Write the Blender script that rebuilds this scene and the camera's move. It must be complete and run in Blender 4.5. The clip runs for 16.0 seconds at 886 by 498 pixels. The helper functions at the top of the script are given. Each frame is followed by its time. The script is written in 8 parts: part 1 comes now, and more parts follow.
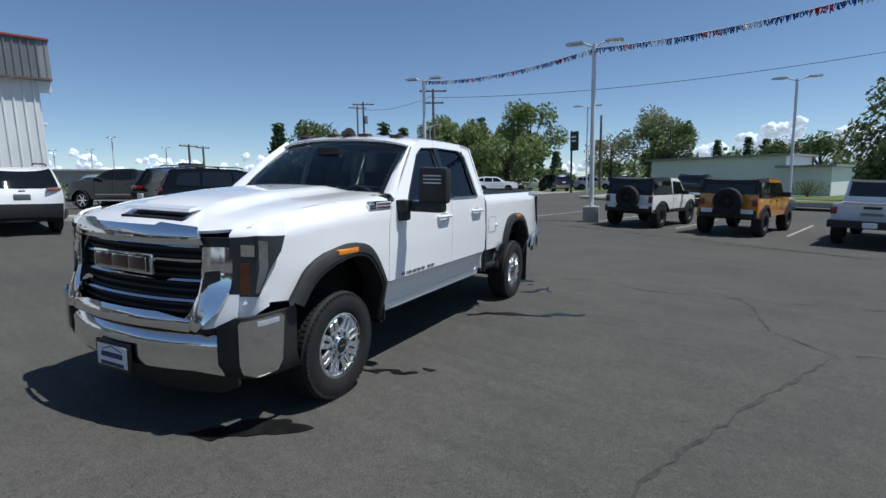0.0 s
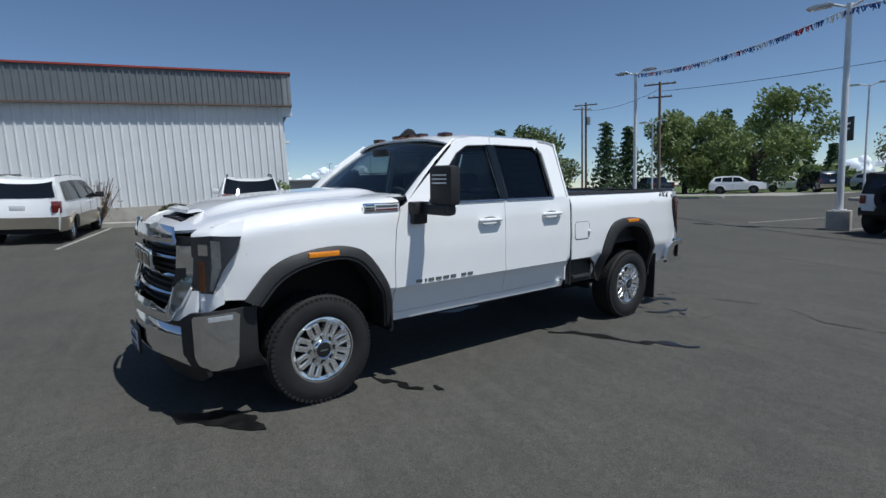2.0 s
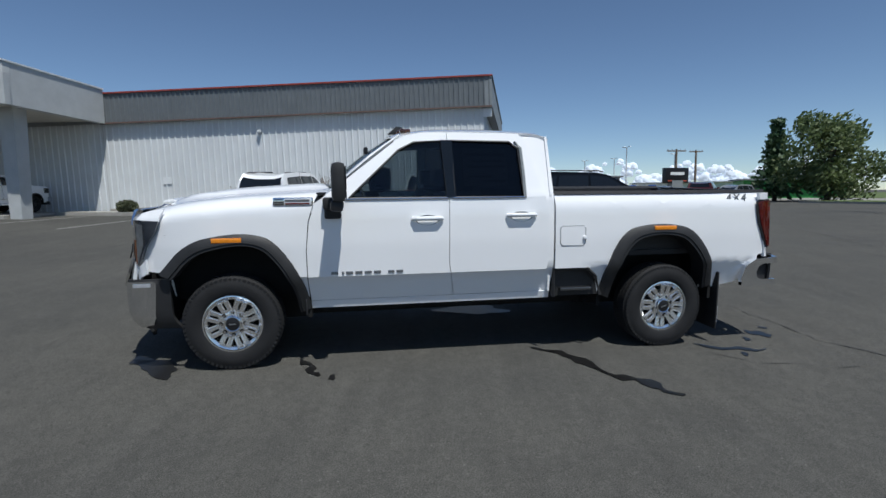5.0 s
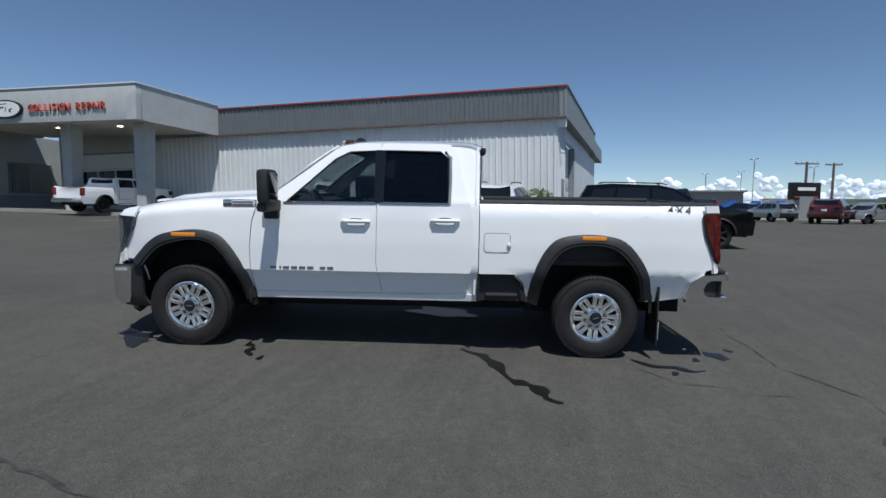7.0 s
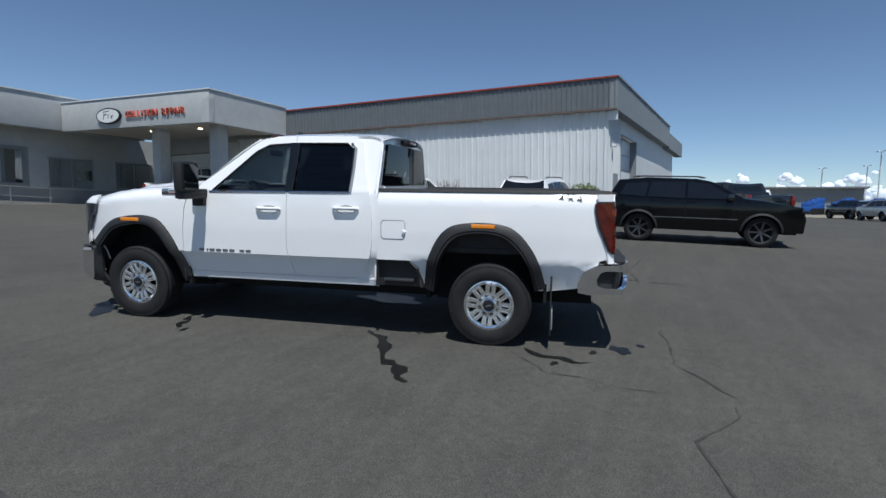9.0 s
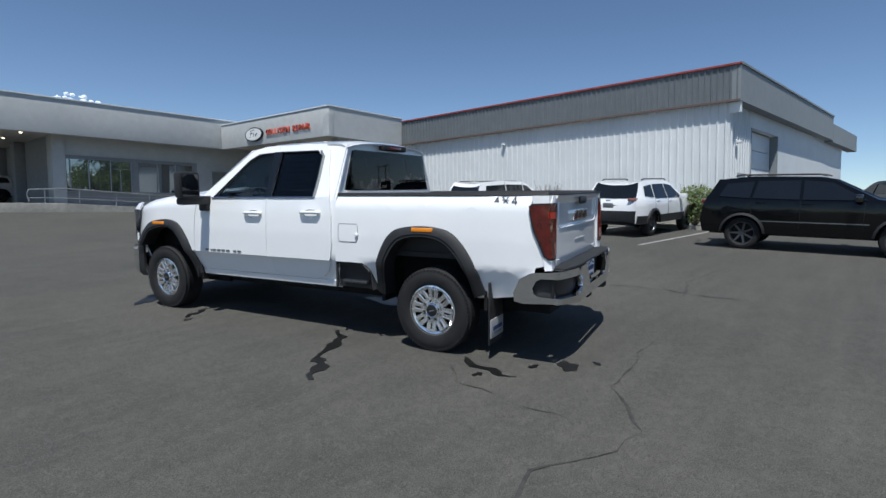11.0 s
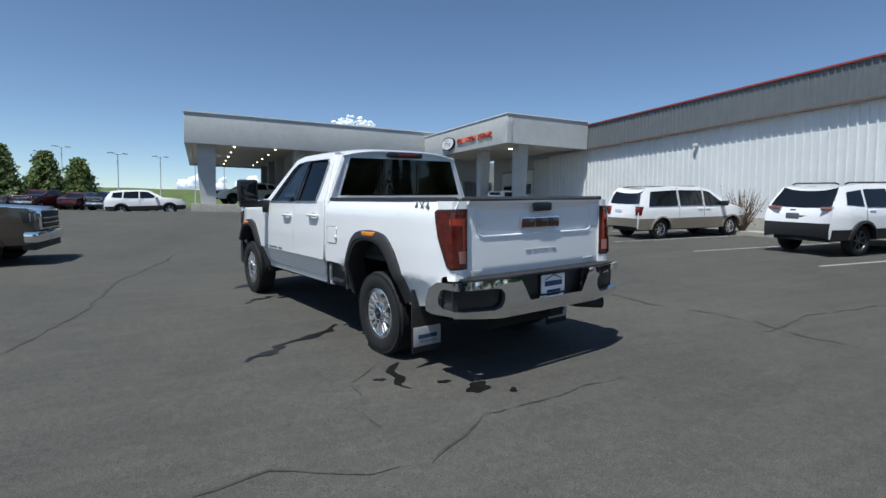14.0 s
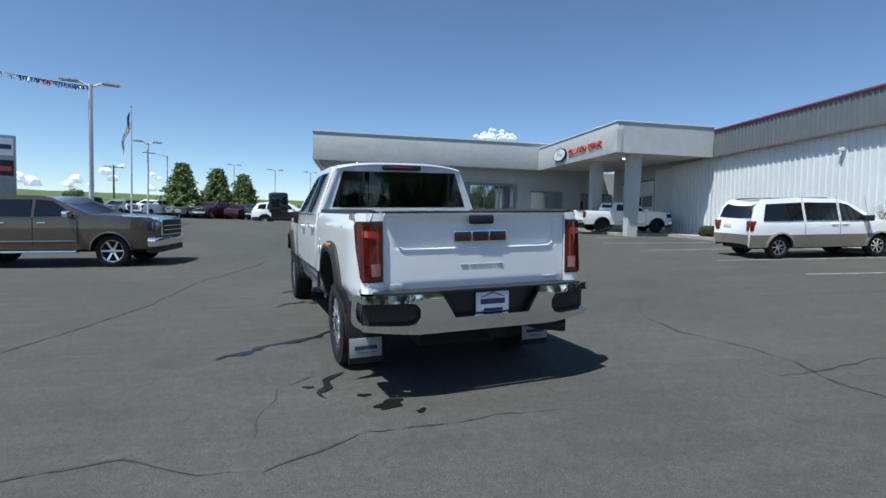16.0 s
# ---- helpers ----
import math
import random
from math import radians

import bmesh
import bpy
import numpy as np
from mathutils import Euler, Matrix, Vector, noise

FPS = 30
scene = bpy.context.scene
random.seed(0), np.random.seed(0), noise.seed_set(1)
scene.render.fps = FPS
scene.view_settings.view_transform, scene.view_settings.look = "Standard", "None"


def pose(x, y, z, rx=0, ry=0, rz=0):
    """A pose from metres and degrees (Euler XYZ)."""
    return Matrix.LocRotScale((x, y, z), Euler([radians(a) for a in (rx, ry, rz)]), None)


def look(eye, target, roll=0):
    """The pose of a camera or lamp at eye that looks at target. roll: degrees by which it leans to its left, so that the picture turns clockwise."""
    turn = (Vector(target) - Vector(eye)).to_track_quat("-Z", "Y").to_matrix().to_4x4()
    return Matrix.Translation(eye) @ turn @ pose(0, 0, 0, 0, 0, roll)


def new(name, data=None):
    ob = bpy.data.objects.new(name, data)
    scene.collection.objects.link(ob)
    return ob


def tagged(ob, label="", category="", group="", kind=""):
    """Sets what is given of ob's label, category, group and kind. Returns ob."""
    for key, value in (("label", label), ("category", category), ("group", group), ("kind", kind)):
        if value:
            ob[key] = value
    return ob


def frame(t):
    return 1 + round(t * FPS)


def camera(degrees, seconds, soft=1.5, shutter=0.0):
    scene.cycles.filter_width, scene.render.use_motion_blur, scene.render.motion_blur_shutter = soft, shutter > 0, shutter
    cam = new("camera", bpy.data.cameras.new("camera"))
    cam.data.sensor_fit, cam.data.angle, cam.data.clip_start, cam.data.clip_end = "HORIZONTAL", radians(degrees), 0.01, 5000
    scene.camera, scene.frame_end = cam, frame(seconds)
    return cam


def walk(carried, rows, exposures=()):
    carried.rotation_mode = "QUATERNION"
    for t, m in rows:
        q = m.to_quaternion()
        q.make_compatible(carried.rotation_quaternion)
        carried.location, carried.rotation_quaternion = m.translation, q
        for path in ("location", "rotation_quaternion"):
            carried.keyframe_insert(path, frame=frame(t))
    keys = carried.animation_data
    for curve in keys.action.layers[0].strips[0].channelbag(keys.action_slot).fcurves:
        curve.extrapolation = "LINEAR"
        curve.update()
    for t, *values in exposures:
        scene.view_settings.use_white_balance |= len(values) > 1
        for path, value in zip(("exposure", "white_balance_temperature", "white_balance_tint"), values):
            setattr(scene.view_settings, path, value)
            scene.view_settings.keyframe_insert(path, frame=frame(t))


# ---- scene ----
cam = camera(80.6, 16.0)
PATH = [
    (0, (-0.468, -0.061, 1.603), (-1.699, 1.495, 1.351), -0.9),
    (0.5, (-0.221, 0.25, 1.602), (-1.621, 1.66, 1.375), -1.0),
    (1, (-0.05, 0.706, 1.571), (-1.61, 1.935, 1.331), -1.9),
    (1.5, (0.09, 1.12, 1.553), (-1.594, 2.173, 1.316), -1.8),
    (2, (0.325, 1.573, 1.533), (-1.454, 2.46, 1.316), -1.8),
    (2.5, (0.461, 1.999, 1.525), (-1.392, 2.718, 1.304), -1.7),
    (3, (0.67, 2.518, 1.523), (-1.228, 3.107, 1.305), -1.6),
    (3.5, (0.674, 2.942, 1.494), (-1.259, 3.403, 1.277), -2.0),
    (4, (0.803, 3.463, 1.49), (-1.167, 3.745, 1.282), -1.8),
    (6.5, (0.893, 5.618, 1.427), (-1.054, 5.201, 1.24), 0.5),
    (7, (0.944, 6.113, 1.426), (-0.99, 5.632, 1.261), 0.7),
    (7.5, (0.868, 6.541, 1.405), (-1.052, 6.006, 1.235), 0.9),
    (8, (0.784, 7.082, 1.394), (-1.107, 6.459, 1.203), 0.7),
    (8.5, (0.689, 7.535, 1.365), (-1.171, 6.826, 1.176), 0.8),
    (11, (-0.532, 9.606, 1.357), (-2.06, 8.325, 1.194), 0.4),
    (11.5, (-0.856, 9.887, 1.366), (-2.291, 8.506, 1.189), 0.3),
    (12, (-1.209, 10.268, 1.383), (-2.541, 8.79, 1.187), 0.3),
    (12.5, (-1.556, 10.492, 1.37), (-2.759, 8.909, 1.153), 0.4),
    (13, (-1.932, 10.824, 1.383), (-3.019, 9.161, 1.156), 0.5),
    (13.5, (-2.248, 11.049, 1.37), (-3.225, 9.317, 1.156), 0.9),
    (14, (-2.677, 11.184, 1.391), (-3.522, 9.378, 1.238), 1.3),
    (14.5, (-3.108, 11.342, 1.386), (-3.828, 9.48, 1.273), 1.6),
    (15, (-3.525, 11.479, 1.39), (-4.101, 9.567, 1.283), 2.1),
    (15.5, (-3.913, 11.522, 1.433), (-4.368, 9.578, 1.314), 2.0),
    (16, (-4.399, 11.614, 1.441), (-4.742, 9.647, 1.32), 1.8),
]
walk(cam, [(t, look(eye, target, roll)) for t, eye, target, roll in PATH],
     [(0.0, 0.31, 6150, 7), (2.0, 0.11, 6150, 7), (8.5, 0.2, 6150, 7), (11.0, 0.37, 6200, 7), (12.8, 0.55, 6350, 8), (14.5, 0.42, 6100, 5), (16.0, 0.64, 5980, 4)])

# ---- light ----
SUN_AZ, SUN_EL = radians(31), radians(65)
world = bpy.data.worlds.new("sky")
scene.world = world
world.use_nodes = True
wn = world.node_tree
sky = wn.nodes.new("ShaderNodeTexSky")
sky.sky_type = "NISHITA"
sky.sun_disc = False
sky.sun_elevation = SUN_EL
sky.sun_rotation = radians(90) - SUN_AZ
sky.altitude = 2600
sky.air_density, sky.dust_density, sky.ozone_density = 1.0, 0.0, 2.3
wn.links.new(sky.outputs[0], wn.nodes["Background"].inputs[0])
wn.nodes["Background"].inputs[1].default_value = 0.082
sun_data = bpy.data.lights.new("sun", "SUN")
sun_data.energy, sun_data.angle, sun_data.color = 3.75, radians(0.53), (1.0, 0.96, 0.9)
sun = new("sun", sun_data)
SUN_DIR = Vector((math.cos(SUN_AZ) * math.cos(SUN_EL), math.sin(SUN_AZ) * math.cos(SUN_EL), math.sin(SUN_EL)))
sun.matrix_world = look(SUN_DIR * 60, (0, 0, 0))
scene.view_settings.exposure = 0.0


# ---- materials ----
MATS = {}


def material(name, color, rough=0.5, metal=0.0, vary=0.12, scale=6.0, bump=0.0, bump_scale=60.0, coat=0.0, spec=0.5, stain=0.0, stain_scale=0.6, stain_color=None):
    """A surface with fine grain and broader stains, in metres."""
    if name in MATS:
        return MATS[name]
    m = bpy.data.materials.new(name)
    m.use_nodes = True
    n, ln = m.node_tree.nodes, m.node_tree.links
    b = n["Principled BSDF"]
    b.inputs["Roughness"].default_value = rough
    b.inputs["Metallic"].default_value = metal
    b.inputs["Coat Weight"].default_value = coat
    b.inputs["Coat Roughness"].default_value = 0.03
    b.inputs["Specular IOR Level"].default_value = spec
    tc = n.new("ShaderNodeTexCoord")
    last = None
    col = (*color, 1)
    if vary > 0:
        nz = n.new("ShaderNodeTexNoise")
        nz.inputs["Scale"].default_value, nz.inputs["Detail"].default_value = scale, 6
        ln.new(tc.outputs["Object"], nz.inputs["Vector"])
        ramp = n.new("ShaderNodeValToRGB")
        e = ramp.color_ramp.elements
        e[0].position, e[1].position = 0.3, 0.7
        e[0].color = (*[c * (1 - vary) for c in color], 1)
        e[1].color = (*[min(1, c * (1 + vary)) for c in color], 1)
        ln.new(nz.outputs["Fac"], ramp.inputs["Fac"])
        last = ramp.outputs["Color"]
    if stain > 0:
        nz2 = n.new("ShaderNodeTexNoise")
        nz2.inputs["Scale"].default_value, nz2.inputs["Detail"].default_value = stain_scale, 8
        nz2.inputs["Roughness"].default_value = 0.65
        ln.new(tc.outputs["Object"], nz2.inputs["Vector"])
        r2 = n.new("ShaderNodeValToRGB")
        r2.color_ramp.elements[0].position, r2.color_ramp.elements[1].position = 0.45, 0.72
        r2.color_ramp.elements[0].color, r2.color_ramp.elements[1].color = (0, 0, 0, 1), (stain, stain, stain, 1)
        ln.new(nz2.outputs["Fac"], r2.inputs["Fac"])
        mix = n.new("ShaderNodeMixRGB")
        ln.new(r2.outputs["Color"], mix.inputs[0])
        if last:
            ln.new(last, mix.inputs[1])
        else:
            mix.inputs[1].default_value = col
        sc = stain_color or tuple(c * 0.55 for c in color)
        mix.inputs[2].default_value = (*sc, 1)
        last = mix.outputs[0]
    if last:
        ln.new(last, b.inputs["Base Color"])
    else:
        b.inputs["Base Color"].default_value = col
    if bump > 0:
        nb = n.new("ShaderNodeTexNoise")
        nb.inputs["Scale"].default_value, nb.inputs["Detail"].default_value = bump_scale, 5
        ln.new(tc.outputs["Object"], nb.inputs["Vector"])
        bp = n.new("ShaderNodeBump")
        bp.inputs["Strength"].default_value, bp.inputs["Distance"].default_value = bump, 0.01
        ln.new(nb.outputs["Fac"], bp.inputs["Height"])
        ln.new(bp.outputs[0], b.inputs["Normal"])
    MATS[name] = m
    return m


def pane_glass(name, tint):
    """Thin tinted glass: light passes straight through, gloss towards the edge."""
    m = bpy.data.materials.new(name)
    m.use_nodes = True
    n, ln = m.node_tree.nodes, m.node_tree.links
    n.remove(n["Principled BSDF"])
    tr, gl, mx = n.new("ShaderNodeBsdfTransparent"), n.new("ShaderNodeBsdfGlossy"), n.new("ShaderNodeMixShader")
    lw, pw, fr = n.new("ShaderNodeLayerWeight"), n.new("ShaderNodeMath"), n.new("ShaderNodeMath")
    pw.operation, fr.operation = "POWER", "MULTIPLY_ADD"
    pw.inputs[1].default_value = 4.0
    fr.inputs[1].default_value, fr.inputs[2].default_value = 0.55, 0.045
    lw.inputs[0].default_value = 0.5
    ln.new(lw.outputs["Facing"], pw.inputs[0])
    ln.new(pw.outputs[0], fr.inputs[0])
    tr.inputs[0].default_value = (*tint, 1)
    gl.inputs["Roughness"].default_value = 0.01
    ln.new(fr.outputs[0], mx.inputs[0])
    ln.new(tr.outputs[0], mx.inputs[1])
    ln.new(gl.outputs[0], mx.inputs[2])
    ln.new(mx.outputs[0], n["Material Output"].inputs[0])
    MATS[name] = m
    return m


def glow(name, color, strength):
    m = bpy.data.materials.new(name)
    m.use_nodes = True
    b = m.node_tree.nodes["Principled BSDF"]
    b.inputs["Base Color"].default_value = (*color, 1)
    b.inputs["Emission Color"].default_value = (*color, 1)
    b.inputs["Emission Strength"].default_value = strength
    MATS[name] = m
    return m


def foliage(name, c1, c2):
    """Leaves that differ one from the other, letting some light through."""
    m = bpy.data.materials.new(name)
    m.use_nodes = True
    n, ln = m.node_tree.nodes, m.node_tree.links
    b = n["Principled BSDF"]
    b.inputs["Roughness"].default_value = 0.6
    geo = n.new("ShaderNodeNewGeometry")
    ramp = n.new("ShaderNodeValToRGB")
    ramp.color_ramp.elements[0].color, ramp.color_ramp.elements[1].color = (*c1, 1), (*c2, 1)
    ln.new(geo.outputs["Random Per Island"], ramp.inputs[0])
    ln.new(ramp.outputs[0], b.inputs["Base Color"])
    tl, mx = n.new("ShaderNodeBsdfTranslucent"), n.new("ShaderNodeMixShader")
    ln.new(ramp.outputs[0], tl.inputs[0])
    mx.inputs[0].default_value = 0.35
    ln.new(b.outputs[0], mx.inputs[1])
    ln.new(tl.outputs[0], mx.inputs[2])
    ln.new(mx.outputs[0], n["Material Output"].inputs[0])
    MATS[name] = m
    return m


WHITE = material("white_paint", (0.90, 0.903, 0.91), 0.24, 0, 0.01, 3, coat=1.0)
BLACK = material("black_paint", (0.008, 0.009, 0.011), 0.25, 0, 0.1, 4, coat=1.0)
BLUEDK = material("dark_blue_paint", (0.01, 0.016, 0.035), 0.25, 0.2, 0.1, 4, coat=1.0)
ORANGE = material("orange_paint", (0.72, 0.27, 0.02), 0.3, 0.1, 0.03, 4, coat=1.0)
BROWN = material("bronze_brown_paint", (0.10, 0.078, 0.058), 0.32, 0.55, 0.06, 3, coat=1.0)
BLACKGLOSS = material("gloss_black_paint", (0.004, 0.0045, 0.005), 0.1, 0, 0.1, 4, spec=0.35)
SILVER = material("silver_paint", (0.42, 0.43, 0.44), 0.3, 0.6, 0.05, 3, coat=1.0)
TAN = material("tan_cladding", (0.33, 0.29, 0.23), 0.35, 0.4, 0.06, 3, coat=0.5)
REDCAR = material("dark_red_paint", (0.085, 0.012, 0.012), 0.3, 0.2, 0.05, 3, coat=1.0)
PALEBLUE = material("pale_grey_blue_paint", (0.62, 0.66, 0.70), 0.3, 0.1, 0.02, 3, coat=1.0)
TRIM = material("black_plastic", (0.018, 0.018, 0.019), 0.6, 0, 0.2, 12, bump=0.15, bump_scale=220)
DARK = material("underbody_black", (0.006, 0.006, 0.006), 0.85, 0, 0.3, 6)
RUBBER = material("tyre_rubber", (0.011, 0.011, 0.012), 0.8, 0, 0.25, 9, bump=0.2, bump_scale=120)
CHROME = material("chrome", (0.80, 0.81, 0.83), 0.06, 1.0, 0.03, 5)
ALLOY = material("machined_aluminium", (0.86, 0.87, 0.88), 0.22, 0.92, 0.06, 10, bump=0.05, bump_scale=200)
GUNMETAL = material("dark_grey_alloy", (0.16, 0.16, 0.165), 0.35, 0.9, 0.08, 10)
TINT = material("dark_tinted_window", (0.008, 0.01, 0.012), 0.03, 0, 0.1, 2, spec=0.6)
AMBER = material("amber_lens", (0.9, 0.28, 0.01), 0.25, 0, 0.1, 30, coat=1)
REDLENS = material("red_lens", (0.16, 0.008, 0.005), 0.12, 0, 0.25, 14, coat=1)
CLEARLENS = material("clear_lens", (0.55, 0.57, 0.6), 0.1, 0.3, 0.2, 16, coat=1)
HEADLENS = material("smoked_headlight_lens", (0.03, 0.035, 0.045), 0.06, 0, 0.3, 8, coat=1)
INTERIOR = material("charcoal_upholstery", (0.05, 0.05, 0.053), 0.8, 0, 0.2, 20)
PLATE = material("white_plate", (0.75, 0.77, 0.8), 0.4, 0, 0.03, 10)
INK = material("navy_ink", (0.02, 0.045, 0.13), 0.5, 0, 0.05, 10)
GREYMARK = material("grey_marking", (0.22, 0.23, 0.24), 0.35, 0.6, 0.05, 10)
REDBADGE = material("red_badge_enamel", (0.13, 0.015, 0.015), 0.25, 0, 0.08, 10, coat=1)
CONCRETE = material("concrete", (0.36, 0.345, 0.31), 0.85, 0, 0.12, 5, bump=0.4, bump_scale=40, stain=0.5, stain_scale=0.8)
STUCCO = material("grey_stucco", (0.47, 0.485, 0.485), 0.9, 0, 0.05, 3, bump=0.35, bump_scale=90, stain=0.22, stain_scale=0.35)
STUCCODK = material("dark_grey_stucco", (0.28, 0.29, 0.30), 0.9, 0, 0.06, 3, bump=0.3, bump_scale=90, stain=0.2)
METALWALL = material("white_ribbed_metal", (0.66, 0.68, 0.69), 0.55, 0.0, 0.04, 2, bump=0.08, bump_scale=14, stain=0.18, stain_scale=0.5)
METALGREY = material("grey_ribbed_metal", (0.145, 0.16, 0.17), 0.5, 0.1, 0.06, 3, stain=0.2, stain_scale=0.6)
GREYFLAT = material("grey_metal_panel", (0.24, 0.26, 0.27), 0.6, 0.1, 0.05, 3, stain=0.15)
REDTRIM = material("red_metal_trim", (0.30, 0.05, 0.035), 0.45, 0, 0.1, 5)
WHITETRIM = material("white_metal_trim", (0.72, 0.74, 0.75), 0.45, 0, 0.04, 5)
SOFFIT = material("cream_soffit", (0.55, 0.52, 0.45), 0.8, 0, 0.05, 3)
SIGNRED = material("red_sign_letters", (0.50, 0.085, 0.05), 0.5, 0, 0.05, 8)
SIGNWHITE = material("white_sign_face", (0.78, 0.79, 0.79), 0.35, 0, 0.03, 8)
SIGNBLACK = material("black_sign_rim", (0.012, 0.012, 0.014), 0.4, 0, 0.1, 8)
POLE = material("white_painted_steel", (0.70, 0.71, 0.72), 0.4, 0.1, 0.05, 6)
WOODPOLE = material("weathered_wood", (0.16, 0.125, 0.095), 0.9, 0, 0.25, 4, bump=0.4, bump_scale=30)
BARK = material("bark", (0.085, 0.065, 0.05), 0.95, 0, 0.3, 6, bump=0.8, bump_scale=22)
GRASS = material("grass", (0.085, 0.125, 0.03), 0.95, 0, 0.35, 0.7, bump=0.6, bump_scale=8, stain=0.5, stain_scale=0.08, stain_color=(0.16, 0.15, 0.06))
PAINTLINE = material("worn_white_line_paint", (0.36, 0.36, 0.34), 0.85, 0, 0.25, 8, stain=0.9, stain_scale=6, stain_color=(0.09, 0.09, 0.088))
OIL = material("wet_oil_stain", (0.010, 0.010, 0.010), 0.35, 0, 0.4, 12)
# For flat crack strips: the shade inside a crack is put into this colour.
CRACKSHADE = material("crack_shadow", (0.042, 0.041, 0.039), 0.9, 0, 0.4, 14)
GREENBOX = material("green_painted_steel", (0.03, 0.24, 0.05), 0.5, 0, 0.1, 3)
BLUEBOX = material("blue_painted_steel", (0.02, 0.10, 0.38), 0.5, 0, 0.15, 2)
BRASS = material("grey_galvanised", (0.36, 0.37, 0.38), 0.45, 0.8, 0.1, 6)
LEAF = foliage("broad_leaves", (0.109, 0.164, 0.057), (0.236, 0.290, 0.101))
LEAFDK = foliage("dark_leaves", (0.075, 0.112, 0.045), (0.169, 0.216, 0.079))
NEEDLE = foliage("conifer_needles", (0.029, 0.069, 0.033), (0.100, 0.164, 0.073))
LEAFGREY = foliage("sparse_grey_leaves", (0.122, 0.149, 0.070), (0.280, 0.297, 0.158))
SAGE = foliage("sage_leaves", (0.07, 0.085, 0.04), (0.16, 0.17, 0.10))
TWIGS = material("dry_twigs", (0.13, 0.085, 0.06), 0.9, 0, 0.3, 10)
# Clouds emit a little, in place of sunlight scattered inside them.
CLOUDGLOW = glow("cloud", (0.58, 0.63, 0.70), 0.42)
CLOUDGLOW.node_tree.nodes["Principled BSDF"].inputs["Roughness"].default_value = 1.0
GLASS_FRONT = pane_glass("front_door_glass", (0.60, 0.64, 0.65))
GLASS_REAR = pane_glass("privacy_glass", (0.17, 0.18, 0.19))
GLASS_SHIELD = pane_glass("windscreen_glass", (0.80, 0.85, 0.85))
SHOPGLASS = material("shop_window_glass", (0.34, 0.36, 0.36), 0.015, 0.85, 0.1, 0.6, spec=1.0)
LAMPGLOW = glow("lit_downlight", (1.0, 0.86, 0.62), 4.0)


def asphalt():
    m = bpy.data.materials.new("asphalt")
    m.use_nodes = True
    n, ln = m.node_tree.nodes, m.node_tree.links
    b = n["Principled BSDF"]
    b.inputs["Roughness"].default_value = 0.88
    b.inputs["Specular IOR Level"].default_value = 0.25
    tc = n.new("ShaderNodeTexCoord")

    def noise_node(s, d, r=0.5):
        k = n.new("ShaderNodeTexNoise")
        k.inputs["Scale"].default_value, k.inputs["Detail"].default_value, k.inputs["Roughness"].default_value = s, d, r
        ln.new(tc.outputs["Object"], k.inputs["Vector"])
        return k.outputs["Fac"]

    def ramp(fac, p0, c0, p1, c1):
        r = n.new("ShaderNodeValToRGB")
        e = r.color_ramp.elements
        e[0].position, e[1].position = p0, p1
        e[0].color, e[1].color = (*c0, 1), (*c1, 1)
        ln.new(fac, r.inputs[0])
        return r.outputs[0]

    def mix(kind, fac, a, c):
        x = n.new("ShaderNodeMixRGB")
        x.blend_type = kind
        if isinstance(fac, float):
            x.inputs[0].default_value = fac
        else:
            ln.new(fac, x.inputs[0])
        ln.new(a, x.inputs[1])
        if isinstance(c, tuple):
            x.inputs[2].default_value = (*c, 1)
        else:
            ln.new(c, x.inputs[2])
        return x.outputs[0]

    base = ramp(noise_node(0.28, 5, 0.6), 0.32, (0.074, 0.0725, 0.067), 0.7, (0.096, 0.0925, 0.083))
    patch = ramp(noise_node(1.7, 8, 0.7), 0.40, (0.93, 0.93, 0.93), 0.68, (1.06, 1.055, 1.04))
    c = mix("MULTIPLY", 1.0, base, patch)
    mottle = ramp(noise_node(14, 6, 0.75), 0.38, (0.88, 0.88, 0.88), 0.64, (1.11, 1.11, 1.105))
    c = mix("MULTIPLY", 1.0, c, mottle)
    grain = ramp(noise_node(130, 3, 0.7), 0.36, (0.55, 0.55, 0.55), 0.66, (1.5, 1.5, 1.5))
    c = mix("MULTIPLY", 1.0, c, grain)

    def specks(scale, lo, hi, gs, g0, g1, amount, colour):
        v = n.new("ShaderNodeTexVoronoi")
        v.inputs["Scale"].default_value = scale
        ln.new(tc.outputs["Object"], v.inputs["Vector"])
        dots = ramp(v.outputs["Distance"], lo, (1, 1, 1), hi, (0, 0, 0))
        gate = ramp(noise_node(gs, 4, 0.6), g0, (0, 0, 0), g1, (amount, amount, amount))
        return mix("MIX", mix("MULTIPLY", 1.0, dots, gate), c, colour)

    c = specks(34, 0.09, 0.15, 0.9, 0.48, 0.7, 0.75, (0.24, 0.23, 0.20))
    c = specks(11, 0.05, 0.085, 0.6, 0.45, 0.65, 0.7, (0.27, 0.26, 0.24))
    c = specks(5, 0.05, 0.11, 0.4, 0.52, 0.7, 0.6, (0.045, 0.044, 0.042))
    streak = n.new("ShaderNodeTexNoise")
    mp = n.new("ShaderNodeMapping")
    mp.inputs["Scale"].default_value, mp.inputs["Rotation"].default_value = (0.35, 5.0, 1), (0, 0, 0.5)
    ln.new(tc.outputs["Object"], mp.inputs["Vector"])
    ln.new(mp.outputs[0], streak.inputs["Vector"])
    streak.inputs["Scale"].default_value, streak.inputs["Detail"].default_value = 1.0, 6
    c = mix("MULTIPLY", 1.0, c, ramp(streak.outputs["Fac"], 0.4, (0.95, 0.95, 0.95), 0.66, (1.05, 1.05, 1.05)))
    ln.new(c, b.inputs["Base Color"])
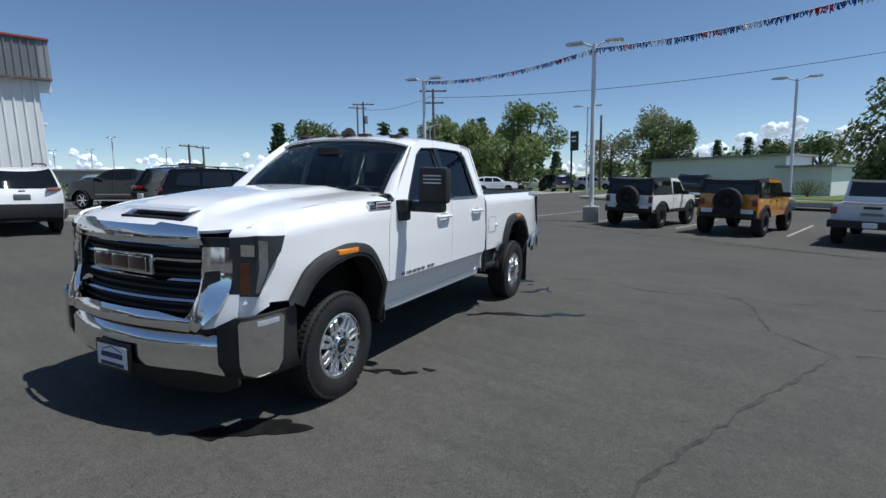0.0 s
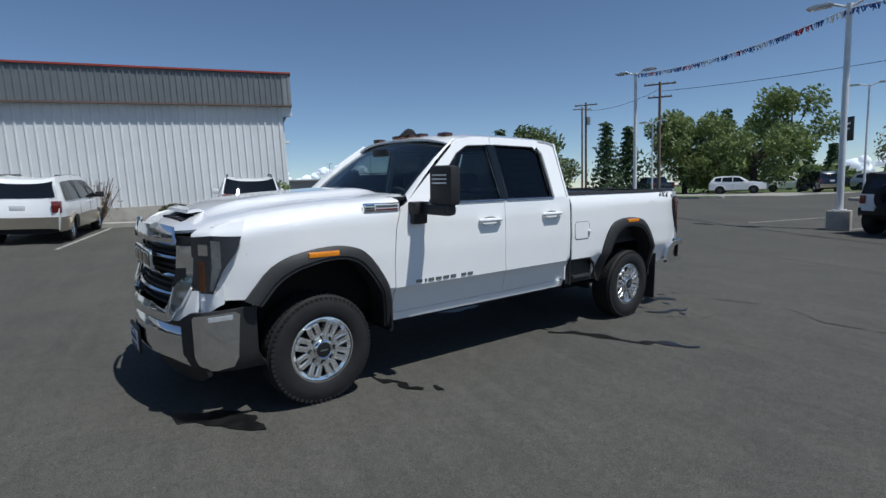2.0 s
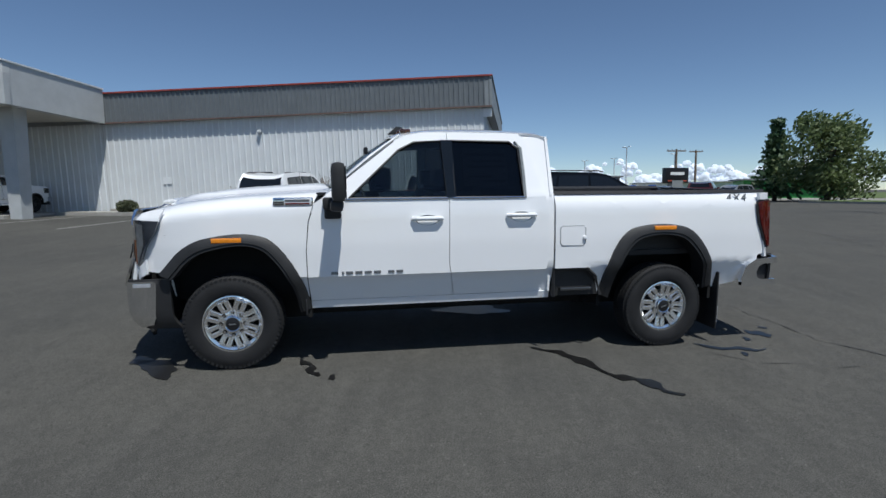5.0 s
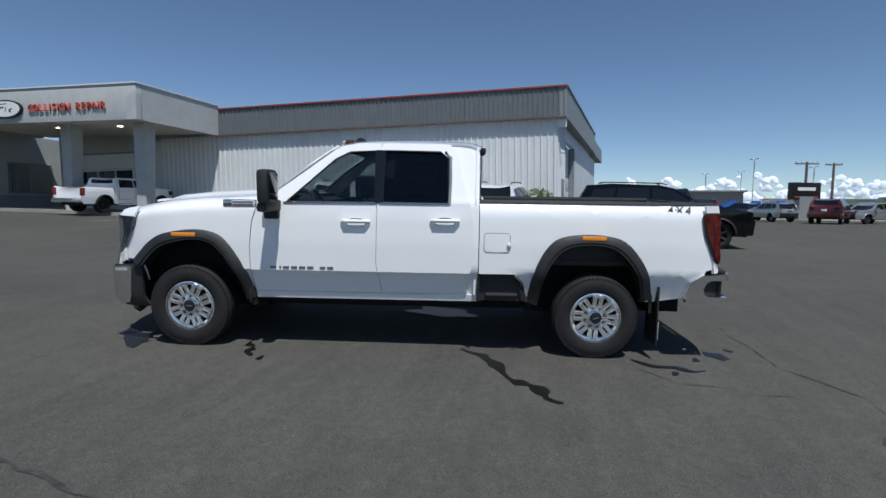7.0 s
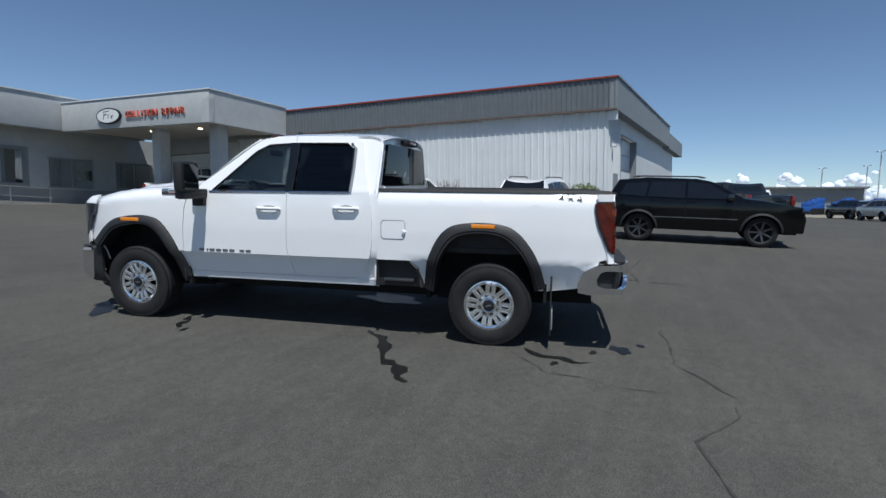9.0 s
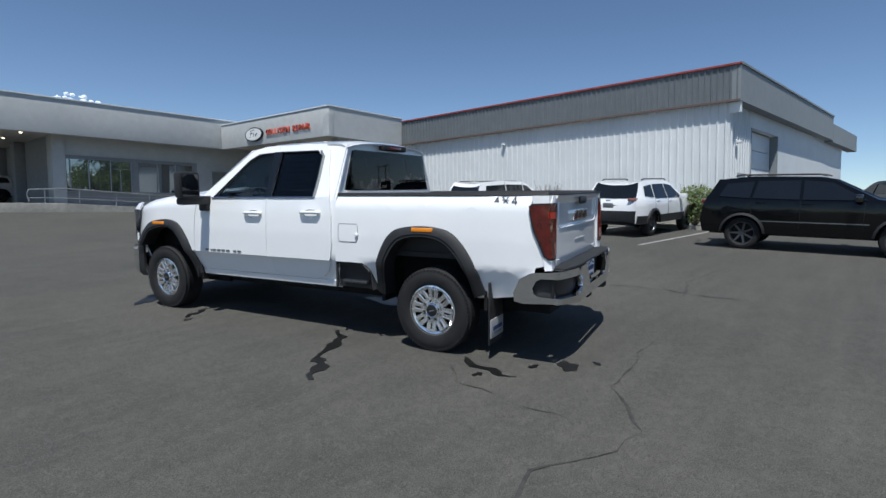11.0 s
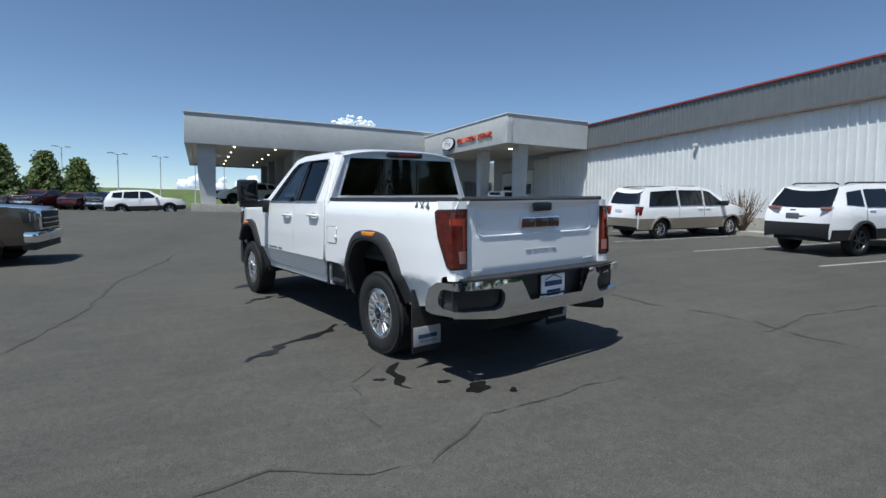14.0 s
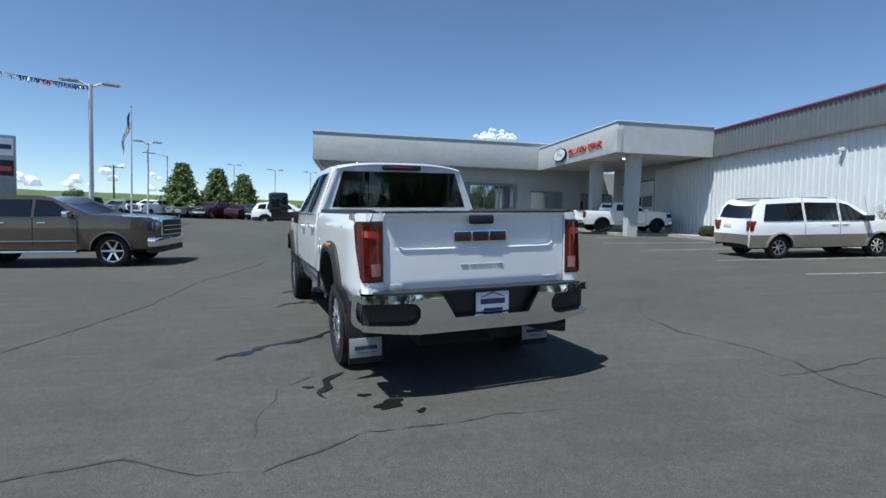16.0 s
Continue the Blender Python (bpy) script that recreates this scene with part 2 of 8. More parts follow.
    bp = n.new("ShaderNodeBump")
    bp.inputs["Strength"].default_value, bp.inputs["Distance"].default_value = 0.7, 0.008
    ln.new(noise_node(110, 4, 0.7), bp.inputs["Height"])
    ln.new(bp.outputs[0], b.inputs["Normal"])
    return m


ASPHALT = asphalt()


# ---- mesh helpers ----
def flush(bm, name, mat, smooth=True, angle=35):
    me = bpy.data.meshes.new(name)
    bmesh.ops.recalc_face_normals(bm, faces=bm.faces)
    if smooth:
        lim = radians(angle)
        for f in bm.faces:
            f.smooth = True
        for e in bm.edges:
            if len(e.link_faces) == 2 and e.calc_face_angle(0) > lim:
                e.smooth = False
    bm.to_mesh(me)
    bm.free()
    me.materials.append(mat)
    return me


def part(name, bm, mat, parent=None, label="", m=None, smooth=True, angle=35):
    """Links a bmesh (or a ready mesh) as one object under parent."""
    me = flush(bm, name, mat, smooth, angle) if isinstance(bm, bmesh.types.BMesh) else bm
    ob = new(name, me)
    ob.parent = parent
    if m is not None:
        ob.matrix_local = m
    if label:
        ob["label"] = label
    return ob


def thing(name, m, label, category, group="", kind=""):
    ob = new(name)
    ob.empty_display_size = 0.3
    ob.matrix_world = m
    return tagged(ob, label, category, group, kind)


def box(bm, x0, x1, y0, y1, z0, z1, bevel=0.0, seg=2):
    r = bmesh.ops.create_cube(bm, size=1)
    for v in r["verts"]:
        v.co = Vector((x0 + (v.co.x + 0.5) * (x1 - x0), y0 + (v.co.y + 0.5) * (y1 - y0), z0 + (v.co.z + 0.5) * (z1 - z0)))
    if bevel:
        es = {e for v in r["verts"] for e in v.link_edges}
        bmesh.ops.bevel(bm, geom=list(es), offset=bevel, segments=seg, affect="EDGES", profile=0.6)
    return bm


def solid_box(*a, **k):
    return box(bmesh.new(), *a, **k)


def tube(bm, pts, radius, n=8, cap=True):
    """A tube along points; radius a number or one per point."""
    pts = [Vector(p) for p in pts]
    rad = radius if isinstance(radius, (list, tuple)) else [radius] * len(pts)
    rings = []
    for i, p in enumerate(pts):
        d = (pts[min(i + 1, len(pts) - 1)] - pts[max(i - 1, 0)]).normalized()
        ref = Vector((0, 0, 1)) if abs(d.z) < 0.9 else Vector((1, 0, 0))
        a = d.cross(ref).normalized()
        b = d.cross(a)
        rings.append([bm.verts.new(p + rad[i] * (math.cos(2 * math.pi * k / n) * a + math.sin(2 * math.pi * k / n) * b)) for k in range(n)])
    for r, s in zip(rings, rings[1:]):
        for k in range(n):
            bm.faces.new((r[k], r[(k + 1) % n], s[(k + 1) % n], s[k]))
    if cap:
        bm.faces.new(rings[0])
        bm.faces.new(rings[-1][::-1])
    return bm


def revolve(bm, profile, n=48, axis="Y"):
    """Turns (radius, along) pairs round the axis through the origin."""
    rings = []
    for r, h in profile:
        ring = []
        for k in range(n):
            a = 2 * math.pi * k / n
            ring.append(bm.verts.new((r * math.cos(a), h, r * math.sin(a)) if axis == "Y" else (r * math.cos(a), r * math.sin(a), h)))
        rings.append(ring)
    for r, s in zip(rings, rings[1:]):
        for k in range(n):
            bm.faces.new((r[k], r[(k + 1) % n], s[(k + 1) % n], s[k]))
    return rings


def prism(bm, poly, a, b, plane="XZ"):
    """A 2D outline extruded from a to b across its plane."""
    def at(u, v, w):
        return {"XZ": (u, w, v), "YZ": (w, u, v), "XY": (u, v, w)}[plane]
    va = [bm.verts.new(at(u, v, a)) for u, v in poly]
    vb = [bm.verts.new(at(u, v, b)) for u, v in poly]
    k = len(poly)
    bm.faces.new(va)
    bm.faces.new(vb[::-1])
    for i in range(k):
        bm.faces.new((va[i], va[(i + 1) % k], vb[(i + 1) % k], vb[i]))
    return bm


def inside(poly, u, v):
    sign = 0
    for (a, b), (c, d) in zip(poly, poly[1:] + poly[:1]):
        s = (c - a) * (v - b) - (d - b) * (u - a)
        if abs(s) < 1e-9:
            continue
        if sign == 0:
            sign = 1 if s > 0 else -1
        elif (s > 0) != (sign > 0):
            return False
    return True


SHEET_REF = [0, 0, 0.8]


def sheet(poly, fn, step=(0.1, 0.1), holes=(), thick=0.02):
    """A panel: outline with convex holes, cut into a grid, laid on the surface fn(u, v) and given thickness."""
    bm = bmesh.new()
    bm.faces.new([bm.verts.new((u, v, 0)) for u, v in poly])
    us, vs = [p[0] for p in poly], [p[1] for p in poly]

    def cut(co, no):
        bmesh.ops.bisect_plane(bm, geom=bm.verts[:] + bm.edges[:] + bm.faces[:], plane_co=co, plane_no=no, dist=1e-5)

    for hole in holes:
        for (a, b), (c, d) in zip(hole, hole[1:] + hole[:1]):
            cut((a, b, 0), (d - b, a - c, 0))
        gone = []
        for f in bm.faces:
            c = f.calc_center_median()
            if inside(list(hole), c.x, c.y):
                gone.append(f)
        bmesh.ops.delete(bm, geom=gone, context="FACES")
    for lo, hi, st, no in ((min(us), max(us), step[0], (1, 0, 0)), (min(vs), max(vs), step[1], (0, 1, 0))):
        if st:
            k = max(1, round((hi - lo) / st))
            for i in range(1, k):
                w = lo + (hi - lo) * i / k
                cut((w, w, 0), no)
    for v in bm.verts:
        v.co = Vector(fn(v.co.x, v.co.y))
    if thick:
        bmesh.ops.recalc_face_normals(bm, faces=bm.faces)
        ref = Vector(SHEET_REF)
        if sum((f.calc_center_median() - ref).dot(f.normal) * f.calc_area() for f in bm.faces) < 0:
            bmesh.ops.reverse_faces(bm, faces=bm.faces)
        bm.normal_update()
        faces, edge = bm.faces[:], [e for e in bm.edges if len(e.link_faces) == 1]
        twin = {v: bm.verts.new(v.co - v.normal * thick) for v in bm.verts[:]}
        rims = [(e.verts[0], e.verts[1]) for e in edge]
        for f in faces:
            bm.faces.new([twin[v] for v in reversed(f.verts)])
        for a, b in rims:
            bm.faces.new((a, b, twin[b], twin[a]))
    return bm


def mirror_y(me):
    """The same mesh, mirrored across its thing's middle."""
    bm = bmesh.new()
    bm.from_mesh(me)
    for v in bm.verts:
        v.co.y = -v.co.y
    bmesh.ops.reverse_faces(bm, faces=bm.faces)
    out = bpy.data.meshes.new(me.name)
    bm.to_mesh(out)
    bm.free()
    out.materials.append(me.materials[0])
    return out


def letters(text, size, depth, mat, name="lettering"):
    cu = bpy.data.curves.new(name, "FONT")
    cu.body, cu.size, cu.extrude, cu.align_x, cu.align_y = text, size, depth, "CENTER", "CENTER"
    ob = new(name, cu)
    dg = bpy.context.evaluated_depsgraph_get()
    me = bpy.data.meshes.new_from_object(ob.evaluated_get(dg))
    bpy.data.objects.remove(ob)
    bpy.data.curves.remove(cu)
    me.materials.clear()
    me.materials.append(mat)
    return me


# ---- ground ----
def smooth(t):
    t = min(max(t, 0), 1)
    return t * t * (3 - 2 * t)


def ground_z(x, y):
    z = -0.0717 - 0.0345 * min(max(x, -21), 6) - 0.019 * min(max(y, -3), 16)
    z += 0.012 * min(max(-8 - x, 0), 13)
    z += (0.95 - z) * smooth((-3 - y) / 16)
    z -= 0.42 * smooth((x + 2.5) / 3) * smooth((-17 - y) / 8)
    return z


def on_ground(x, y, yaw=0, lift=0.0):
    """A pose on the sloping ground, X ahead at yaw degrees."""
    d = 0.5
    gx = (ground_z(x + d, y) - ground_z(x - d, y)) / (2 * d)
    gy = (ground_z(x, y + d) - ground_z(x, y - d)) / (2 * d)
    up = Vector((-gx, -gy, 1)).normalized()
    ahead = Vector((math.cos(radians(yaw)), math.sin(radians(yaw)), 0))
    ahead = (ahead - up * ahead.dot(up)).normalized()
    left = up.cross(ahead)
    m = Matrix((ahead, left, up)).transposed().to_4x4()
    m.translation = Vector((x, y, ground_z(x, y) + lift))
    return m


def upright(x, y, yaw=0, lift=0.0):
    return pose(x, y, ground_z(x, y) + lift, 0, 0, yaw)


def build_ground():
    xs = sorted(set([-3500, -1800, -900, -450, -250, -150, -100, -75, -60, -48, -40] + list(range(-34, 22, 2)) + [24, 30, 40, 60, 90, 150, 300, 800, 1800, 3500]))
    ys = sorted(set([-3500, -1800, -900, -450, -250, -150, -100, -70, -50, -40, -32, -27] + list(range(-24, 30, 2)) + [34, 42, 52, 70, 110, 200, 450, 900, 1800, 3500]))
    bm = bmesh.new()
    grid = [[bm.verts.new((x, y, ground_z(x, y))) for y in ys] for x in xs]
    for i in range(len(xs) - 1):
        for j in range(len(ys) - 1):
            bm.faces.new((grid[i][j], grid[i + 1][j], grid[i + 1][j + 1], grid[i][j + 1]))
    tagged(part("ground", bm, ASPHALT), "worn dark grey asphalt of a sloping car lot", "ground", kind="structure")


build_ground()


def ribbon(pts, width, lift, seed, wob=0.25):
    """A ragged strip along ground points."""
    rng = random.Random(seed)
    bm = bmesh.new()
    fine = []
    for (x0, y0), (x1, y1) in zip(pts, pts[1:]):
        k = max(2, int(math.hypot(x1 - x0, y1 - y0) / 0.12))
        for i in range(k):
            fine.append((x0 + (x1 - x0) * i / k, y0 + (y1 - y0) * i / k))
    fine.append(pts[-1])
    prev = None
    off = 0.0
    for i, (x, y) in enumerate(fine):
        a, b = fine[max(i - 1, 0)], fine[min(i + 1, len(fine) - 1)]
        d = Vector((b[0] - a[0], b[1] - a[1])).normalized()
        nrm = Vector((-d.y, d.x))
        off = off * 0.8 + rng.uniform(-1, 1) * wob * 0.06
        w = width * (0.5 + rng.uniform(-wob, wob)) * min(1, 0.3 + min(i, len(fine) - 1 - i) / 4)
        p, q = Vector((x, y)) + nrm * (off + w), Vector((x, y)) + nrm * (off - w)
        row = [bm.verts.new((s.x, s.y, ground_z(s.x, s.y) + lift)) for s in (p, q)]
        if prev:
            bm.faces.new((prev[0], row[0], row[1], prev[1]))
        prev = row
    return bm


def blob(x, y, rx, ry, yaw, lift, seed):
    rng = random.Random(seed)
    bm = bmesh.new()
    k = 22
    ph = [rng.uniform(0, 6.3) for _ in range(4)]
    vs = []
    for i in range(k):
        a = 2 * math.pi * i / k
        r = 1 + 0.22 * math.sin(2 * a + ph[0]) + 0.16 * math.sin(3 * a + ph[1]) + 0.12 * math.sin(5 * a + ph[2]) + 0.08 * math.sin(7 * a + ph[3])
        p = Vector((rx * r * math.cos(a), ry * r * math.sin(a))).to_3d()
        p.rotate(Euler((0, 0, radians(yaw))))
        vs.append(bm.verts.new((x + p.x, y + p.y, ground_z(x + p.x, y + p.y) + lift)))
    bm.faces.new(vs)
    return bm


# ---- buildings ----
def corrugated(length, z0, z1, pitch=0.3, depth=0.042, rib=0.042):
    """Ribbed sheet along +X from 0 to length, ribs standing out towards -Y."""
    bm = bmesh.new()
    prof = []
    n = int(length / pitch)
    prof.append((0, 0))
    for i in range(n):
        u = (i + 0.5) * pitch
        prof += [(u - rib, 0), (u - rib * 0.45, -depth), (u + rib * 0.45, -depth), (u + rib, 0)]
    prof.append((length, 0))
    lo = [bm.verts.new((u, v, z0)) for u, v in prof]
    hi = [bm.verts.new((u, v, z1)) for u, v in prof]
    for i in range(len(prof) - 1):
        bm.faces.new((lo[i], lo[i + 1], hi[i + 1], hi[i]))
    return bm


def roll_up_door(parent, m, width, z0, z1, panels=4, glazed=-1):
    """Sectional garage door: local X along the wall, -Y outwards."""
    d = part("garage_door", solid_box(-width / 2 - 0.08, width / 2 + 0.08, -0.02, 0.06, z0, z1 + 0.08), STUCCODK, parent, "roll-up sectional garage door", m)
    h = (z1 - z0) / panels
    for i in range(panels):
        row = i == glazed
        part("door_section", solid_box(-width / 2, width / 2, -0.07, -0.02, z0 + i * h + 0.01, z0 + (i + 1) * h - 0.01, 0.008), WHITETRIM, d)
        if row:
            for k in range(3):
                a = -width / 2 + 0.12 + k * (width - 0.24) / 3
                part("pane", solid_box(a, a + (width - 0.24) / 3 - 0.1, -0.085, -0.06, z0 + i * h + 0.08, z0 + (i + 1) * h - 0.08), TINT, d)
    return d


def build_warehouse():
    w = thing("warehouse", pose(-20.95, 5.5, 0.43, 1.5, 0, 0), "white ribbed metal warehouse with grey fascia and red cap", "building", kind="structure")
    top, fb = 5.76, 4.60
    face = Matrix(((0, -1, 0, 0), (-1, 0, 0, 0), (0, 0, 1, 0), (0, 0, 0, 1)))
    part("wall_front", corrugated(15.9, 1.05, fb, 0.265), METALWALL, w, "white ribbed metal cladding", face, smooth=False)
    part("wall_core", solid_box(-18, -0.09, -25.5, -0.06, -0.4, 5.6), STUCCO, w)
    part("foundation", solid_box(-0.2, 0.06, -15.9, 0.02, -0.4, 1.06, 0.01), CONCRETE, w, "beige concrete foundation")
    part("fascia", corrugated(16.2, fb, top, 0.20, 0.035, 0.04), METALGREY, w, "grey ribbed metal fascia", Matrix(((0, -1, 0, 0.22), (-1, 0, 0, 0.34), (0, 0, 1, 0), (0, 0, 0, 1))), smooth=False)
    part("fascia_back", solid_box(-0.1, 0.212, -15.9, 0.33, fb + 0.004, top - 0.004), GREYFLAT, w)
    part("fascia_edge", solid_box(0.2, 0.27, -15.8, 0.345, fb - 0.05, fb + 0.01), material("rusty_drip_edge", (0.13, 0.085, 0.07), 0.7), w)
    part("fascia_cap", solid_box(-0.2, 0.30, -15.8, 0.37, top, top + 0.06), REDTRIM, w, "red metal roof cap")
    part("roof", solid_box(-20, -0.1, -25.6, -0.0, 5.6, 5.72), GREYFLAT, w)
    # end wall, a little off square
    end = pose(0, 0, 0, 0, 0, 180 - 6.2)      # X runs west along the end wall, -Y faces north
    part("wall_end", corrugated(2.3, -0.2, 4.6, 0.265), METALWALL, w, "", end, smooth=False)
    part("wall_end_flat", solid_box(5.9, 19.6, 0.0, 0.2, -0.4, 4.6), METALWALL, w, "", end)
    part("wall_over_door", solid_box(2.3, 5.9, 0.0, 0.2, 3.95, 4.6), METALWALL, w, "", end)
    roll_up_door(w, end @ pose(4.1, 0.35, 0), 3.4, 0.4, 3.92, 5)
    part("door_jamb", solid_box(5.84, 5.898, -0.012, 0.34, 0.3, 3.94), GREYFLAT, w, "dark grey door jamb", end)
    part("door_jamb", solid_box(2.302, 2.36, -0.012, 0.34, 0.3, 3.94), GREYFLAT, w, "dark grey door jamb", end)
    part("pedestrian_door", solid_box(0.75, 1.6, -0.05, 0.02, 0.2, 2.2, 0.01), GREYFLAT, w, "grey steel side door", end)
    part("end_fascia", solid_box(-0.215, 14.8, -0.375, 0.1, 4.55, top - 0.01), GREYFLAT, w, "grey flat metal end fascia", end)
    part("end_fascia_low", solid_box(14.82, 22, -0.375, 0.1, 4.46, 5.42), GREYFLAT, w, "", end)
    part("end_cap", solid_box(-0.2, 14.85, -0.42, 0.15, top, top + 0.07), GREYFLAT, w, "", end)
    part("corner_trim", solid_box(-0.05, 0.10, -0.34, 0.0, 4.2, 4.55), WHITETRIM, w, "white metal corner return", end)
    for nm, mm in (("wall_lamp", Matrix(((0, -1, 0, 0), (-1, 0, 0, -9.25), (0, 0, 1, 3.95), (0, 0, 0, 1)))), ("wall_lamp", end @ pose(0.5, 0, 3.2))):
        bm = bmesh.new()
        box(bm, -0.07, 0.07, -0.22, -0.04, 0, 0.11, 0.02)
        box(bm, -0.035, 0.035, -0.07, 0, 0.02, 0.16)
        part(nm, bm, WHITETRIM, w, "white wall-mounted floodlight", mm)
    part("notice", solid_box(0.03, 0.045, -13.5, -13.15, 2.0, 2.3), WHITETRIM, w, "small pale wall notice")
    # wall under the canopy, garage door and dark bay
    part("wall_inner", corrugated(3.2, 0.85, fb, 0.265), METALWALL, w, "", Matrix(((0, -1, 0, 0), (-1, 0, 0, -15.92), (0, 0, 1, 0), (0, 0, 0, 1))), smooth=False)
    part("wall_bay", solid_box(-0.2, -0.02, -25.0, -24.4, 0.6, 4.5), STUCCO, w)
    part("wall_header", solid_box(-0.2, -0.02, -24.4, -20.684, 4.07, 4.5), STUCCO, w)
    part("wall_side", solid_box(-0.2, -0.02, -20.68, -19.1, 0.6, 4.5), METALWALL, w)
    roll_up_door(w, Matrix(((0, -1, 0, -0.06), (-1, 0, 0, -22.5), (0, 0, 1, 0), (0, 0, 0, 1))), 3.5, 0.92, 3.98, 4, 2)


def build_collision_canopy():
    c = thing("entrance_canopy", pose(0.1, 0, 0.06), "grey stucco entrance canopy on two tapered posts", "building", kind="structure")
    x0, x1, y0, y1, zb, zt = -21.1, -16.0, -20.25, -10.2, 4.52, 5.88
    part("fascia_front", solid_box(x1 - 0.3, x1, y0, y1, zb, zt, 0.02), STUCCO, c, "smooth grey stucco fascia")
    part("fascia_side", solid_box(x0 + 0.33, x1 - 0.303, y1 - 0.3, y1 - 0.003, zb + 0.003, zt - 0.003), STUCCO, c)
    part("soffit", solid_box(x0 + 0.3, x1 - 0.3, y0, y1 - 0.3, zb + 0.1, zb + 0.2), SOFFIT, c, "cream soffit")
    part("roof", solid_box(x0, x1 - 0.3, y0, y1 - 0.3, zt - 0.3, zt - 0.1), GREYFLAT, c)
    part("coping", solid_box(x0 + 0.33, x1 + 0.04, y1 - 0.32, y1 + 0.04, zt, zt + 0.05), WHITETRIM, c, "white metal coping")
    part("coping", solid_box(x1 - 0.32, x1 + 0.04, y0, y1 - 0.324, zt, zt + 0.05), WHITETRIM, c)
    bm = bmesh.new()
    prism(bm, [(y1 - 0.42, zb + 0.004), (y1 + 0.012, zb + 0.004), (y1 + 0.012, zt - 0.35), (y1 - 0.1, zt - 0.25), (y1 - 0.42, zt - 0.55)], x1 - 0.2, x1 + 0.012, "YZ")
    part("corner_pilaster", bm, STUCCO, c)
    for y in (-11.2, -14.95):
        g = ground_z(-17.4, y)
        bm = bmesh.new()
        lo = [bm.verts.new((-17.4 + a * 0.24, y + b * 0.21, g - 0.2)) for a, b in ((-1, -1), (1, -1), (1, 1), (-1, 1))]
        hi = [bm.verts.new((-17.4 + a * 0.29, y + b * 0.28, zb + 0.11)) for a, b in ((-1, -1), (1, -1), (1, 1), (-1, 1))]
        for i in range(4):
            bm.faces.new((lo[i], lo[(i + 1) % 4], hi[(i + 1) % 4], hi[i]))
        part("post", bm, STUCCO, c, "tapered grey stucco post", smooth=False)
    for y in (-12.9, -16.2):
        bm = bmesh.new()
        revolve(bm, [(0.001, 0), (0.09, 0), (0.11, 0.03), (0.001, 0.03)], 16, "Z")
        part("downlight", bm, LAMPGLOW, c, "lit round downlight", pose(-17.9, y, zb + 0.06))
    # sign
    s = thing("wall_sign", pose(-15.88, -13.55, 5.16, 90, 0, 90), "red raised letters on grey fascia", "sign")
    along = -1.86
    for ch in "COLLISION REPAIR":
        w = 0.15 if ch == "I" else 0.26
        if ch != " ":
            part("letter", letters(ch, 0.41, 0.03, SIGNRED), None, s, "red block letter", pose(along + w / 2, -0.02, 0.03))
        along += w
    o = thing("oval_sign", pose(-15.89, -16.55, 5.14, 90, 0, 90), "white oval sign with black rim", "sign")
    def oval(a, b, d0, d1):
        bm = bmesh.new()
        k = 40
        prism(bm, [(a * math.cos(2 * math.pi * i / k), b * math.sin(2 * math.pi * i / k)) for i in range(k)], d0, d1, "XY")
        return bm
    part("rim", oval(0.84, 0.37, 0, 0.1), SIGNBLACK, o, "black rim")
    part("face", oval(0.77, 0.31, 0.1, 0.112), SIGNWHITE, o, "white face")
    for a, b, w2, h2, r in ((-0.28, -0.03, 0.035, 0.3, -12), (-0.16, 0.06, 0.2, 0.05, 10), (0.04, -0.02, 0.04, 0.2, -14), (0.3, -0.02, 0.16, 0.05, 20), (0.27, -0.1, 0.14, 0.04, -12), (-0.1, 0.2, 0.42, 0.03, 5)):
        part("stroke", solid_box(-w2 / 2, w2 / 2, -h2 / 2, h2 / 2, 0.112, 0.118), SIGNBLACK, o, m=pose(a, b, 0, 0, 0, r))


def framed_window(parent, x0, x1, z0, z1, y, panes):
    w = part("window", solid_box(x0, x1, y + 0.002, y + 0.02, z0, z1), STUCCODK, parent, "shop window in dark frame")
    d = (x1 - x0) / panes
    for i in range(panes):
        part("pane", solid_box(x0 + i * d + 0.03, x0 + (i + 1) * d - 0.03, y + 0.02, y + 0.03, z0 + 0.03, z1 - 0.03), SHOPGLASS, w)
        part("mullion", solid_box(x0 + i * d - 0.025, x0 + i * d + 0.025, y + 0.002, y + 0.06, z0, z1), BRASS, w)
    part("frame_rail", solid_box(x0 - 0.06, x1 + 0.06, y + 0.002, y + 0.07, z1, z1 + 0.06), STUCCODK, w)
    part("frame_rail", solid_box(x0 - 0.06, x1 + 0.06, y + 0.002, y + 0.07, z0 - 0.06, z0), STUCCODK, w)


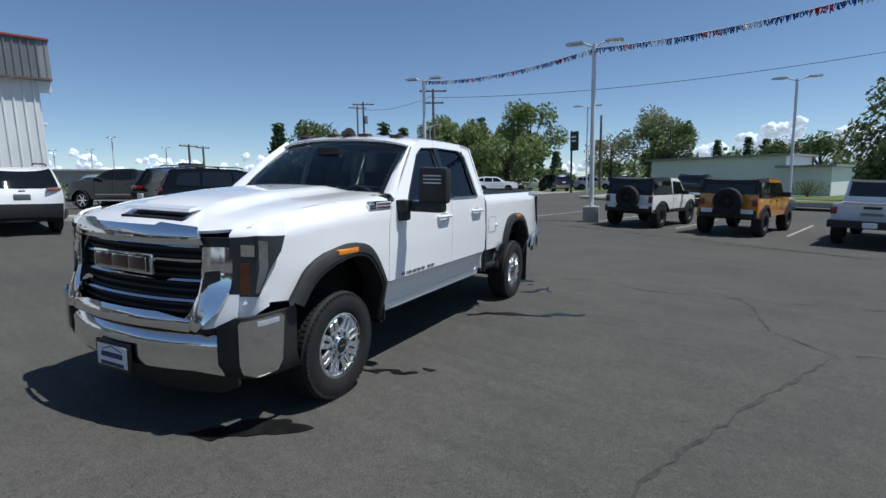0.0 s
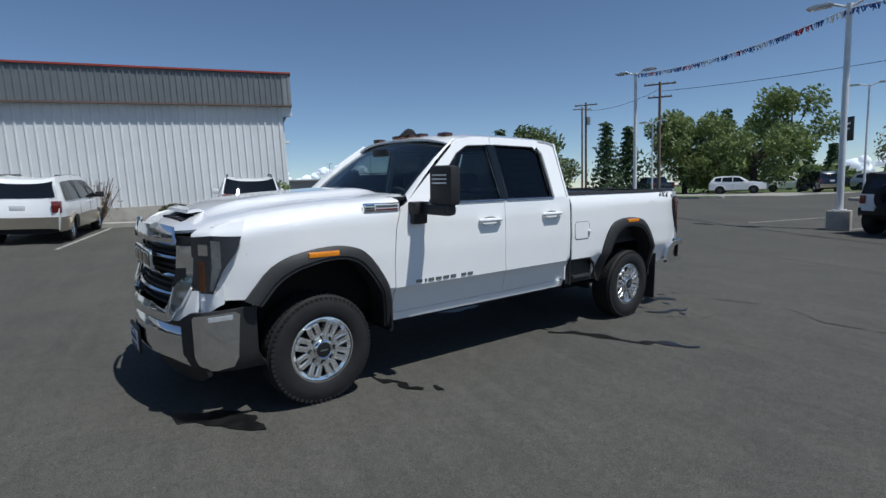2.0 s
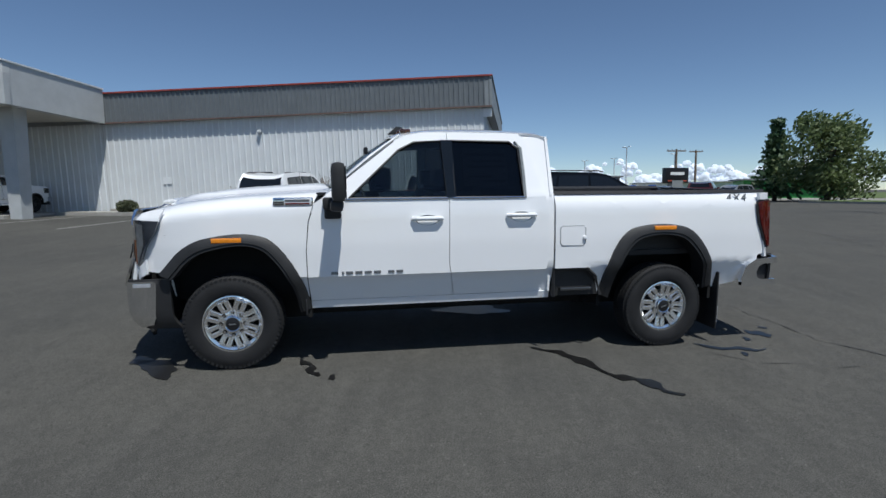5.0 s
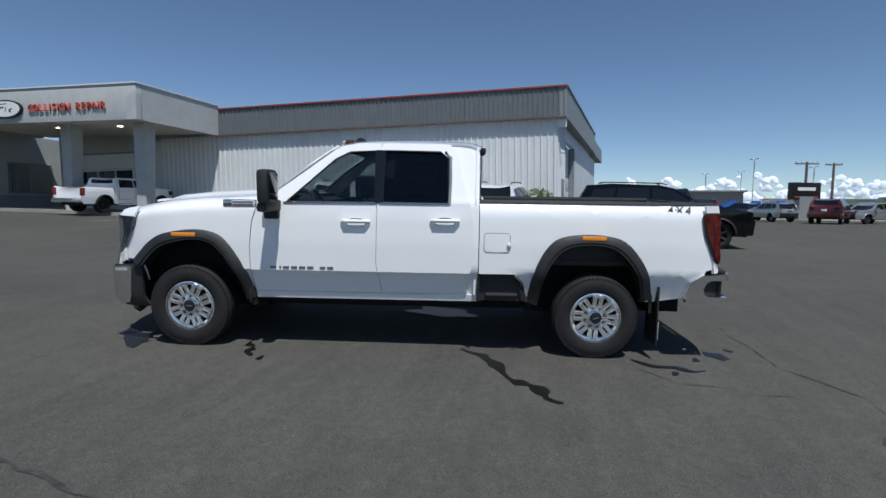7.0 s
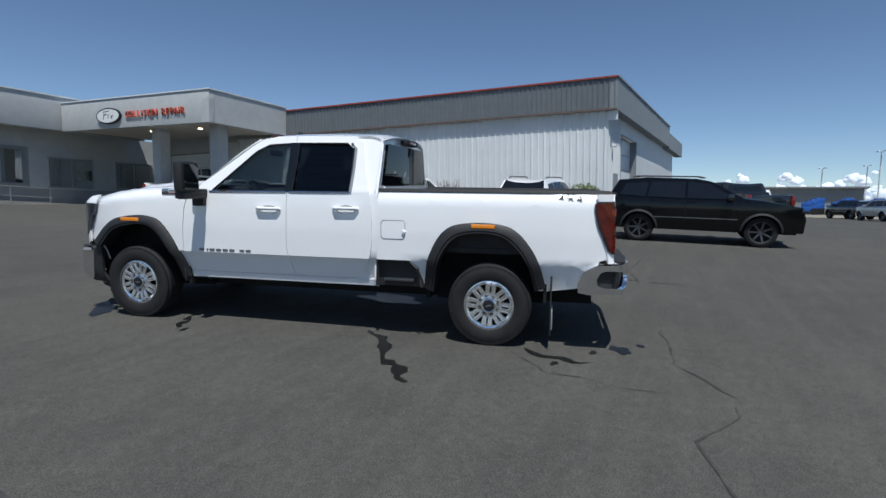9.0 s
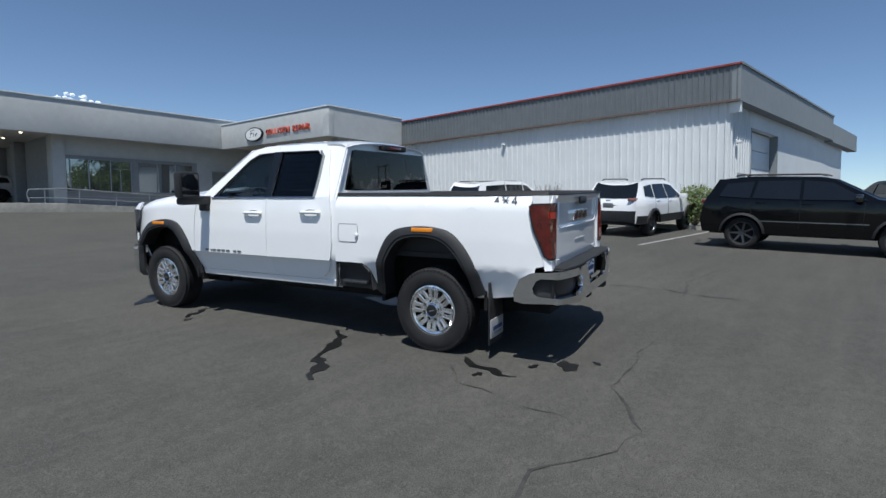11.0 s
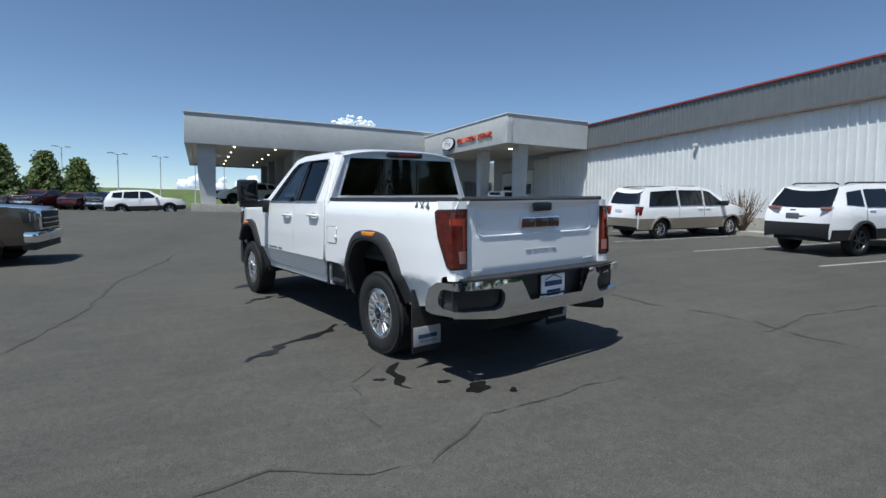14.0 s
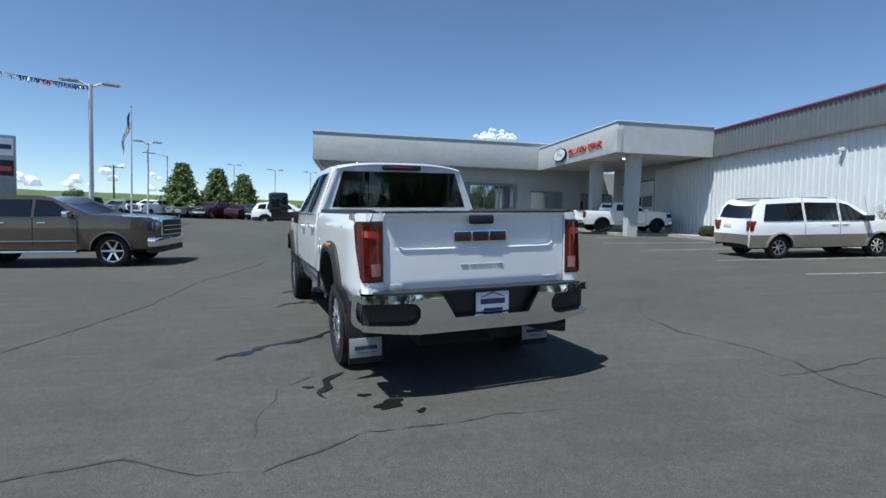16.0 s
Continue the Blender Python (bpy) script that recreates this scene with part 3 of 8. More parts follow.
def build_showroom():
    b = thing("showroom", pose(0, 0, 0), "low grey stucco showroom with a drive-through portico", "building", kind="structure")
    xl, xr, yf, zb, zt = -2.0, -20.4, -20.3, 4.62, 6.26
    part("fascia", solid_box(xr, xl, yf - 0.35, yf, zb, zt, 0.02), STUCCO, b, "smooth grey stucco fascia")
    part("fascia_end", solid_box(xl - 0.35, xl - 0.003, -39, yf - 0.353, zb, zt), STUCCO, b)
    part("fascia_back", solid_box(xr, xl - 0.36, -39, -38.7, zb, zt), STUCCO, b)
    part("coping", solid_box(xr, xl + 0.05, yf - 0.38, yf + 0.05, zt, zt + 0.06), WHITETRIM, b, "white metal coping")
    part("soffit", solid_box(xr, xl - 0.35, -38.7, yf - 0.35, zb + 0.12, zb + 0.2), SOFFIT, b, "cream soffit with round downlights")
    part("roof", solid_box(xr, xl - 0.35, -38.7, yf - 0.35, zt - 0.4, zt - 0.3), GREYFLAT, b)
    part("platform", solid_box(-8.2, -2.3, -39, -20.35, 0.3, 1.38, 0.03), CONCRETE, b, "raised concrete drive")
    bm = bmesh.new()
    prism(bm, [(-8.2, 0.3), (-8.2, 1.38), (-16.5, 0.98), (-16.5, 0.3)], -21.4, -20.36, "XZ")
    part("ramp", bm, CONCRETE, b, "sloping concrete ramp")
    # walls of the showroom
    part("wall_front", solid_box(-24.5, -8.1, -21.8, -21.512, 0.4, zb + 0.12), STUCCO, b, "grey rendered wall")
    part("window_surround", solid_box(-15.0, -8.34, -21.51, -21.5, 1.72, 3.78), STUCCODK, b, "dark grey painted window surround")
    part("wall_drive", solid_box(-8.4, -8.1, -38.5, -21.8, 0.4, zb + 0.12), STUCCODK, b)
    framed_window(b, -11.45, -8.5, 1.98, 3.62, -21.5, 3)
    framed_window(b, -14.72, -11.8, 1.98, 3.62, -21.5, 3)
    framed_window(b, -18.1, -15.9, 1.85, 3.3, -21.5, 2)
    framed_window(b, -21.6, -19.4, 1.85, 3.3, -21.5, 2)
    part("wall_base", solid_box(-24.5, -8.1, -21.51, -21.49, 0.4, 1.70), STUCCODK, b)
    part("pilaster", solid_box(-8.5, -7.95, -22.3, -21.4, 0.9, zb + 0.1, 0.02), STUCCO, b)
    for y in (-21.3, -26.3, -31.3, -36.5):
        bm = bmesh.new()
        lo = [bm.verts.new((-3.2 + a * 0.36, y + c * 0.3, 1.3)) for a, c in ((-1, -1), (1, -1), (1, 1), (-1, 1))]
        hi = [bm.verts.new((-3.2 + a * (0.36 if a < 0 else 0.62), y + c * 0.4, zb + 0.1)) for a, c in ((-1, -1), (1, -1), (1, 1), (-1, 1))]
        for i in range(4):
            bm.faces.new((lo[i], lo[(i + 1) % 4], hi[(i + 1) % 4], hi[i]))
        part("pillar", bm, STUCCO, b, "flared grey stucco pillar", smooth=False)
    for y in (-27.5, -32.0, -36.8):
        part("pilaster", solid_box(-8.1, -7.6, y - 0.35, y + 0.35, 1.2, zb + 0.1, 0.02), STUCCODK, b)
    for x in (-4.6, -6.9):
        for k in range(5):
            bm = bmesh.new()
            revolve(bm, [(0.001, 0), (0.05, 0), (0.065, 0.03), (0.001, 0.03)], 14, "Z")
            part("downlight", bm, LAMPGLOW, b, "lit round downlight", pose(x, -22 - k * 3.6, zb + 0.08))
    r = thing("handrail", pose(0, 0, 0), "galvanised tube handrail along the ramp", "railing")
    def ramp_z(x):
        return 1.38 - (max(0, -8.2 - x)) * 0.048
    top = [(-6.8, -20.6, 2.05), (-8.2, -20.6, 2.08)] + [(x, -20.6, ramp_z(x) + 0.68) for x in (-10, -12, -14, -15.5)]
    part("top_rail", tube(bmesh.new(), [(-6.8, -20.6, 1.45), (-6.72, -20.6, 1.8), (-6.8, -20.6, 2.0)] + top[1:], 0.03), BRASS, r)
    part("lower_rail", tube(bmesh.new(), [(-6.8, -20.6, 1.62)] + [(x, -20.6, ramp_z(x) + 0.25) for x in (-8.2, -10, -12, -14, -15.5)], 0.02), BRASS, r)
    for x in (-7.4, -8.8, -10.4, -12, -13.7, -15.4):
        part("baluster", tube(bmesh.new(), [(x, -20.6, ramp_z(x) - 0.02), (x, -20.6, ramp_z(x) + 0.67)], 0.025), BRASS, r)


build_warehouse()
build_collision_canopy()
build_showroom()


# pavement along the warehouse, kerbs and lines
def kerb_strip(name, x0, x1, y0, y1, h, label, mat=CONCRETE, step=1.5):
    k = max(1, int((y1 - y0) / step))
    bm = bmesh.new()
    rows = []
    for i in range(k + 1):
        y = y0 + (y1 - y0) * i / k
        row = []
        for x in (x0, x1):
            g = ground_z(x1, y)
            row += [bm.verts.new((x, y, g - 0.2)), bm.verts.new((x, y, g + h))]
        rows.append(row)
    for a, b in zip(rows, rows[1:]):
        bm.faces.new((a[1], a[3], b[3], b[1]))
        bm.faces.new((a[2], a[3], b[3], b[2]))
        bm.faces.new((a[0], a[1], b[1], b[0]))
    for a in (rows[0], rows[-1]):
        bm.faces.new((a[0], a[1], a[3], a[2]))
    tagged(part(name, bm, mat), label, "pavement", kind="structure")


kerb_strip("pavement", -20.6, -19.2, -11.5, 5.9, 0.13, "pale concrete pavement along the warehouse wall")
kerb_strip("pavement", -20.6, -16.9, -20.3, -11.52, 0.13, "pale concrete apron under the canopy")


def line_strip(p, q, width=0.1):
    bm = bmesh.new()
    d = Vector((q[0] - p[0], q[1] - p[1])).normalized()
    nrm = Vector((-d.y, d.x)) * width / 2
    k = 6
    prev = None
    for i in range(k + 1):
        x, y = p[0] + (q[0] - p[0]) * i / k, p[1] + (q[1] - p[1]) * i / k
        row = [bm.verts.new((x + s * nrm.x, y + s * nrm.y, ground_z(x + s * nrm.x, y + s * nrm.y) + 0.006)) for s in (1, -1)]
        if prev:
            bm.faces.new((prev[0], row[0], row[1], prev[1]))
        prev = row
    tagged(part("parking_line", bm, PAINTLINE), "worn white parking bay line on asphalt", "road marking", "parking lines", "structure")


for y in (-10.2, -7.2, -4.1, -0.75, 2.1, 5.1):
    line_strip((-14.1, y - 0.25), (-19.1, y + 0.35))
for x in (-11.5, -8.6, -5.4, -2.0, 1.3):
    line_strip((x - 0.15, 20.0), (x + 0.25, 25.2))

# cracks and wet stains
CRACKS = [
    ([(-0.54, 6.28), (-0.98, 4.66), (-1.14, 3.75), (-1.27, 2.75), (-1.45, 0.2), (-2.0, -2.9), (-2.44, -8.0)], 0.045),
    ([(-0.54, 6.28), (-0.85, 6.6), (-1.13, 6.86), (-1.45, 7.8), (-1.71, 8.54)], 0.035),
    ([(-0.54, 6.28), (-0.2, 6.5), (1.4, 6.1)], 0.03),
    ([(-6.0, 7.9), (-4.5, 8.0), (-3.88, 8.45), (-3.55, 8.42), (-3.02, 8.15), (-2.46, 8.26), (-1.7, 8.54), (-0.6, 8.9), (0.6, 9.5)], 0.024),
    ([(-3.72, 8.22), (-3.73, 7.78), (-3.81, 7.03), (-4.33, 6.54)], 0.014),
    ([(-9.07, 3.66), (-8.48, 4.87), (-8.44, 5.87), (-8.79, 6.61), (-8.71, 7.57), (-8.77, 8.28)], 0.035),
    ([(-8.3, 7.5), (-9.58, 7.23), (-11.34, 7.37)], 0.035),
    ([(-7.2, 16.4), (-5.0, 16.0), (-2.0, 16.3), (3.0, 15.9)], 0.04),
    ([(-16.5, 15.0), (-12.4, 14.4), (-8.2, 13.2), (-4.0, 12.6)], 0.03),
]
for i, (pts, w) in enumerate(CRACKS):
    tagged(part("asphalt_crack", ribbon(pts, w * 0.5, 0.005, i, 0.6), CRACKSHADE, smooth=False), "dark crack in grey asphalt", "crack", "asphalt cracks", "structure")
STAINS = [
    ([(-4.15, 5.05), (-4.02, 5.3), (-3.86, 5.4), (-3.75, 5.52), (-3.6, 5.54), (-3.42, 5.62), (-3.34, 5.78), (-3.22, 5.9), (-3.13, 5.96), (-3.04, 6.05)], 0.10),
    ([(-4.35, 6.7), (-4.2, 6.9), (-4.22, 7.08), (-4.12, 7.2), (-4.2, 7.35)], 0.075),
    ([(-3.75, 2.9), (-3.6, 2.98), (-3.55, 3.05), (-3.42, 3.1), (-3.35, 3.2)], 0.10),
]
for i, (pts, w) in enumerate(STAINS):
    tagged(part("oil_stain", ribbon(pts, w, 0.008, 40 + i, 0.4), OIL, smooth=False), "dark wet trickle on asphalt beside the truck", "stain", "wet stains", "structure")
for i, (x, y, a, b, r) in enumerate(((-4.72, 7.55, 0.13, 0.08, 20), (-4.52, 7.32, 0.05, 0.035, 0), (-4.95, 7.72, 0.045, 0.03, 40), (-3.45, 1.75, 0.24, 0.14, 50), (-3.62, 1.5, 0.12, 0.08, 10), (-4.05, 7.05, 0.05, 0.03, 0), (-3.3, 3.3, 0.05, 0.03, 20), (-5.6, 4.5, 0.5, 0.2, 80))):
    tagged(part("oil_stain", blob(x, y, a, b, r, 0.007, 70 + i), OIL, smooth=False), "dark wet spot on asphalt beside the truck", "stain", "wet stains", "structure")


# ---- lamp posts, poles, bunting, signs ----
def lamp_post(x, y, h=7.4, heads=((0, 1), (180, 1)), base=0.62, arm=0.75, r=0.1, yaw=20):
    p = thing("street_lamp", upright(x, y, yaw), "white steel lamp post with flat heads on a concrete footing" if base else "thin white steel lamp post with flat heads", "street lamp", "lot lamp posts")
    if base:
        part("footing", solid_box(-base / 2, base / 2, -base / 2, base / 2, -0.3, 0.62, 0.03), CONCRETE, p, "square concrete footing")
    bm = bmesh.new()
    tube(bm, [(0, 0, 0.0), (0, 0, h)], [r, r * 0.8], 12)
    part("pole", bm, POLE, p)
    if base:
        part("base_plate", solid_box(-0.18, 0.18, -0.18, 0.18, 0.62, 0.65), POLE, p)
    for a, s in heads:
        m = pose(0, 0, h, 0, 0, a)
        bm = tube(bmesh.new(), [(0, 0, -0.12), (arm * 0.55, 0, 0.06), (arm * 0.7, 0, 0.08)], 0.04)
        part("arm", bm, POLE, p, "", m)
        bm = bmesh.new()
        prism(bm, [(arm * 0.5, 0.05), (arm * 0.62, 0.14), (arm + 0.25, 0.13), (arm + 0.36, 0.07), (arm + 0.3, 0.03)], -0.17, 0.17, "XZ")
        bmesh.ops.bevel(bm, geom=bm.edges[:], offset=0.02, segments=2, affect="EDGES")
        hd = part("lamp_head", bm, POLE, p, "flat white lamp head", m)
        part("lens", solid_box(arm * 0.6, arm + 0.25, -0.13, 0.13, 0.012, 0.03), CLEARLENS, hd)
    return p


def bunting(p, q, sag, seed, drop=0.2):
    """Metallic fringe hung on a cord between two posts."""
    rng = random.Random(seed)
    b = thing("bunting", pose(*p), "red, white and blue metallic fringe bunting strung between lamp posts", "bunting")
    p, q = Vector(p), Vector(q)
    d = q - p

    def at(t):
        return d * t - Vector((0, 0, sag * 4 * t * (1 - t)))
    part("cord", tube(bmesh.new(), [at(i / 24) for i in range(25)], 0.012, 5), WHITETRIM, b)
    n = int(d.length / 0.03)
    sets = {k: bmesh.new() for k in range(3)}
    side = d.cross(Vector((0, 0, 1))).normalized()
    along = d.normalized()
    for i in range(n):
        t = (i + rng.random()) / n
        k = (2, 2, 0, 2, 1)[int(t * d.length / 0.6) % 5]
        o = at(t)
        L = drop * rng.uniform(0.55, 1.1)
        sway = side * rng.uniform(-0.12, 0.12) + along * rng.uniform(-0.08, 0.08)
        w = along * 0.016 + side * rng.uniform(-0.012, 0.012)
        e = o - Vector((0, 0, L)) + sway
        bm = sets[k]
        bm.faces.new([bm.verts.new(c) for c in (o - w, o + w, e + w, e - w)])
    for k, mt in enumerate((material("red_foil", (0.45, 0.03, 0.04), 0.35, 0.4, 0.2), material("white_foil", (0.7, 0.72, 0.75), 0.3, 0.5, 0.1), material("blue_foil", (0.03, 0.08, 0.28), 0.35, 0.4, 0.2))):
        ob = part("fringe", sets[k], mt, b, ("red foil strips", "white foil strips", "blue foil strips")[k], smooth=False)
        ob["kind"] = "stuff"


P1, P2, P3 = (-8.85, 20.2), (-20.5, 23.7), (9.0, 16.0)
for x, y, h in ((*P1, 6.9), (*P2, 7.0), (*P3, 8.3)):
    lamp_post(x, y, h)
def post_top(x, y, h=6.95):
    return (x, y, ground_z(x, y) + h)
bunting(post_top(*P2), post_top(*P1, 6.75), 0.35, 3)
bunting(post_top(*P1, 6.75), post_top(*P3, 8.2), 0.8, 4)
lamp_post(6.6, -13.0, 6.0)
bunting(post_top(6.6, -13.0, 5.9), (17.0, -6.0, 7.9), 0.45, 5)
lamp_post(-19.6, 45.0, 7.6, base=0, r=0.075, arm=0.9)
lamp_post(-3.5, 35.8, 7.3, base=0.5, r=0.085, arm=0.9)
lamp_post(-30.1, 35.8, 6.0, base=0, r=0.075)
lamp_post(20.3, -64.4, 8.0, heads=((30, 1),), base=0, arm=3.0)
lamp_post(9.0, -26.0, 5.2, base=0, arm=0.5, r=0.06)
for x, y, h in ((6.0, -62, 6.5), (14, -75, 8), (2.0, -70, 7), (-2.3, -62, 6.5), (-6, -70, 7)):
    lamp_post(x, y, h, base=0, r=0.07)
for x, y, h in ((-116, 32, 8), (-100, 36, 9.5), (-125, 41, 9), (-105, 47, 8.5)):
    lamp_post(x, y, h, base=0, arm=0.8, r=0.12)


def utility_pole(x, y, h, yaw=0, arms=((0.25, 1.2),), can=False):
    u = thing("utility_pole", upright(x, y, yaw), "weathered wooden utility pole with crossarms", "utility pole", "utility poles")
    part("pole", tube(bmesh.new(), [(0, 0, -0.3), (0, 0, h)], [0.16, 0.11], 10), WOODPOLE, u)
    for dz, w in arms:
        a = part("crossarm", solid_box(-w, w, -0.06, 0.06, h - dz - 0.06, h - dz + 0.06), WOODPOLE, u)
        for s in (-0.9, -0.45, 0.45, 0.9):
            bm = bmesh.new()
            revolve(bm, [(0.001, 0), (0.05, 0), (0.03, 0.08), (0.05, 0.12), (0.001, 0.16)], 8, "Z")
            part("insulator", bm, BRASS, a, m=pose(s * w, 0, h - dz + 0.06))
    if can:
        part("transformer", tube(bmesh.new(), [(0.3, 0, h - 2.6), (0.3, 0, h - 1.7)], 0.22, 12), BRASS, u)


utility_pole(-48.5, 45.4, 11.0, 40, ((0.3, 1.3),), True)
utility_pole(-33, 39.9, 10.0, 40, ((0.2, 1.3), (1.3, 1.0)), False)
utility_pole(-59.2, 54.3, 12.5, 60, ((0.3, 1.3),))
utility_pole(-22.6, 55.7, 8.0, 0, ())
utility_pole(-57.2, 27.9, 5.6, 100, ((0.2, 1.1),))
utility_pole(-64, 33, 6.0, 90, ((0.2, 0.8),))
utility_pole(30, -72, 7.0, 20, ((0.3, 1.2),))
w = thing("overhead_wire", pose(0, 0, 0), "thin dark overhead wires between poles", "cable")
part("wire", tube(bmesh.new(), [(-33 + (43) * i / 30, 39.9 + 6 * i / 30, 9.7 + 0.02 * i - 1.1 * 4 * (i / 30) * (1 - i / 30)) for i in range(31)], 0.02, 5), SIGNBLACK, w)
part("wire", tube(bmesh.new(), [(-48.5 + 15.5 * i / 12, 45.4 - 5.5 * i / 12, 10.6 - 0.7 * i / 12 - 0.5 * 4 * (i / 12) * (1 - i / 12)) for i in range(13)], 0.02, 5), SIGNBLACK, w)

s = thing("street_sign", upright(-21.3, 45.5, -30), "tall dark sign board on a post", "sign")
part("post", tube(bmesh.new(), [(0, 0, 0), (0, 0, 5.6)], 0.09), SIGNBLACK, s)
part("board", solid_box(-0.1, 0.95, -0.09, 0.09, 3.8, 5.5, 0.03), SIGNBLACK, s, "black sign board")
part("bar", solid_box(0.1, 0.8, -0.1, -0.09, 4.95, 5.1), SIGNWHITE, s)
part("bar", solid_box(0.1, 0.75, -0.1, -0.09, 4.6, 4.72), SIGNWHITE, s)

s = thing("roadside_sign", upright(-55.3, 27.1, 110), "dark billboard on a square column", "sign")
part("column", solid_box(-0.7, 0.7, -0.35, 0.35, -0.3, 2.2), GREYFLAT, s)
bd = part("board", solid_box(-1.45, 1.45, -0.3, 0.3, 1.9, 3.5, 0.04), SIGNBLACK, s)
part("bar", solid_box(-0.9, 0.9, -0.31, -0.3, 2.75, 3.05), SIGNWHITE, bd)
part("bar", solid_box(-1.2, 1.2, -0.31, -0.3, 2.1, 2.2), SIGNRED, bd)

s = thing("pylon_sign", upright(18.0, -26.6, 25), "white and grey pylon sign with lettering panel", "sign")
part("body", solid_box(-0.8, 1.5, -0.3, 0.3, 0, 5.3, 0.05), BRASS, s)
part("panel", solid_box(-0.7, 1.2, 0.3, 0.33, 4.0, 5.1), SIGNWHITE, s)
part("screen", solid_box(-0.7, 1.2, 0.3, 0.33, 2.7, 3.7), SIGNBLACK, s)
part("bar", solid_box(-0.6, 1.1, 0.33, 0.335, 4.4, 4.7), INK, s)
part("bar", solid_box(-0.6, 1.1, 0.33, 0.335, 3.0, 3.3), SIGNRED, s)

f = thing("flagpole", upright(11.3, -29.4), "white flagpole with a limp striped flag", "flagpole")
part("pole", tube(bmesh.new(), [(0, 0, 0), (0, 0, 8.0)], [0.07, 0.045], 10), POLE, f)
bm = bmesh.new()
revolve(bm, [(0.001, 0), (0.07, 0.05), (0.07, 0.1), (0.001, 0.16)], 10, "Z")
part("finial", bm, BRASS, f, m=pose(0, 0, 8.0))


def flag_strip(u0, u1, mat, v0, v1):
    """Strip of the drooping cloth, u across its height and v along its fly."""
    bm = bmesh.new()
    def at(u, v):
        return Vector((0.06 + 0.55 * v + 0.05 * math.sin(7 * v + 4 * u), 0.10 * math.sin(9 * v + 3 * u), 7.7 - 1.0 * u - 2.1 * v ** 1.2))
    n = 12
    rows = [[bm.verts.new(at(u, v0 + (v1 - v0) * i / n)) for u in (u0, u1)] for i in range(n + 1)]
    for a, b in zip(rows, rows[1:]):
        bm.faces.new((a[0], a[1], b[1], b[0]))
    return part("flag_stripe", bm, mat, f)


for i in range(9):
    flag_strip(i / 9, (i + 1) / 9, REDBADGE if i % 2 == 0 else SIGNWHITE, 0.4 if i < 5 else 0.0, 1.0)
flag_strip(0, 5 / 9, INK, 0.0, 0.4)


# ---- grass, roads, far ground ----
def patch(name, pts, lift, mat, label, cat, step=6):
    bm = bmesh.new()
    bm.faces.new([bm.verts.new((x, y, 0)) for x, y in pts])
    xs, ys = [p[0] for p in pts], [p[1] for p in pts]
    for lo, hi, no in ((min(xs), max(xs), (1, 0, 0)), (min(ys), max(ys), (0, 1, 0))):
        k = min(40, max(1, int((hi - lo) / step)))
        for i in range(1, k):
            w = lo + (hi - lo) * i / k
            bmesh.ops.bisect_plane(bm, geom=bm.verts[:] + bm.edges[:] + bm.faces[:], plane_co=(w, w, 0), plane_no=no)
    for v in bm.verts:
        v.co.z = ground_z(v.co.x, v.co.y) + lift
    tagged(part(name, bm, mat), label, cat, kind="structure")


PALEROAD = material("pale_concrete_road", (0.30, 0.29, 0.26), 0.9, 0, 0.12, 0.8, bump=0.3, bump_scale=30, stain=0.3)
GRAVEL = material("dry_gravel", (0.27, 0.24, 0.19), 0.95, 0, 0.25, 3, bump=0.6, bump_scale=20, stain=0.4)


def raised(name, pts, h, mat, label, cat):
    bm = bmesh.new()
    lo = [bm.verts.new((x, y, ground_z(x, y) - 0.1)) for x, y in pts]
    hi = [bm.verts.new((x, y, ground_z(x, y) + h)) for x, y in pts]
    for i in range(len(pts)):
        j = (i + 1) % len(pts)
        bm.faces.new((lo[i], lo[j], hi[j], hi[i]))
    bm.faces.new(hi)
    tagged(part(name, bm, mat, smooth=False), label, cat, kind="structure")


def island(pts, label):
    raised("kerb", pts, 0.14, CONCRETE, "pale concrete kerb round a grass verge", "kerb")
    c = (sum(p[0] for p in pts) / len(pts), sum(p[1] for p in pts) / len(pts))
    inner = []
    for x, y in pts:
        d = math.hypot(x - c[0], y - c[1])
        inner.append((c[0] + (x - c[0]) * (1 - 0.25 / d), c[1] + (y - c[1]) * (1 - 0.25 / d)))
    raised("grass_verge", inner, 0.155, GRASS, label, "grass")


island([(-42, 31.5), (-24, 33.5), (-23, 34.5), (-24, 36.2), (-42, 35.5)], "mown green grass verge")
island([(-16.5, 36.6), (-14.5, 35.6), (40, 35.0), (40, 38.2), (-14.5, 38.4)], "mown green grass verge")
patch("road", [(-160, 38.6), (90, 40.5), (90, 51), (-160, 49)], 0.02, PALEROAD, "pale concrete road beyond the lot", "road")
patch("grass_field", [(-160, 51), (90, 53), (160, 180), (0, 420), (-220, 300)], 0.03, GRASS, "green mown field beyond the road", "grass", 18)
patch("gravel", [(-160, -6), (-53, 16), (-50, 38), (-160, 38)], 0.025, GRAVEL, "dry pale gravel ground", "ground", 10)


def berm():
    bm = bmesh.new()
    rows = []
    for i in range(41):
        a = radians(262 + 60 * i / 40)
        row = []
        for d, z in ((85, 0.6), (98, 1.8), (112, 3.6), (124, 4.3), (150, 4.2), (230, 3.0)):
            zz = z + 0.25 * noise.noise(Vector((i * 0.4, d * 0.05, 0)))
            row.append(bm.verts.new((-4 + d * math.cos(a), 8 + d * math.sin(a), zz)))
        rows.append(row)
    for a, b in zip(rows, rows[1:]):
        for k in range(len(a) - 1):
            bm.faces.new((a[k], a[k + 1], b[k + 1], b[k]))
    tagged(part("grass_bank", bm, GRASS), "green grass embankment beyond the lot", "grass", kind="structure")


berm()


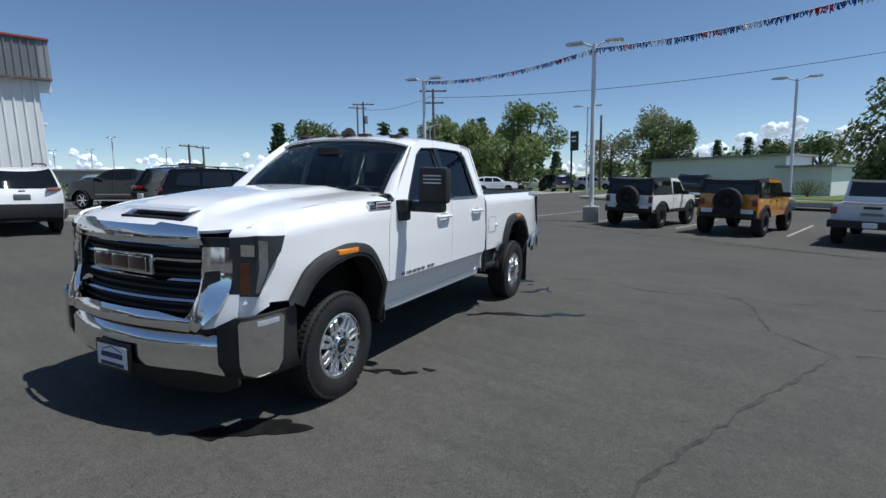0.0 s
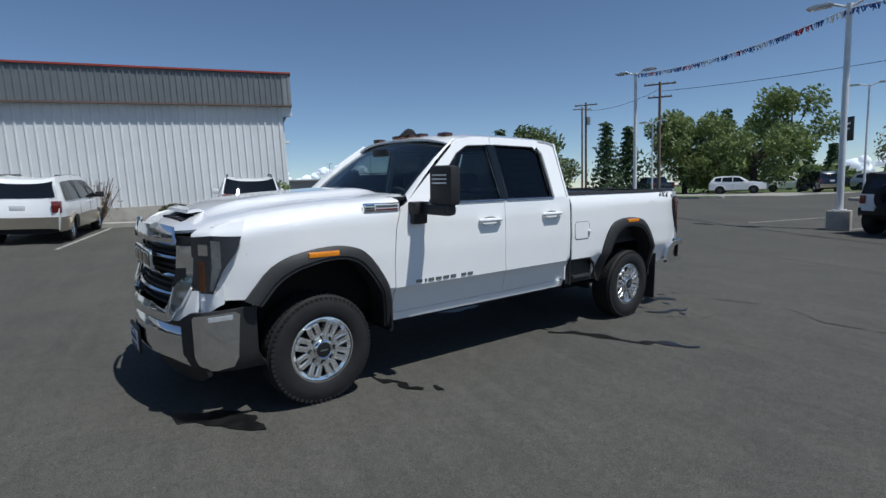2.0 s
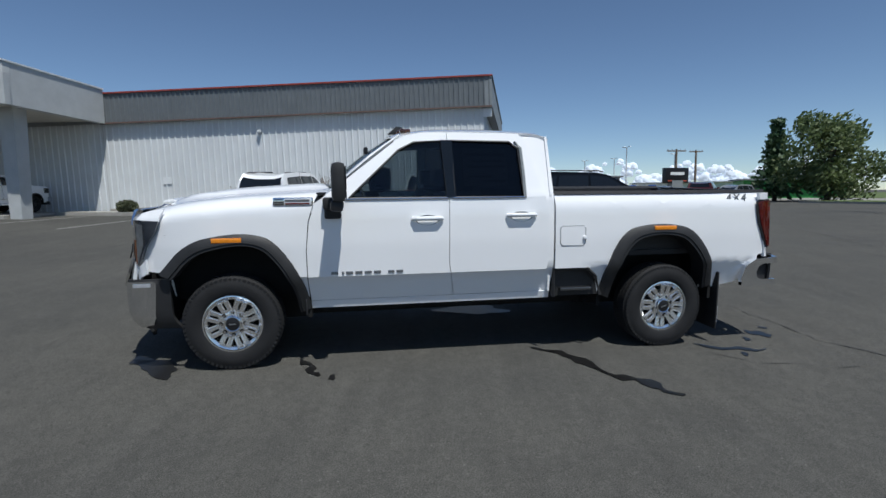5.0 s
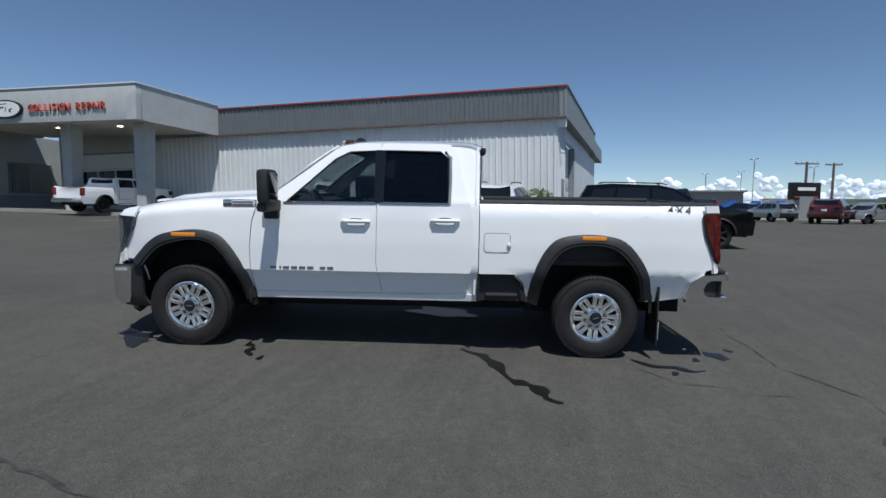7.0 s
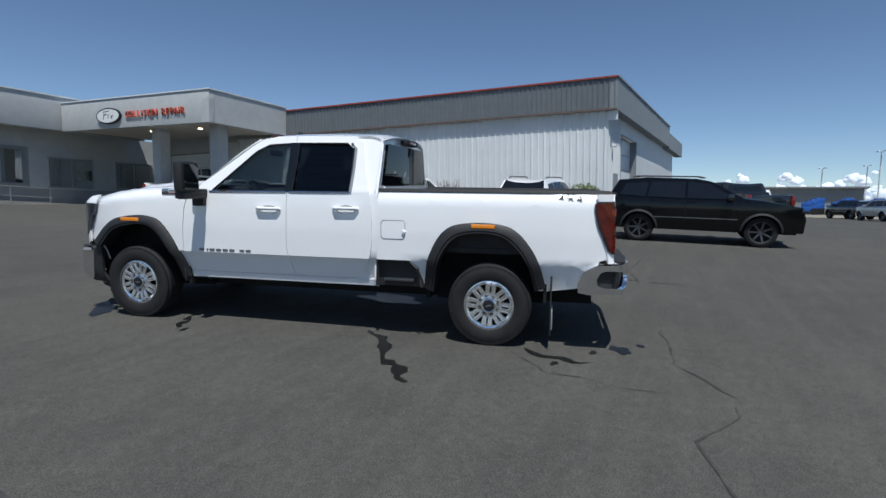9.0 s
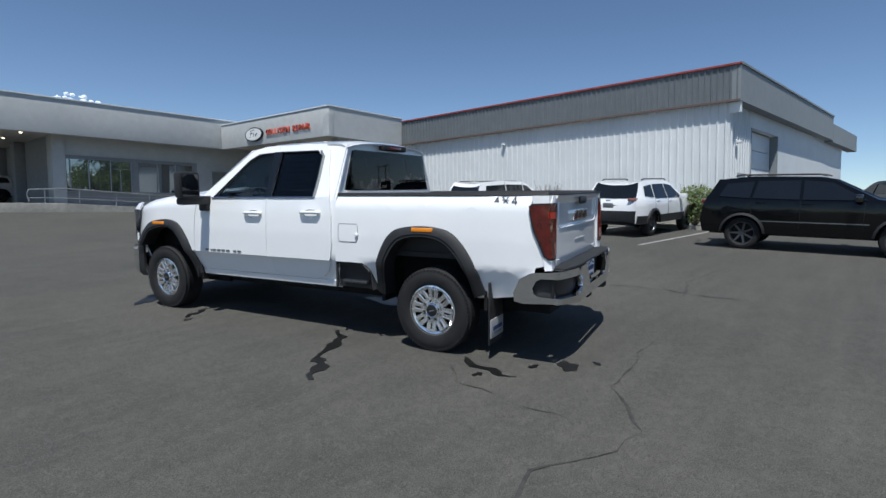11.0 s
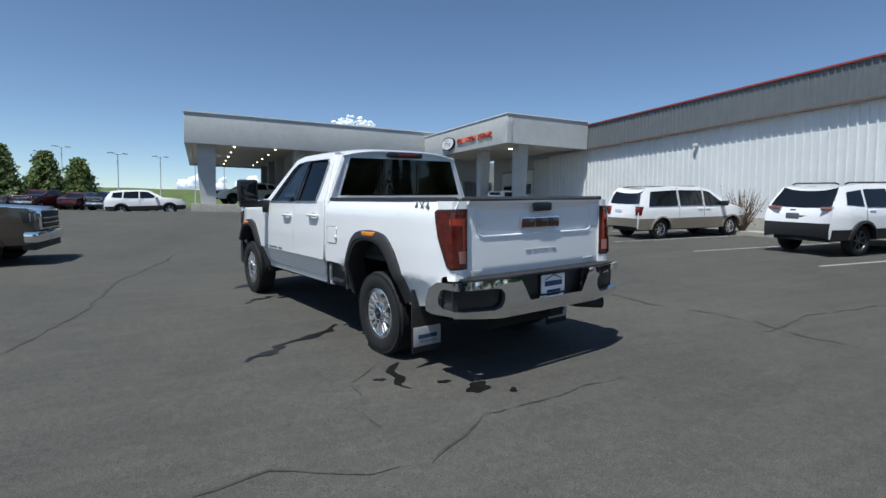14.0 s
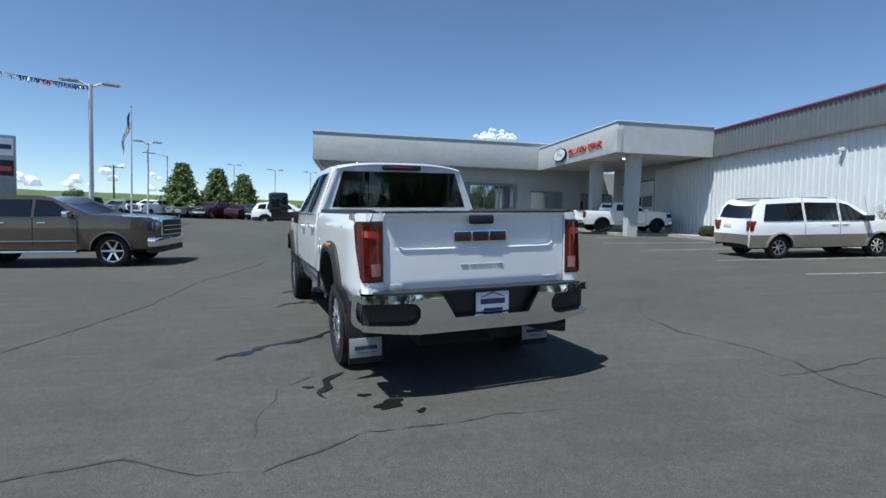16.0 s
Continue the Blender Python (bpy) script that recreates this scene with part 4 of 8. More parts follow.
# ---- trees, shrubs, clouds ----
def leaf_card(bm, c, size, rng):
    a = Vector((rng.gauss(0, 1), rng.gauss(0, 1), rng.gauss(0, 1))).normalized()
    b = a.orthogonal().normalized()
    d = a.cross(b)
    s = size * rng.uniform(0.6, 1.3)
    vs = [bm.verts.new(c + s * (b * u + d * v)) for u, v in ((-1, -0.1), (-0.2, -0.6), (1, 0.05), (0.1, 0.55))]
    bm.faces.new(vs)


def broad_tree(x, y, h, r, seed, mat=None, leaves=2600, leaf=0.28, trunk=0.3, name="tree", label="leafy green broadleaved tree", low=0.25):
    rng = random.Random(seed)
    leaves, leaf = int(leaves * 2.4), leaf * 0.64
    t = thing(name, upright(x, y, rng.uniform(0, 360)), label, "tree")
    bm = bmesh.new()
    tube(bm, [(0, 0, -0.2), (0.1, 0, h * 0.3), (0, 0.1, h * 0.6), (0, 0, h * 0.85)], [trunk, trunk * 0.8, trunk * 0.45, 0.05], 8)
    clumps = []
    for i in range(16):
        a = rng.uniform(0, 6.28)
        z = h * rng.uniform(low + 0.08, 0.93)
        lim = r * math.sqrt(max(0.08, 1 - ((z / h - (low + 1) / 2) / ((1 - low) / 2)) ** 2))
        d = lim * rng.uniform(0.25, 0.85)
        c = Vector((d * math.cos(a), d * math.sin(a), z))
        clumps.append((c, r * rng.uniform(0.26, 0.46)))
        s = Vector((0, 0, z * rng.uniform(0.45, 0.7)))
        tube(bm, [s, s.lerp(c, 0.5) + Vector((0, 0, 0.1)), c], [trunk * 0.3, trunk * 0.18, 0.02], 5)
    part("trunk", bm, BARK, t)
    bm = bmesh.new()
    for i in range(leaves):
        c, s = rng.choice(clumps)
        v = Vector((rng.gauss(0, 1), rng.gauss(0, 1), rng.gauss(0, 0.8)))
        v = v.normalized() * s * rng.random() ** 0.4
        leaf_card(bm, c + v, leaf, rng)
    part("crown", bm, mat or LEAF, t, smooth=False)


def conifer(x, y, h, r, seed, mat=None, n=2400, leaf=0.22, label="dark green conifer with layered branches"):
    rng = random.Random(seed)
    t = thing("conifer", upright(x, y, rng.uniform(0, 360)), label, "tree")
    part("trunk", tube(bmesh.new(), [(0, 0, -0.2), (0, 0, h * 0.97)], [0.22, 0.03], 8), BARK, t)
    bm = bmesh.new()
    whorls = 16
    for w in range(whorls):
        z = h * (0.1 + 0.88 * w / whorls)
        rad = r * (1 - (z / h)) ** 1.05 * 0.92 + 0.06
        k = rng.randint(6, 9)
        a0 = rng.uniform(0, 6.28)
        for j in range(k):
            a = a0 + 6.28 * j / k + rng.uniform(-0.2, 0.2)
            ll = rad * rng.uniform(0.7, 1.15)
            for _ in range(int(n / whorls / k)):
                u = rng.random() ** 0.7
                p = Vector((math.cos(a) * ll * u, math.sin(a) * ll * u, z - 0.22 * ll * u + rng.gauss(0, 0.09)))
                p += Vector((rng.gauss(0, 1), rng.gauss(0, 1), 0)) * 0.13 * (1 + u)
                leaf_card(bm, p, leaf, rng)
    part("crown", bm, mat or NEEDLE, t, smooth=False)


def shrub(x, y, r, h, seed, mat, label, twiggy=False):
    rng = random.Random(seed)
    t = thing("shrub", upright(x, y), label, "shrub")
    bm = bmesh.new()
    for i in range(70 if twiggy else 24):
        a, e = rng.uniform(0, 6.28), rng.uniform(0.15, 0.9)
        d = Vector((math.cos(a) * e * r, math.sin(a) * e * r, h * rng.uniform(0.65, 1.05)))
        tube(bm, [(0, 0, 0), d * 0.5 + Vector((rng.gauss(0, 0.05), rng.gauss(0, 0.05), 0.05)), d], [0.018, 0.012, 0.005], 4)
    part("twig_growth", bm, TWIGS, t)["kind"] = "stuff"
    bm = bmesh.new()
    for i in range(160 if twiggy else 1700):
        v = Vector((rng.gauss(0, 1), rng.gauss(0, 1), rng.gauss(0, 1))).normalized() * rng.random() ** 0.4
        leaf_card(bm, Vector((v.x * r, v.y * r, h * (0.55 + 0.45 * v.z))), 0.035 if twiggy else 0.06, rng)
    part("foliage", bm, mat, t, smooth=False)["kind"] = "stuff"


shrub(-19.7, -6.3, 0.5, 0.7, 1, SAGE, "low grey-green shrub by the warehouse wall")
shrub(-19.65, -4.1, 0.75, 1.2, 2, TWIGS, "bare reddish twiggy shrub by the warehouse wall", True)
shrub(-19.65, -0.8, 0.8, 1.5, 5, TWIGS, "tall bare twiggy shrub by the warehouse wall", True)
shrub(-19.7, 1.4, 0.5, 0.7, 3, SAGE, "low grey-green shrub by the warehouse wall")
shrub(-19.6, 4.75, 0.75, 1.5, 4, LEAF, "green shrub at the warehouse corner")
shrub(-19.7, -8.9, 0.4, 0.6, 6, SAGE, "low grey-green shrub by the warehouse wall")
shrub(-4.0, 58.0, 1.6, 1.6, 8, LEAFDK, "round dark green shrub by the white building")

broad_tree(-36.6, 65.7, 11.2, 5.2, 11, LEAF, 3000, 0.36, label="tall airy green tree")
conifer(-48, 70.4, 11.8, 3.6, 12, n=2600, leaf=0.32)
broad_tree(-31.8, 51.5, 6.3, 4.0, 13, LEAF, 2600, 0.3, low=0.1)
broad_tree(-38.5, 55, 6.6, 3.8, 14, LEAF, 2400, 0.3, low=0.1)
broad_tree(-45.6, 36.2, 7.6, 4.6, 15, LEAFDK, 3600, 0.3, low=0.05, label="dense dark green broadleaved tree")
conifer(-50.5, 34.6, 8.2, 3.0, 16, n=2200, leaf=0.28)
conifer(-43.6, 43.9, 8.4, 2.6, 17)
conifer(-43.4, 47.0, 8.0, 2.8, 18)
broad_tree(-38.2, 49.8, 9.2, 4.8, 19, LEAF, 3400, 0.32, low=0.12)
broad_tree(-39.5, 56.5, 8.6, 4.2, 20, LEAFDK, 2600, 0.32, low=0.1)
broad_tree(-26.4, 91.3, 12.4, 6.5, 21, LEAFGREY, 2200, 0.4, low=0.3, label="pale sparse-leaved tall tree")
broad_tree(-22.5, 82, 10.0, 4.0, 22, LEAFDK, 2600, 0.36, low=0.1)
broad_tree(-34, 89, 8.8, 4.6, 23, LEAFGREY, 1100, 0.34, low=0.2, label="thin grey half-bare tree")
broad_tree(3.6, 45.4, 9.6, 4.4, 24, LEAFDK, 5200, 0.3, low=0.03, label="large dark green tree")
broad_tree(8.5, 47.5, 9.0, 4.6, 25, LEAFDK, 3000, 0.32, low=0.05, label="large dark green tree")
broad_tree(-4.5, 82, 6.4, 4.0, 26, LEAFDK, 1800, 0.34, low=0.05)
broad_tree(-9, 86, 6.2, 4.0, 27, LEAFDK, 1800, 0.34, low=0.05)
for i, (x, y, h) in enumerate(((-24.8, 127, 9.8), (-19.2, 128, 10.2), (-16.1, 129, 9.8), (-12.5, 131, 7.5), (-30, 126, 7.0), (-58, 108, 9.0), (-54, 109, 8.0))):
    conifer(x, y, h, 3.0, 60 + i, n=2600, leaf=0.3)
for i, (x, y, h, r) in enumerate(((13.4, -47.7, 6.0, 3.8), (11.0, -52.3, 5.9, 3.8), (9.0, -56.8, 5.6, 3.8))):
    conifer(x, y, h, r, 80 + i, LEAF, 6000, 0.2, "dense pointed green tree")
broad_tree(42.7, -87.7, 3.8, 1.8, 90, LEAFDK, 900, 0.2, low=0.1)
broad_tree(26, -92, 3.6, 4.5, 91, LEAFDK, 1200, 0.25, low=0.1)


def far_woods():
    rng = random.Random(99)
    bm = bmesh.new()
    for i in range(5200):
        a = radians(rng.uniform(86, 128))
        d = rng.uniform(108, 150)
        z = rng.random() ** 1.3 * (4.5 + 1.8 * math.sin(a * 37) + 1.2 * math.sin(a * 91))
        leaf_card(bm, Vector((d * math.cos(a), d * math.sin(a), max(0.1, z))), 0.75, rng)
    ob = part("far_woods", bm, LEAFDK, smooth=False)
    tagged(ob, "distant line of dark green trees", "woods", kind="stuff")


far_woods()


def cloud(az0, az1, el0, el1, seed, n=26, dist=2600):
    """Heaped cloud far off, between two bearings and two heights in degrees."""
    rng = random.Random(seed)
    bm = bmesh.new()
    for i in range(n):
        a = radians(rng.uniform(az0, az1))
        mid = 1 - abs((math.degrees(a) - (az0 + az1) / 2) / ((az1 - az0) / 2)) ** 1.6
        e = radians(el0 + (el1 - el0) * rng.random() ** 1.4 * max(0.25, mid))
        r = dist * radians(el1 - el0) * rng.uniform(0.12, 0.30) * (1 - 0.45 * (math.degrees(e) - el0) / (el1 - el0))
        c = Vector((dist * math.cos(a), dist * math.sin(a), dist * math.tan(e)))
        res = bmesh.ops.create_icosphere(bm, subdivisions=3, radius=r, matrix=Matrix.Translation(c))
        for v in res["verts"]:
            d = (v.co - c).normalized()
            k = 0.0
            for o in (1.2, 2.6, 5.5):
                k += noise.noise(d * o + Vector((i, seed, 0))) * 0.42 / o ** 0.75
            v.co = c + d * r * (1 + k)
            v.co.z = max(v.co.z, c.z - r * 0.35)
    tagged(part("cloud", bm, CLOUDGLOW, angle=180), "white heaped cloud low in a blue sky", "cloud", "clouds", "structure")


cloud(84, 105, 0.8, 4.9, 1, 150)
cloud(103, 116, 0.8, 3.4, 12, 70)
cloud(144, 153, 0.6, 3.0, 2, 60)
cloud(151, 161, 0.6, 3.2, 3, 64)
cloud(159, 169, 0.6, 3.4, 4, 64)
cloud(168, 178, 0.8, 3.6, 5, 22)
cloud(139, 145, 0.8, 2.6, 6, 10)
cloud(252.4, 256.8, 8.6, 9.7, 7, 60)
cloud(286, 300, 1.8, 4.2, 8, 18)
cloud(264, 272, 1.6, 4.6, 9, 16)


# ---- vehicles ----
def lerp_table(tab, x):
    if x <= tab[0][0]:
        return tab[0][1]
    for (a, b), (c, d) in zip(tab, tab[1:]):
        if x <= c:
            return b + (d - b) * (x - a) / (c - a)
    return tab[-1][1]


WHEELS = {}


def wheel_meshes(r, rim, width, style):
    key = (round(r, 3), round(rim, 3), round(width, 3), style)
    if key in WHEELS:
        return WHEELS[key]
    h = width / 2
    bm = bmesh.new()
    revolve(bm, [(rim, -h * 0.8), (rim + 0.02, -h), (r - 0.05, -h), (r - 0.015, -h * 0.86), (r, -h * 0.6), (r, h * 0.6), (r - 0.015, h * 0.86), (r - 0.05, h), (rim + 0.02, h), (rim, h * 0.8)], 40)
    tyre = flush(bm, "tyre", RUBBER)
    bm = bmesh.new()
    n, dish, mat = {"alloy5": (5, 0.02, ALLOY), "alloy10": (10, 0.02, GUNMETAL), "black": (8, 0.0, TRIM), "grey7": (7, 0.02, GUNMETAL), "silver7": (7, 0.02, ALLOY), "chrome6": (6, 0.015, ALLOY)}[style]
    revolve(bm, [(rim + 0.004, -h * 0.8), (rim - 0.015, -h * 0.6), (rim - 0.02, h * 0.55), (rim - 0.006, h * 0.82), (rim + 0.012, h * 0.84)], 40)
    revolve(bm, [(0.001, h * 0.62), (rim * 0.2, h * 0.62), (rim * 0.26, h * 0.5), (rim * 0.26, h * 0.2)], 20)
    for k in range(n):
        a = 2 * math.pi * k / n
        m = Matrix.Rotation(a, 4, "Y")
        w = rim * 1.5 / n
        q = bmesh.ops.create_cube(bm, size=1)
        for v in q["verts"]:
            t = v.co.x + 0.5
            v.co = m @ Vector((rim * (0.16 + 0.82 * t), h * (0.4 + 0.2 * t) + (v.co.y) * 0.03, v.co.z * w * (0.9 - 0.25 * t)))
    rm = flush(bm, "rim", mat)
    # Black disc closing the rim, standing for the shade behind the spokes.
    bm = bmesh.new()
    revolve(bm, [(0.001, h * 0.1), (rim - 0.01, h * 0.1), (rim - 0.01, 0.0)], 24)
    back = flush(bm, "spoke_backing", DARK)
    WHEELS[key] = (tyre, rm, back)
    return WHEELS[key]


def add_wheel(parent, x, y, r, rim, width, style, side):
    w = new("wheel")
    w.parent = parent
    w.matrix_local = pose(x, y, r, 0, 0, 0 if side > 0 else 180)
    w["label"] = "wheel with dark tyre"
    for nm, me in zip(("tyre", "rim", "spoke_backing"), wheel_meshes(r, rim, width, style)):
        part(nm, me, None, w)
    return w


def arch_poly(cx, r, rr, z0):
    """Convex opening over a wheel."""
    R = r + rr
    pts = [(cx + R * math.cos(a), max(z0, r + R * math.sin(a))) for a in [math.pi * k / 10 for k in range(11)]]
    return [(cx + R, z0 - 0.3)] + pts + [(cx - R, z0 - 0.3)]


def vehicle(name, m, label, category, sp, group=""):
    """A car from its outline in side view: sp holds the outline, width, openings and colours."""
    v = thing(name, m, label, category, group)
    W, top, belt = sp["w"] / 2, sp["top"], sp["belt"]
    xf, xr = top[0][0], top[-1][0]
    tumble, paint = sp.get("tumble", 0.32), sp["paint"]
    nose, tail = sp.get("nose", 0.16), sp.get("tail", 0.1)

    def hw(x, z):
        y = W
        t = (x - (xf - 0.9)) / 0.9
        if t > 0:
            y -= nose * min(t, 1.2) ** 2
        t = ((xr + 0.6) - x) / 0.6
        if t > 0:
            y -= tail * min(t, 1.2) ** 2
        if z > belt:
            y -= (z - belt) * tumble
        y -= 0.05 * max(0, (0.62 - z) / 0.4) + 0.025 * max(0, (z - 0.85) / max(0.1, belt - 0.85)) ** 2 * (z <= belt) + 0.025 * (z > belt)
        return y

    # resample the outline
    pts = []
    for (a, b), (c, d) in zip(top, top[1:]):
        k = max(1, int(math.hypot(c - a, d - b) / 0.14))
        pts += [(a + (c - a) * i / k, b + (d - b) * i / k) for i in range(k)]
    pts.append(top[-1])
    nrm = []
    for i, (x, z) in enumerate(pts):
        a, b = pts[max(0, i - 1)], pts[min(len(pts) - 1, i + 1)]
        d = Vector((b[0] - a[0], b[1] - a[1])).normalized()
        nrm.append((-d.y * -1, 0))
        nrm[-1] = (d.y, -d.x)
    US = [-1, -0.94, -0.8, -0.5, 0, 0.5, 0.8, 0.94, 1]
    crown_r, crown_f = sp.get("crown", 0.05), sp.get("bow", 0.10)

    def skin(i, u, off=0.0):
        x, z = pts[i]
        nx, nz = nrm[i]
        c = (crown_r * abs(nz) + crown_f * abs(nx)) * (1 - abs(u) ** 3)
        return Vector((x - nx * (c + off), u * hw(x, z), z - nz * (c + off)))

    bm = bmesh.new()
    rows = [[bm.verts.new(skin(i, u)) for u in US] for i in range(len(pts))]
    for a, b in zip(rows, rows[1:]):
        for k in range(len(US) - 1):
            bm.faces.new((a[k], a[k + 1], b[k + 1], b[k]))
    part("body_shell", bm, paint, v, sp.get("paint_label", ""), angle=28)

    # which way is out
    sgn = 1 if skin(len(pts) // 2, 0).z > pts[len(pts) // 2][1] else -1

    def skin_out(i, u, off):
        x, z = pts[i]
        nx, nz = nrm[i]
        c = (crown_r * abs(nz) + crown_f * abs(nx)) * (1 - abs(u) ** 3)
        return Vector((x - nx * (c + sgn * off), u * hw(x, z), z - nz * (c + sgn * off)))

    low = sp.get("low", 0.32)
    poly = [(xf, low)] + pts + [(xr, low)]
    arches = [arch_poly(cx, sp["r"], 0.07, low) for cx in sp["axles"]]
    bmL = sheet(poly, lambda x, z: (x, hw(x, z), z), (0.18, 0.12), arches, 0.012)
    me = flush(bmL, "body_side", paint, angle=28)
    part("body_side", me, None, v)
    part("body_side", mirror_y(me), None, v)
    if sp.get("clad"):
        clad, cz = sp["clad"]
        edge = [(xf - 0.02, low - 0.03), (xf - 0.02, cz), (xr + 0.02, cz), (xr + 0.02, low - 0.03)]
        holes = [arch_poly(cx, sp["r"], 0.06, low) for cx in sp["axles"]]
        me = flush(sheet(edge, lambda x, z: (x, hw(x, z) + 0.022, z), (0.2, 0.2), holes, 0.012), "side_cladding", clad)
        part("side_cladding", me, None, v)
        part("side_cladding", mirror_y(me), None, v)
    if sp.get("hardtop"):
        # dark removable top behind the doors
        xc, mat = sp["hardtop"]
        over = [p for p in pts if p[1] >= belt + 0.01 and p[0] <= xc]
        edge = [(xc, belt + 0.01), *over, (over[-1][0] + 0.01, belt + 0.01)]
        me = flush(sheet(edge, lambda x, z: (x, hw(x, z) + 0.008, z), (0.2, 0.12), (), 0.01), "hardtop_side", mat)
        part("hardtop_side", me, None, v, "black hardtop side")
        part("hardtop_side", mirror_y(me), None, v, "black hardtop side")
    if sp.get("flares"):
        for cx in sp["axles"]:
            R0, R1 = sp["r"] + 0.055, sp["r"] + 0.055 + sp["flares"]
            for s in (1, -1):
                bm = bmesh.new()
                prev = None
                for k in range(15):
                    a = math.pi * (-0.06 + 1.12 * k / 14)
                    row = []
                    for R, o in ((R0, 0.0), (R0, 0.07), (R1, 0.05), (R1, -0.005)):
                        x, z = cx + R * math.cos(a), max(low - 0.02, sp["r"] + R * math.sin(a))
                        row.append(bm.verts.new((x, s * (hw(x, z) + o), z)))
                    if prev:
                        for j in range(3):
                            bm.faces.new((prev[j], prev[j + 1], row[j + 1], row[j]))
                    prev = row
                part("wheel_arch_flare", bm, sp.get("flare_mat", TRIM), v, "black plastic arch flare")
    part("underbody", solid_box(xr + 0.15, xf - 0.15, -W + 0.27, W - 0.27, low - 0.08, belt - 0.15), DARK, v)
    for win in sp["windows"]:
        me = flush(sheet(win, lambda x, z: (x, hw(x, z) + 0.02, z), (0.25, 0.15), (), 0.004), "side_window", TINT)
        part("side_window", me, None, v)
        part("side_window", mirror_y(me), None, v)

    def band(x0, x1, lo, hi, u0, u1, off, nm, mat, lab=""):
        """A strip of the outline between two distances along x (and heights), u0 to u1 across."""
        idx = [i for i, (x, z) in enumerate(pts) if x0 <= x <= x1 and lo <= z <= hi]
        if len(idx) < 2:
            return
        bm = bmesh.new()
        us = [u0 + (u1 - u0) * k / 8 for k in range(9)]
        rw = [[bm.verts.new(skin_out(i, u, off)) for u in us] for i in idx]
        for a, b in zip(rw, rw[1:]):
            for k in range(8):
                bm.faces.new((a[k], a[k + 1], b[k + 1], b[k]))
        bmesh.ops.recalc_face_normals(bm, faces=bm.faces)
        bmesh.ops.solidify(bm, geom=bm.faces[:], thickness=0.008)
        part(nm, bm, mat, v, lab)

    for args in sp.get("bands", ()):
        band(*args)
    if sp.get("split"):
        for x in sp["split"]:
            z1 = sp.get("split_top", belt)
            me = flush(sheet([(x - 0.004, low + 0.1), (x + 0.004, low + 0.1), (x + 0.004, z1), (x - 0.004, z1)], lambda a, z: (a, hw(a, z) + 0.014, z), (0, 0.15), (), 0.003), "door_gap", DARK)
            part("door_gap", me, None, v)
            part("door_gap", mirror_y(me), None, v)
    for x, z in sp.get("handles", ()):
        for s in (1, -1):
            y = hw(x, z)
            part("door_handle", solid_box(x - 0.1, x + 0.1, s * (y + 0.005) - 0.015, s * (y + 0.005) + 0.025, z - 0.018, z + 0.018, 0.008), sp.get("handle_mat", paint), v)
    if sp.get("mirror"):
        x, z = sp["mirror"]
        for s in (1, -1):
            y = hw(x, z)
            bm = solid_box(x - 0.07, x + 0.07, s * (y + 0.13) - 0.11, s * (y + 0.13) + 0.11, z - 0.03, z + 0.13, 0.03)
            box(bm, x - 0.03, x + 0.03, s * (y + 0.03) - 0.07, s * (y + 0.03) + 0.07, z - 0.03, z + 0.02)
            part("wing_mirror", bm, sp.get("mirror_mat", TRIM), v)
    for cx in sp["axles"]:
        for s in (1, -1):
            add_wheel(v, cx, s * (W - sp.get("tyre_w", 0.24) / 2 - sp.get("inset", 0.03)), sp["r"], sp["rim"], sp.get("tyre_w", 0.24), sp["style"], s)
    for nm, mat, x0, x1, y0, y1, z0, z1, *bev in sp.get("boxes", ()):
        for s in ((1, -1) if y0 > 0 else (1,)):
            a, b = sorted((s * y0, s * y1))
            part(nm, solid_box(x0, x1, a, b, z0, z1, bev[0] if bev else 0.02), mat, v)
    return v


def rails(v, x0, x1, y, z, mat=TRIM):
    for s in (1, -1):
        part("roof_rail", tube(bmesh.new(), [(x0, s * y, z), (x0 + 0.12, s * y, z + 0.035), (x1 - 0.15, s * y, z + 0.035), (x1, s * y, z)], 0.02, 6), mat, v)


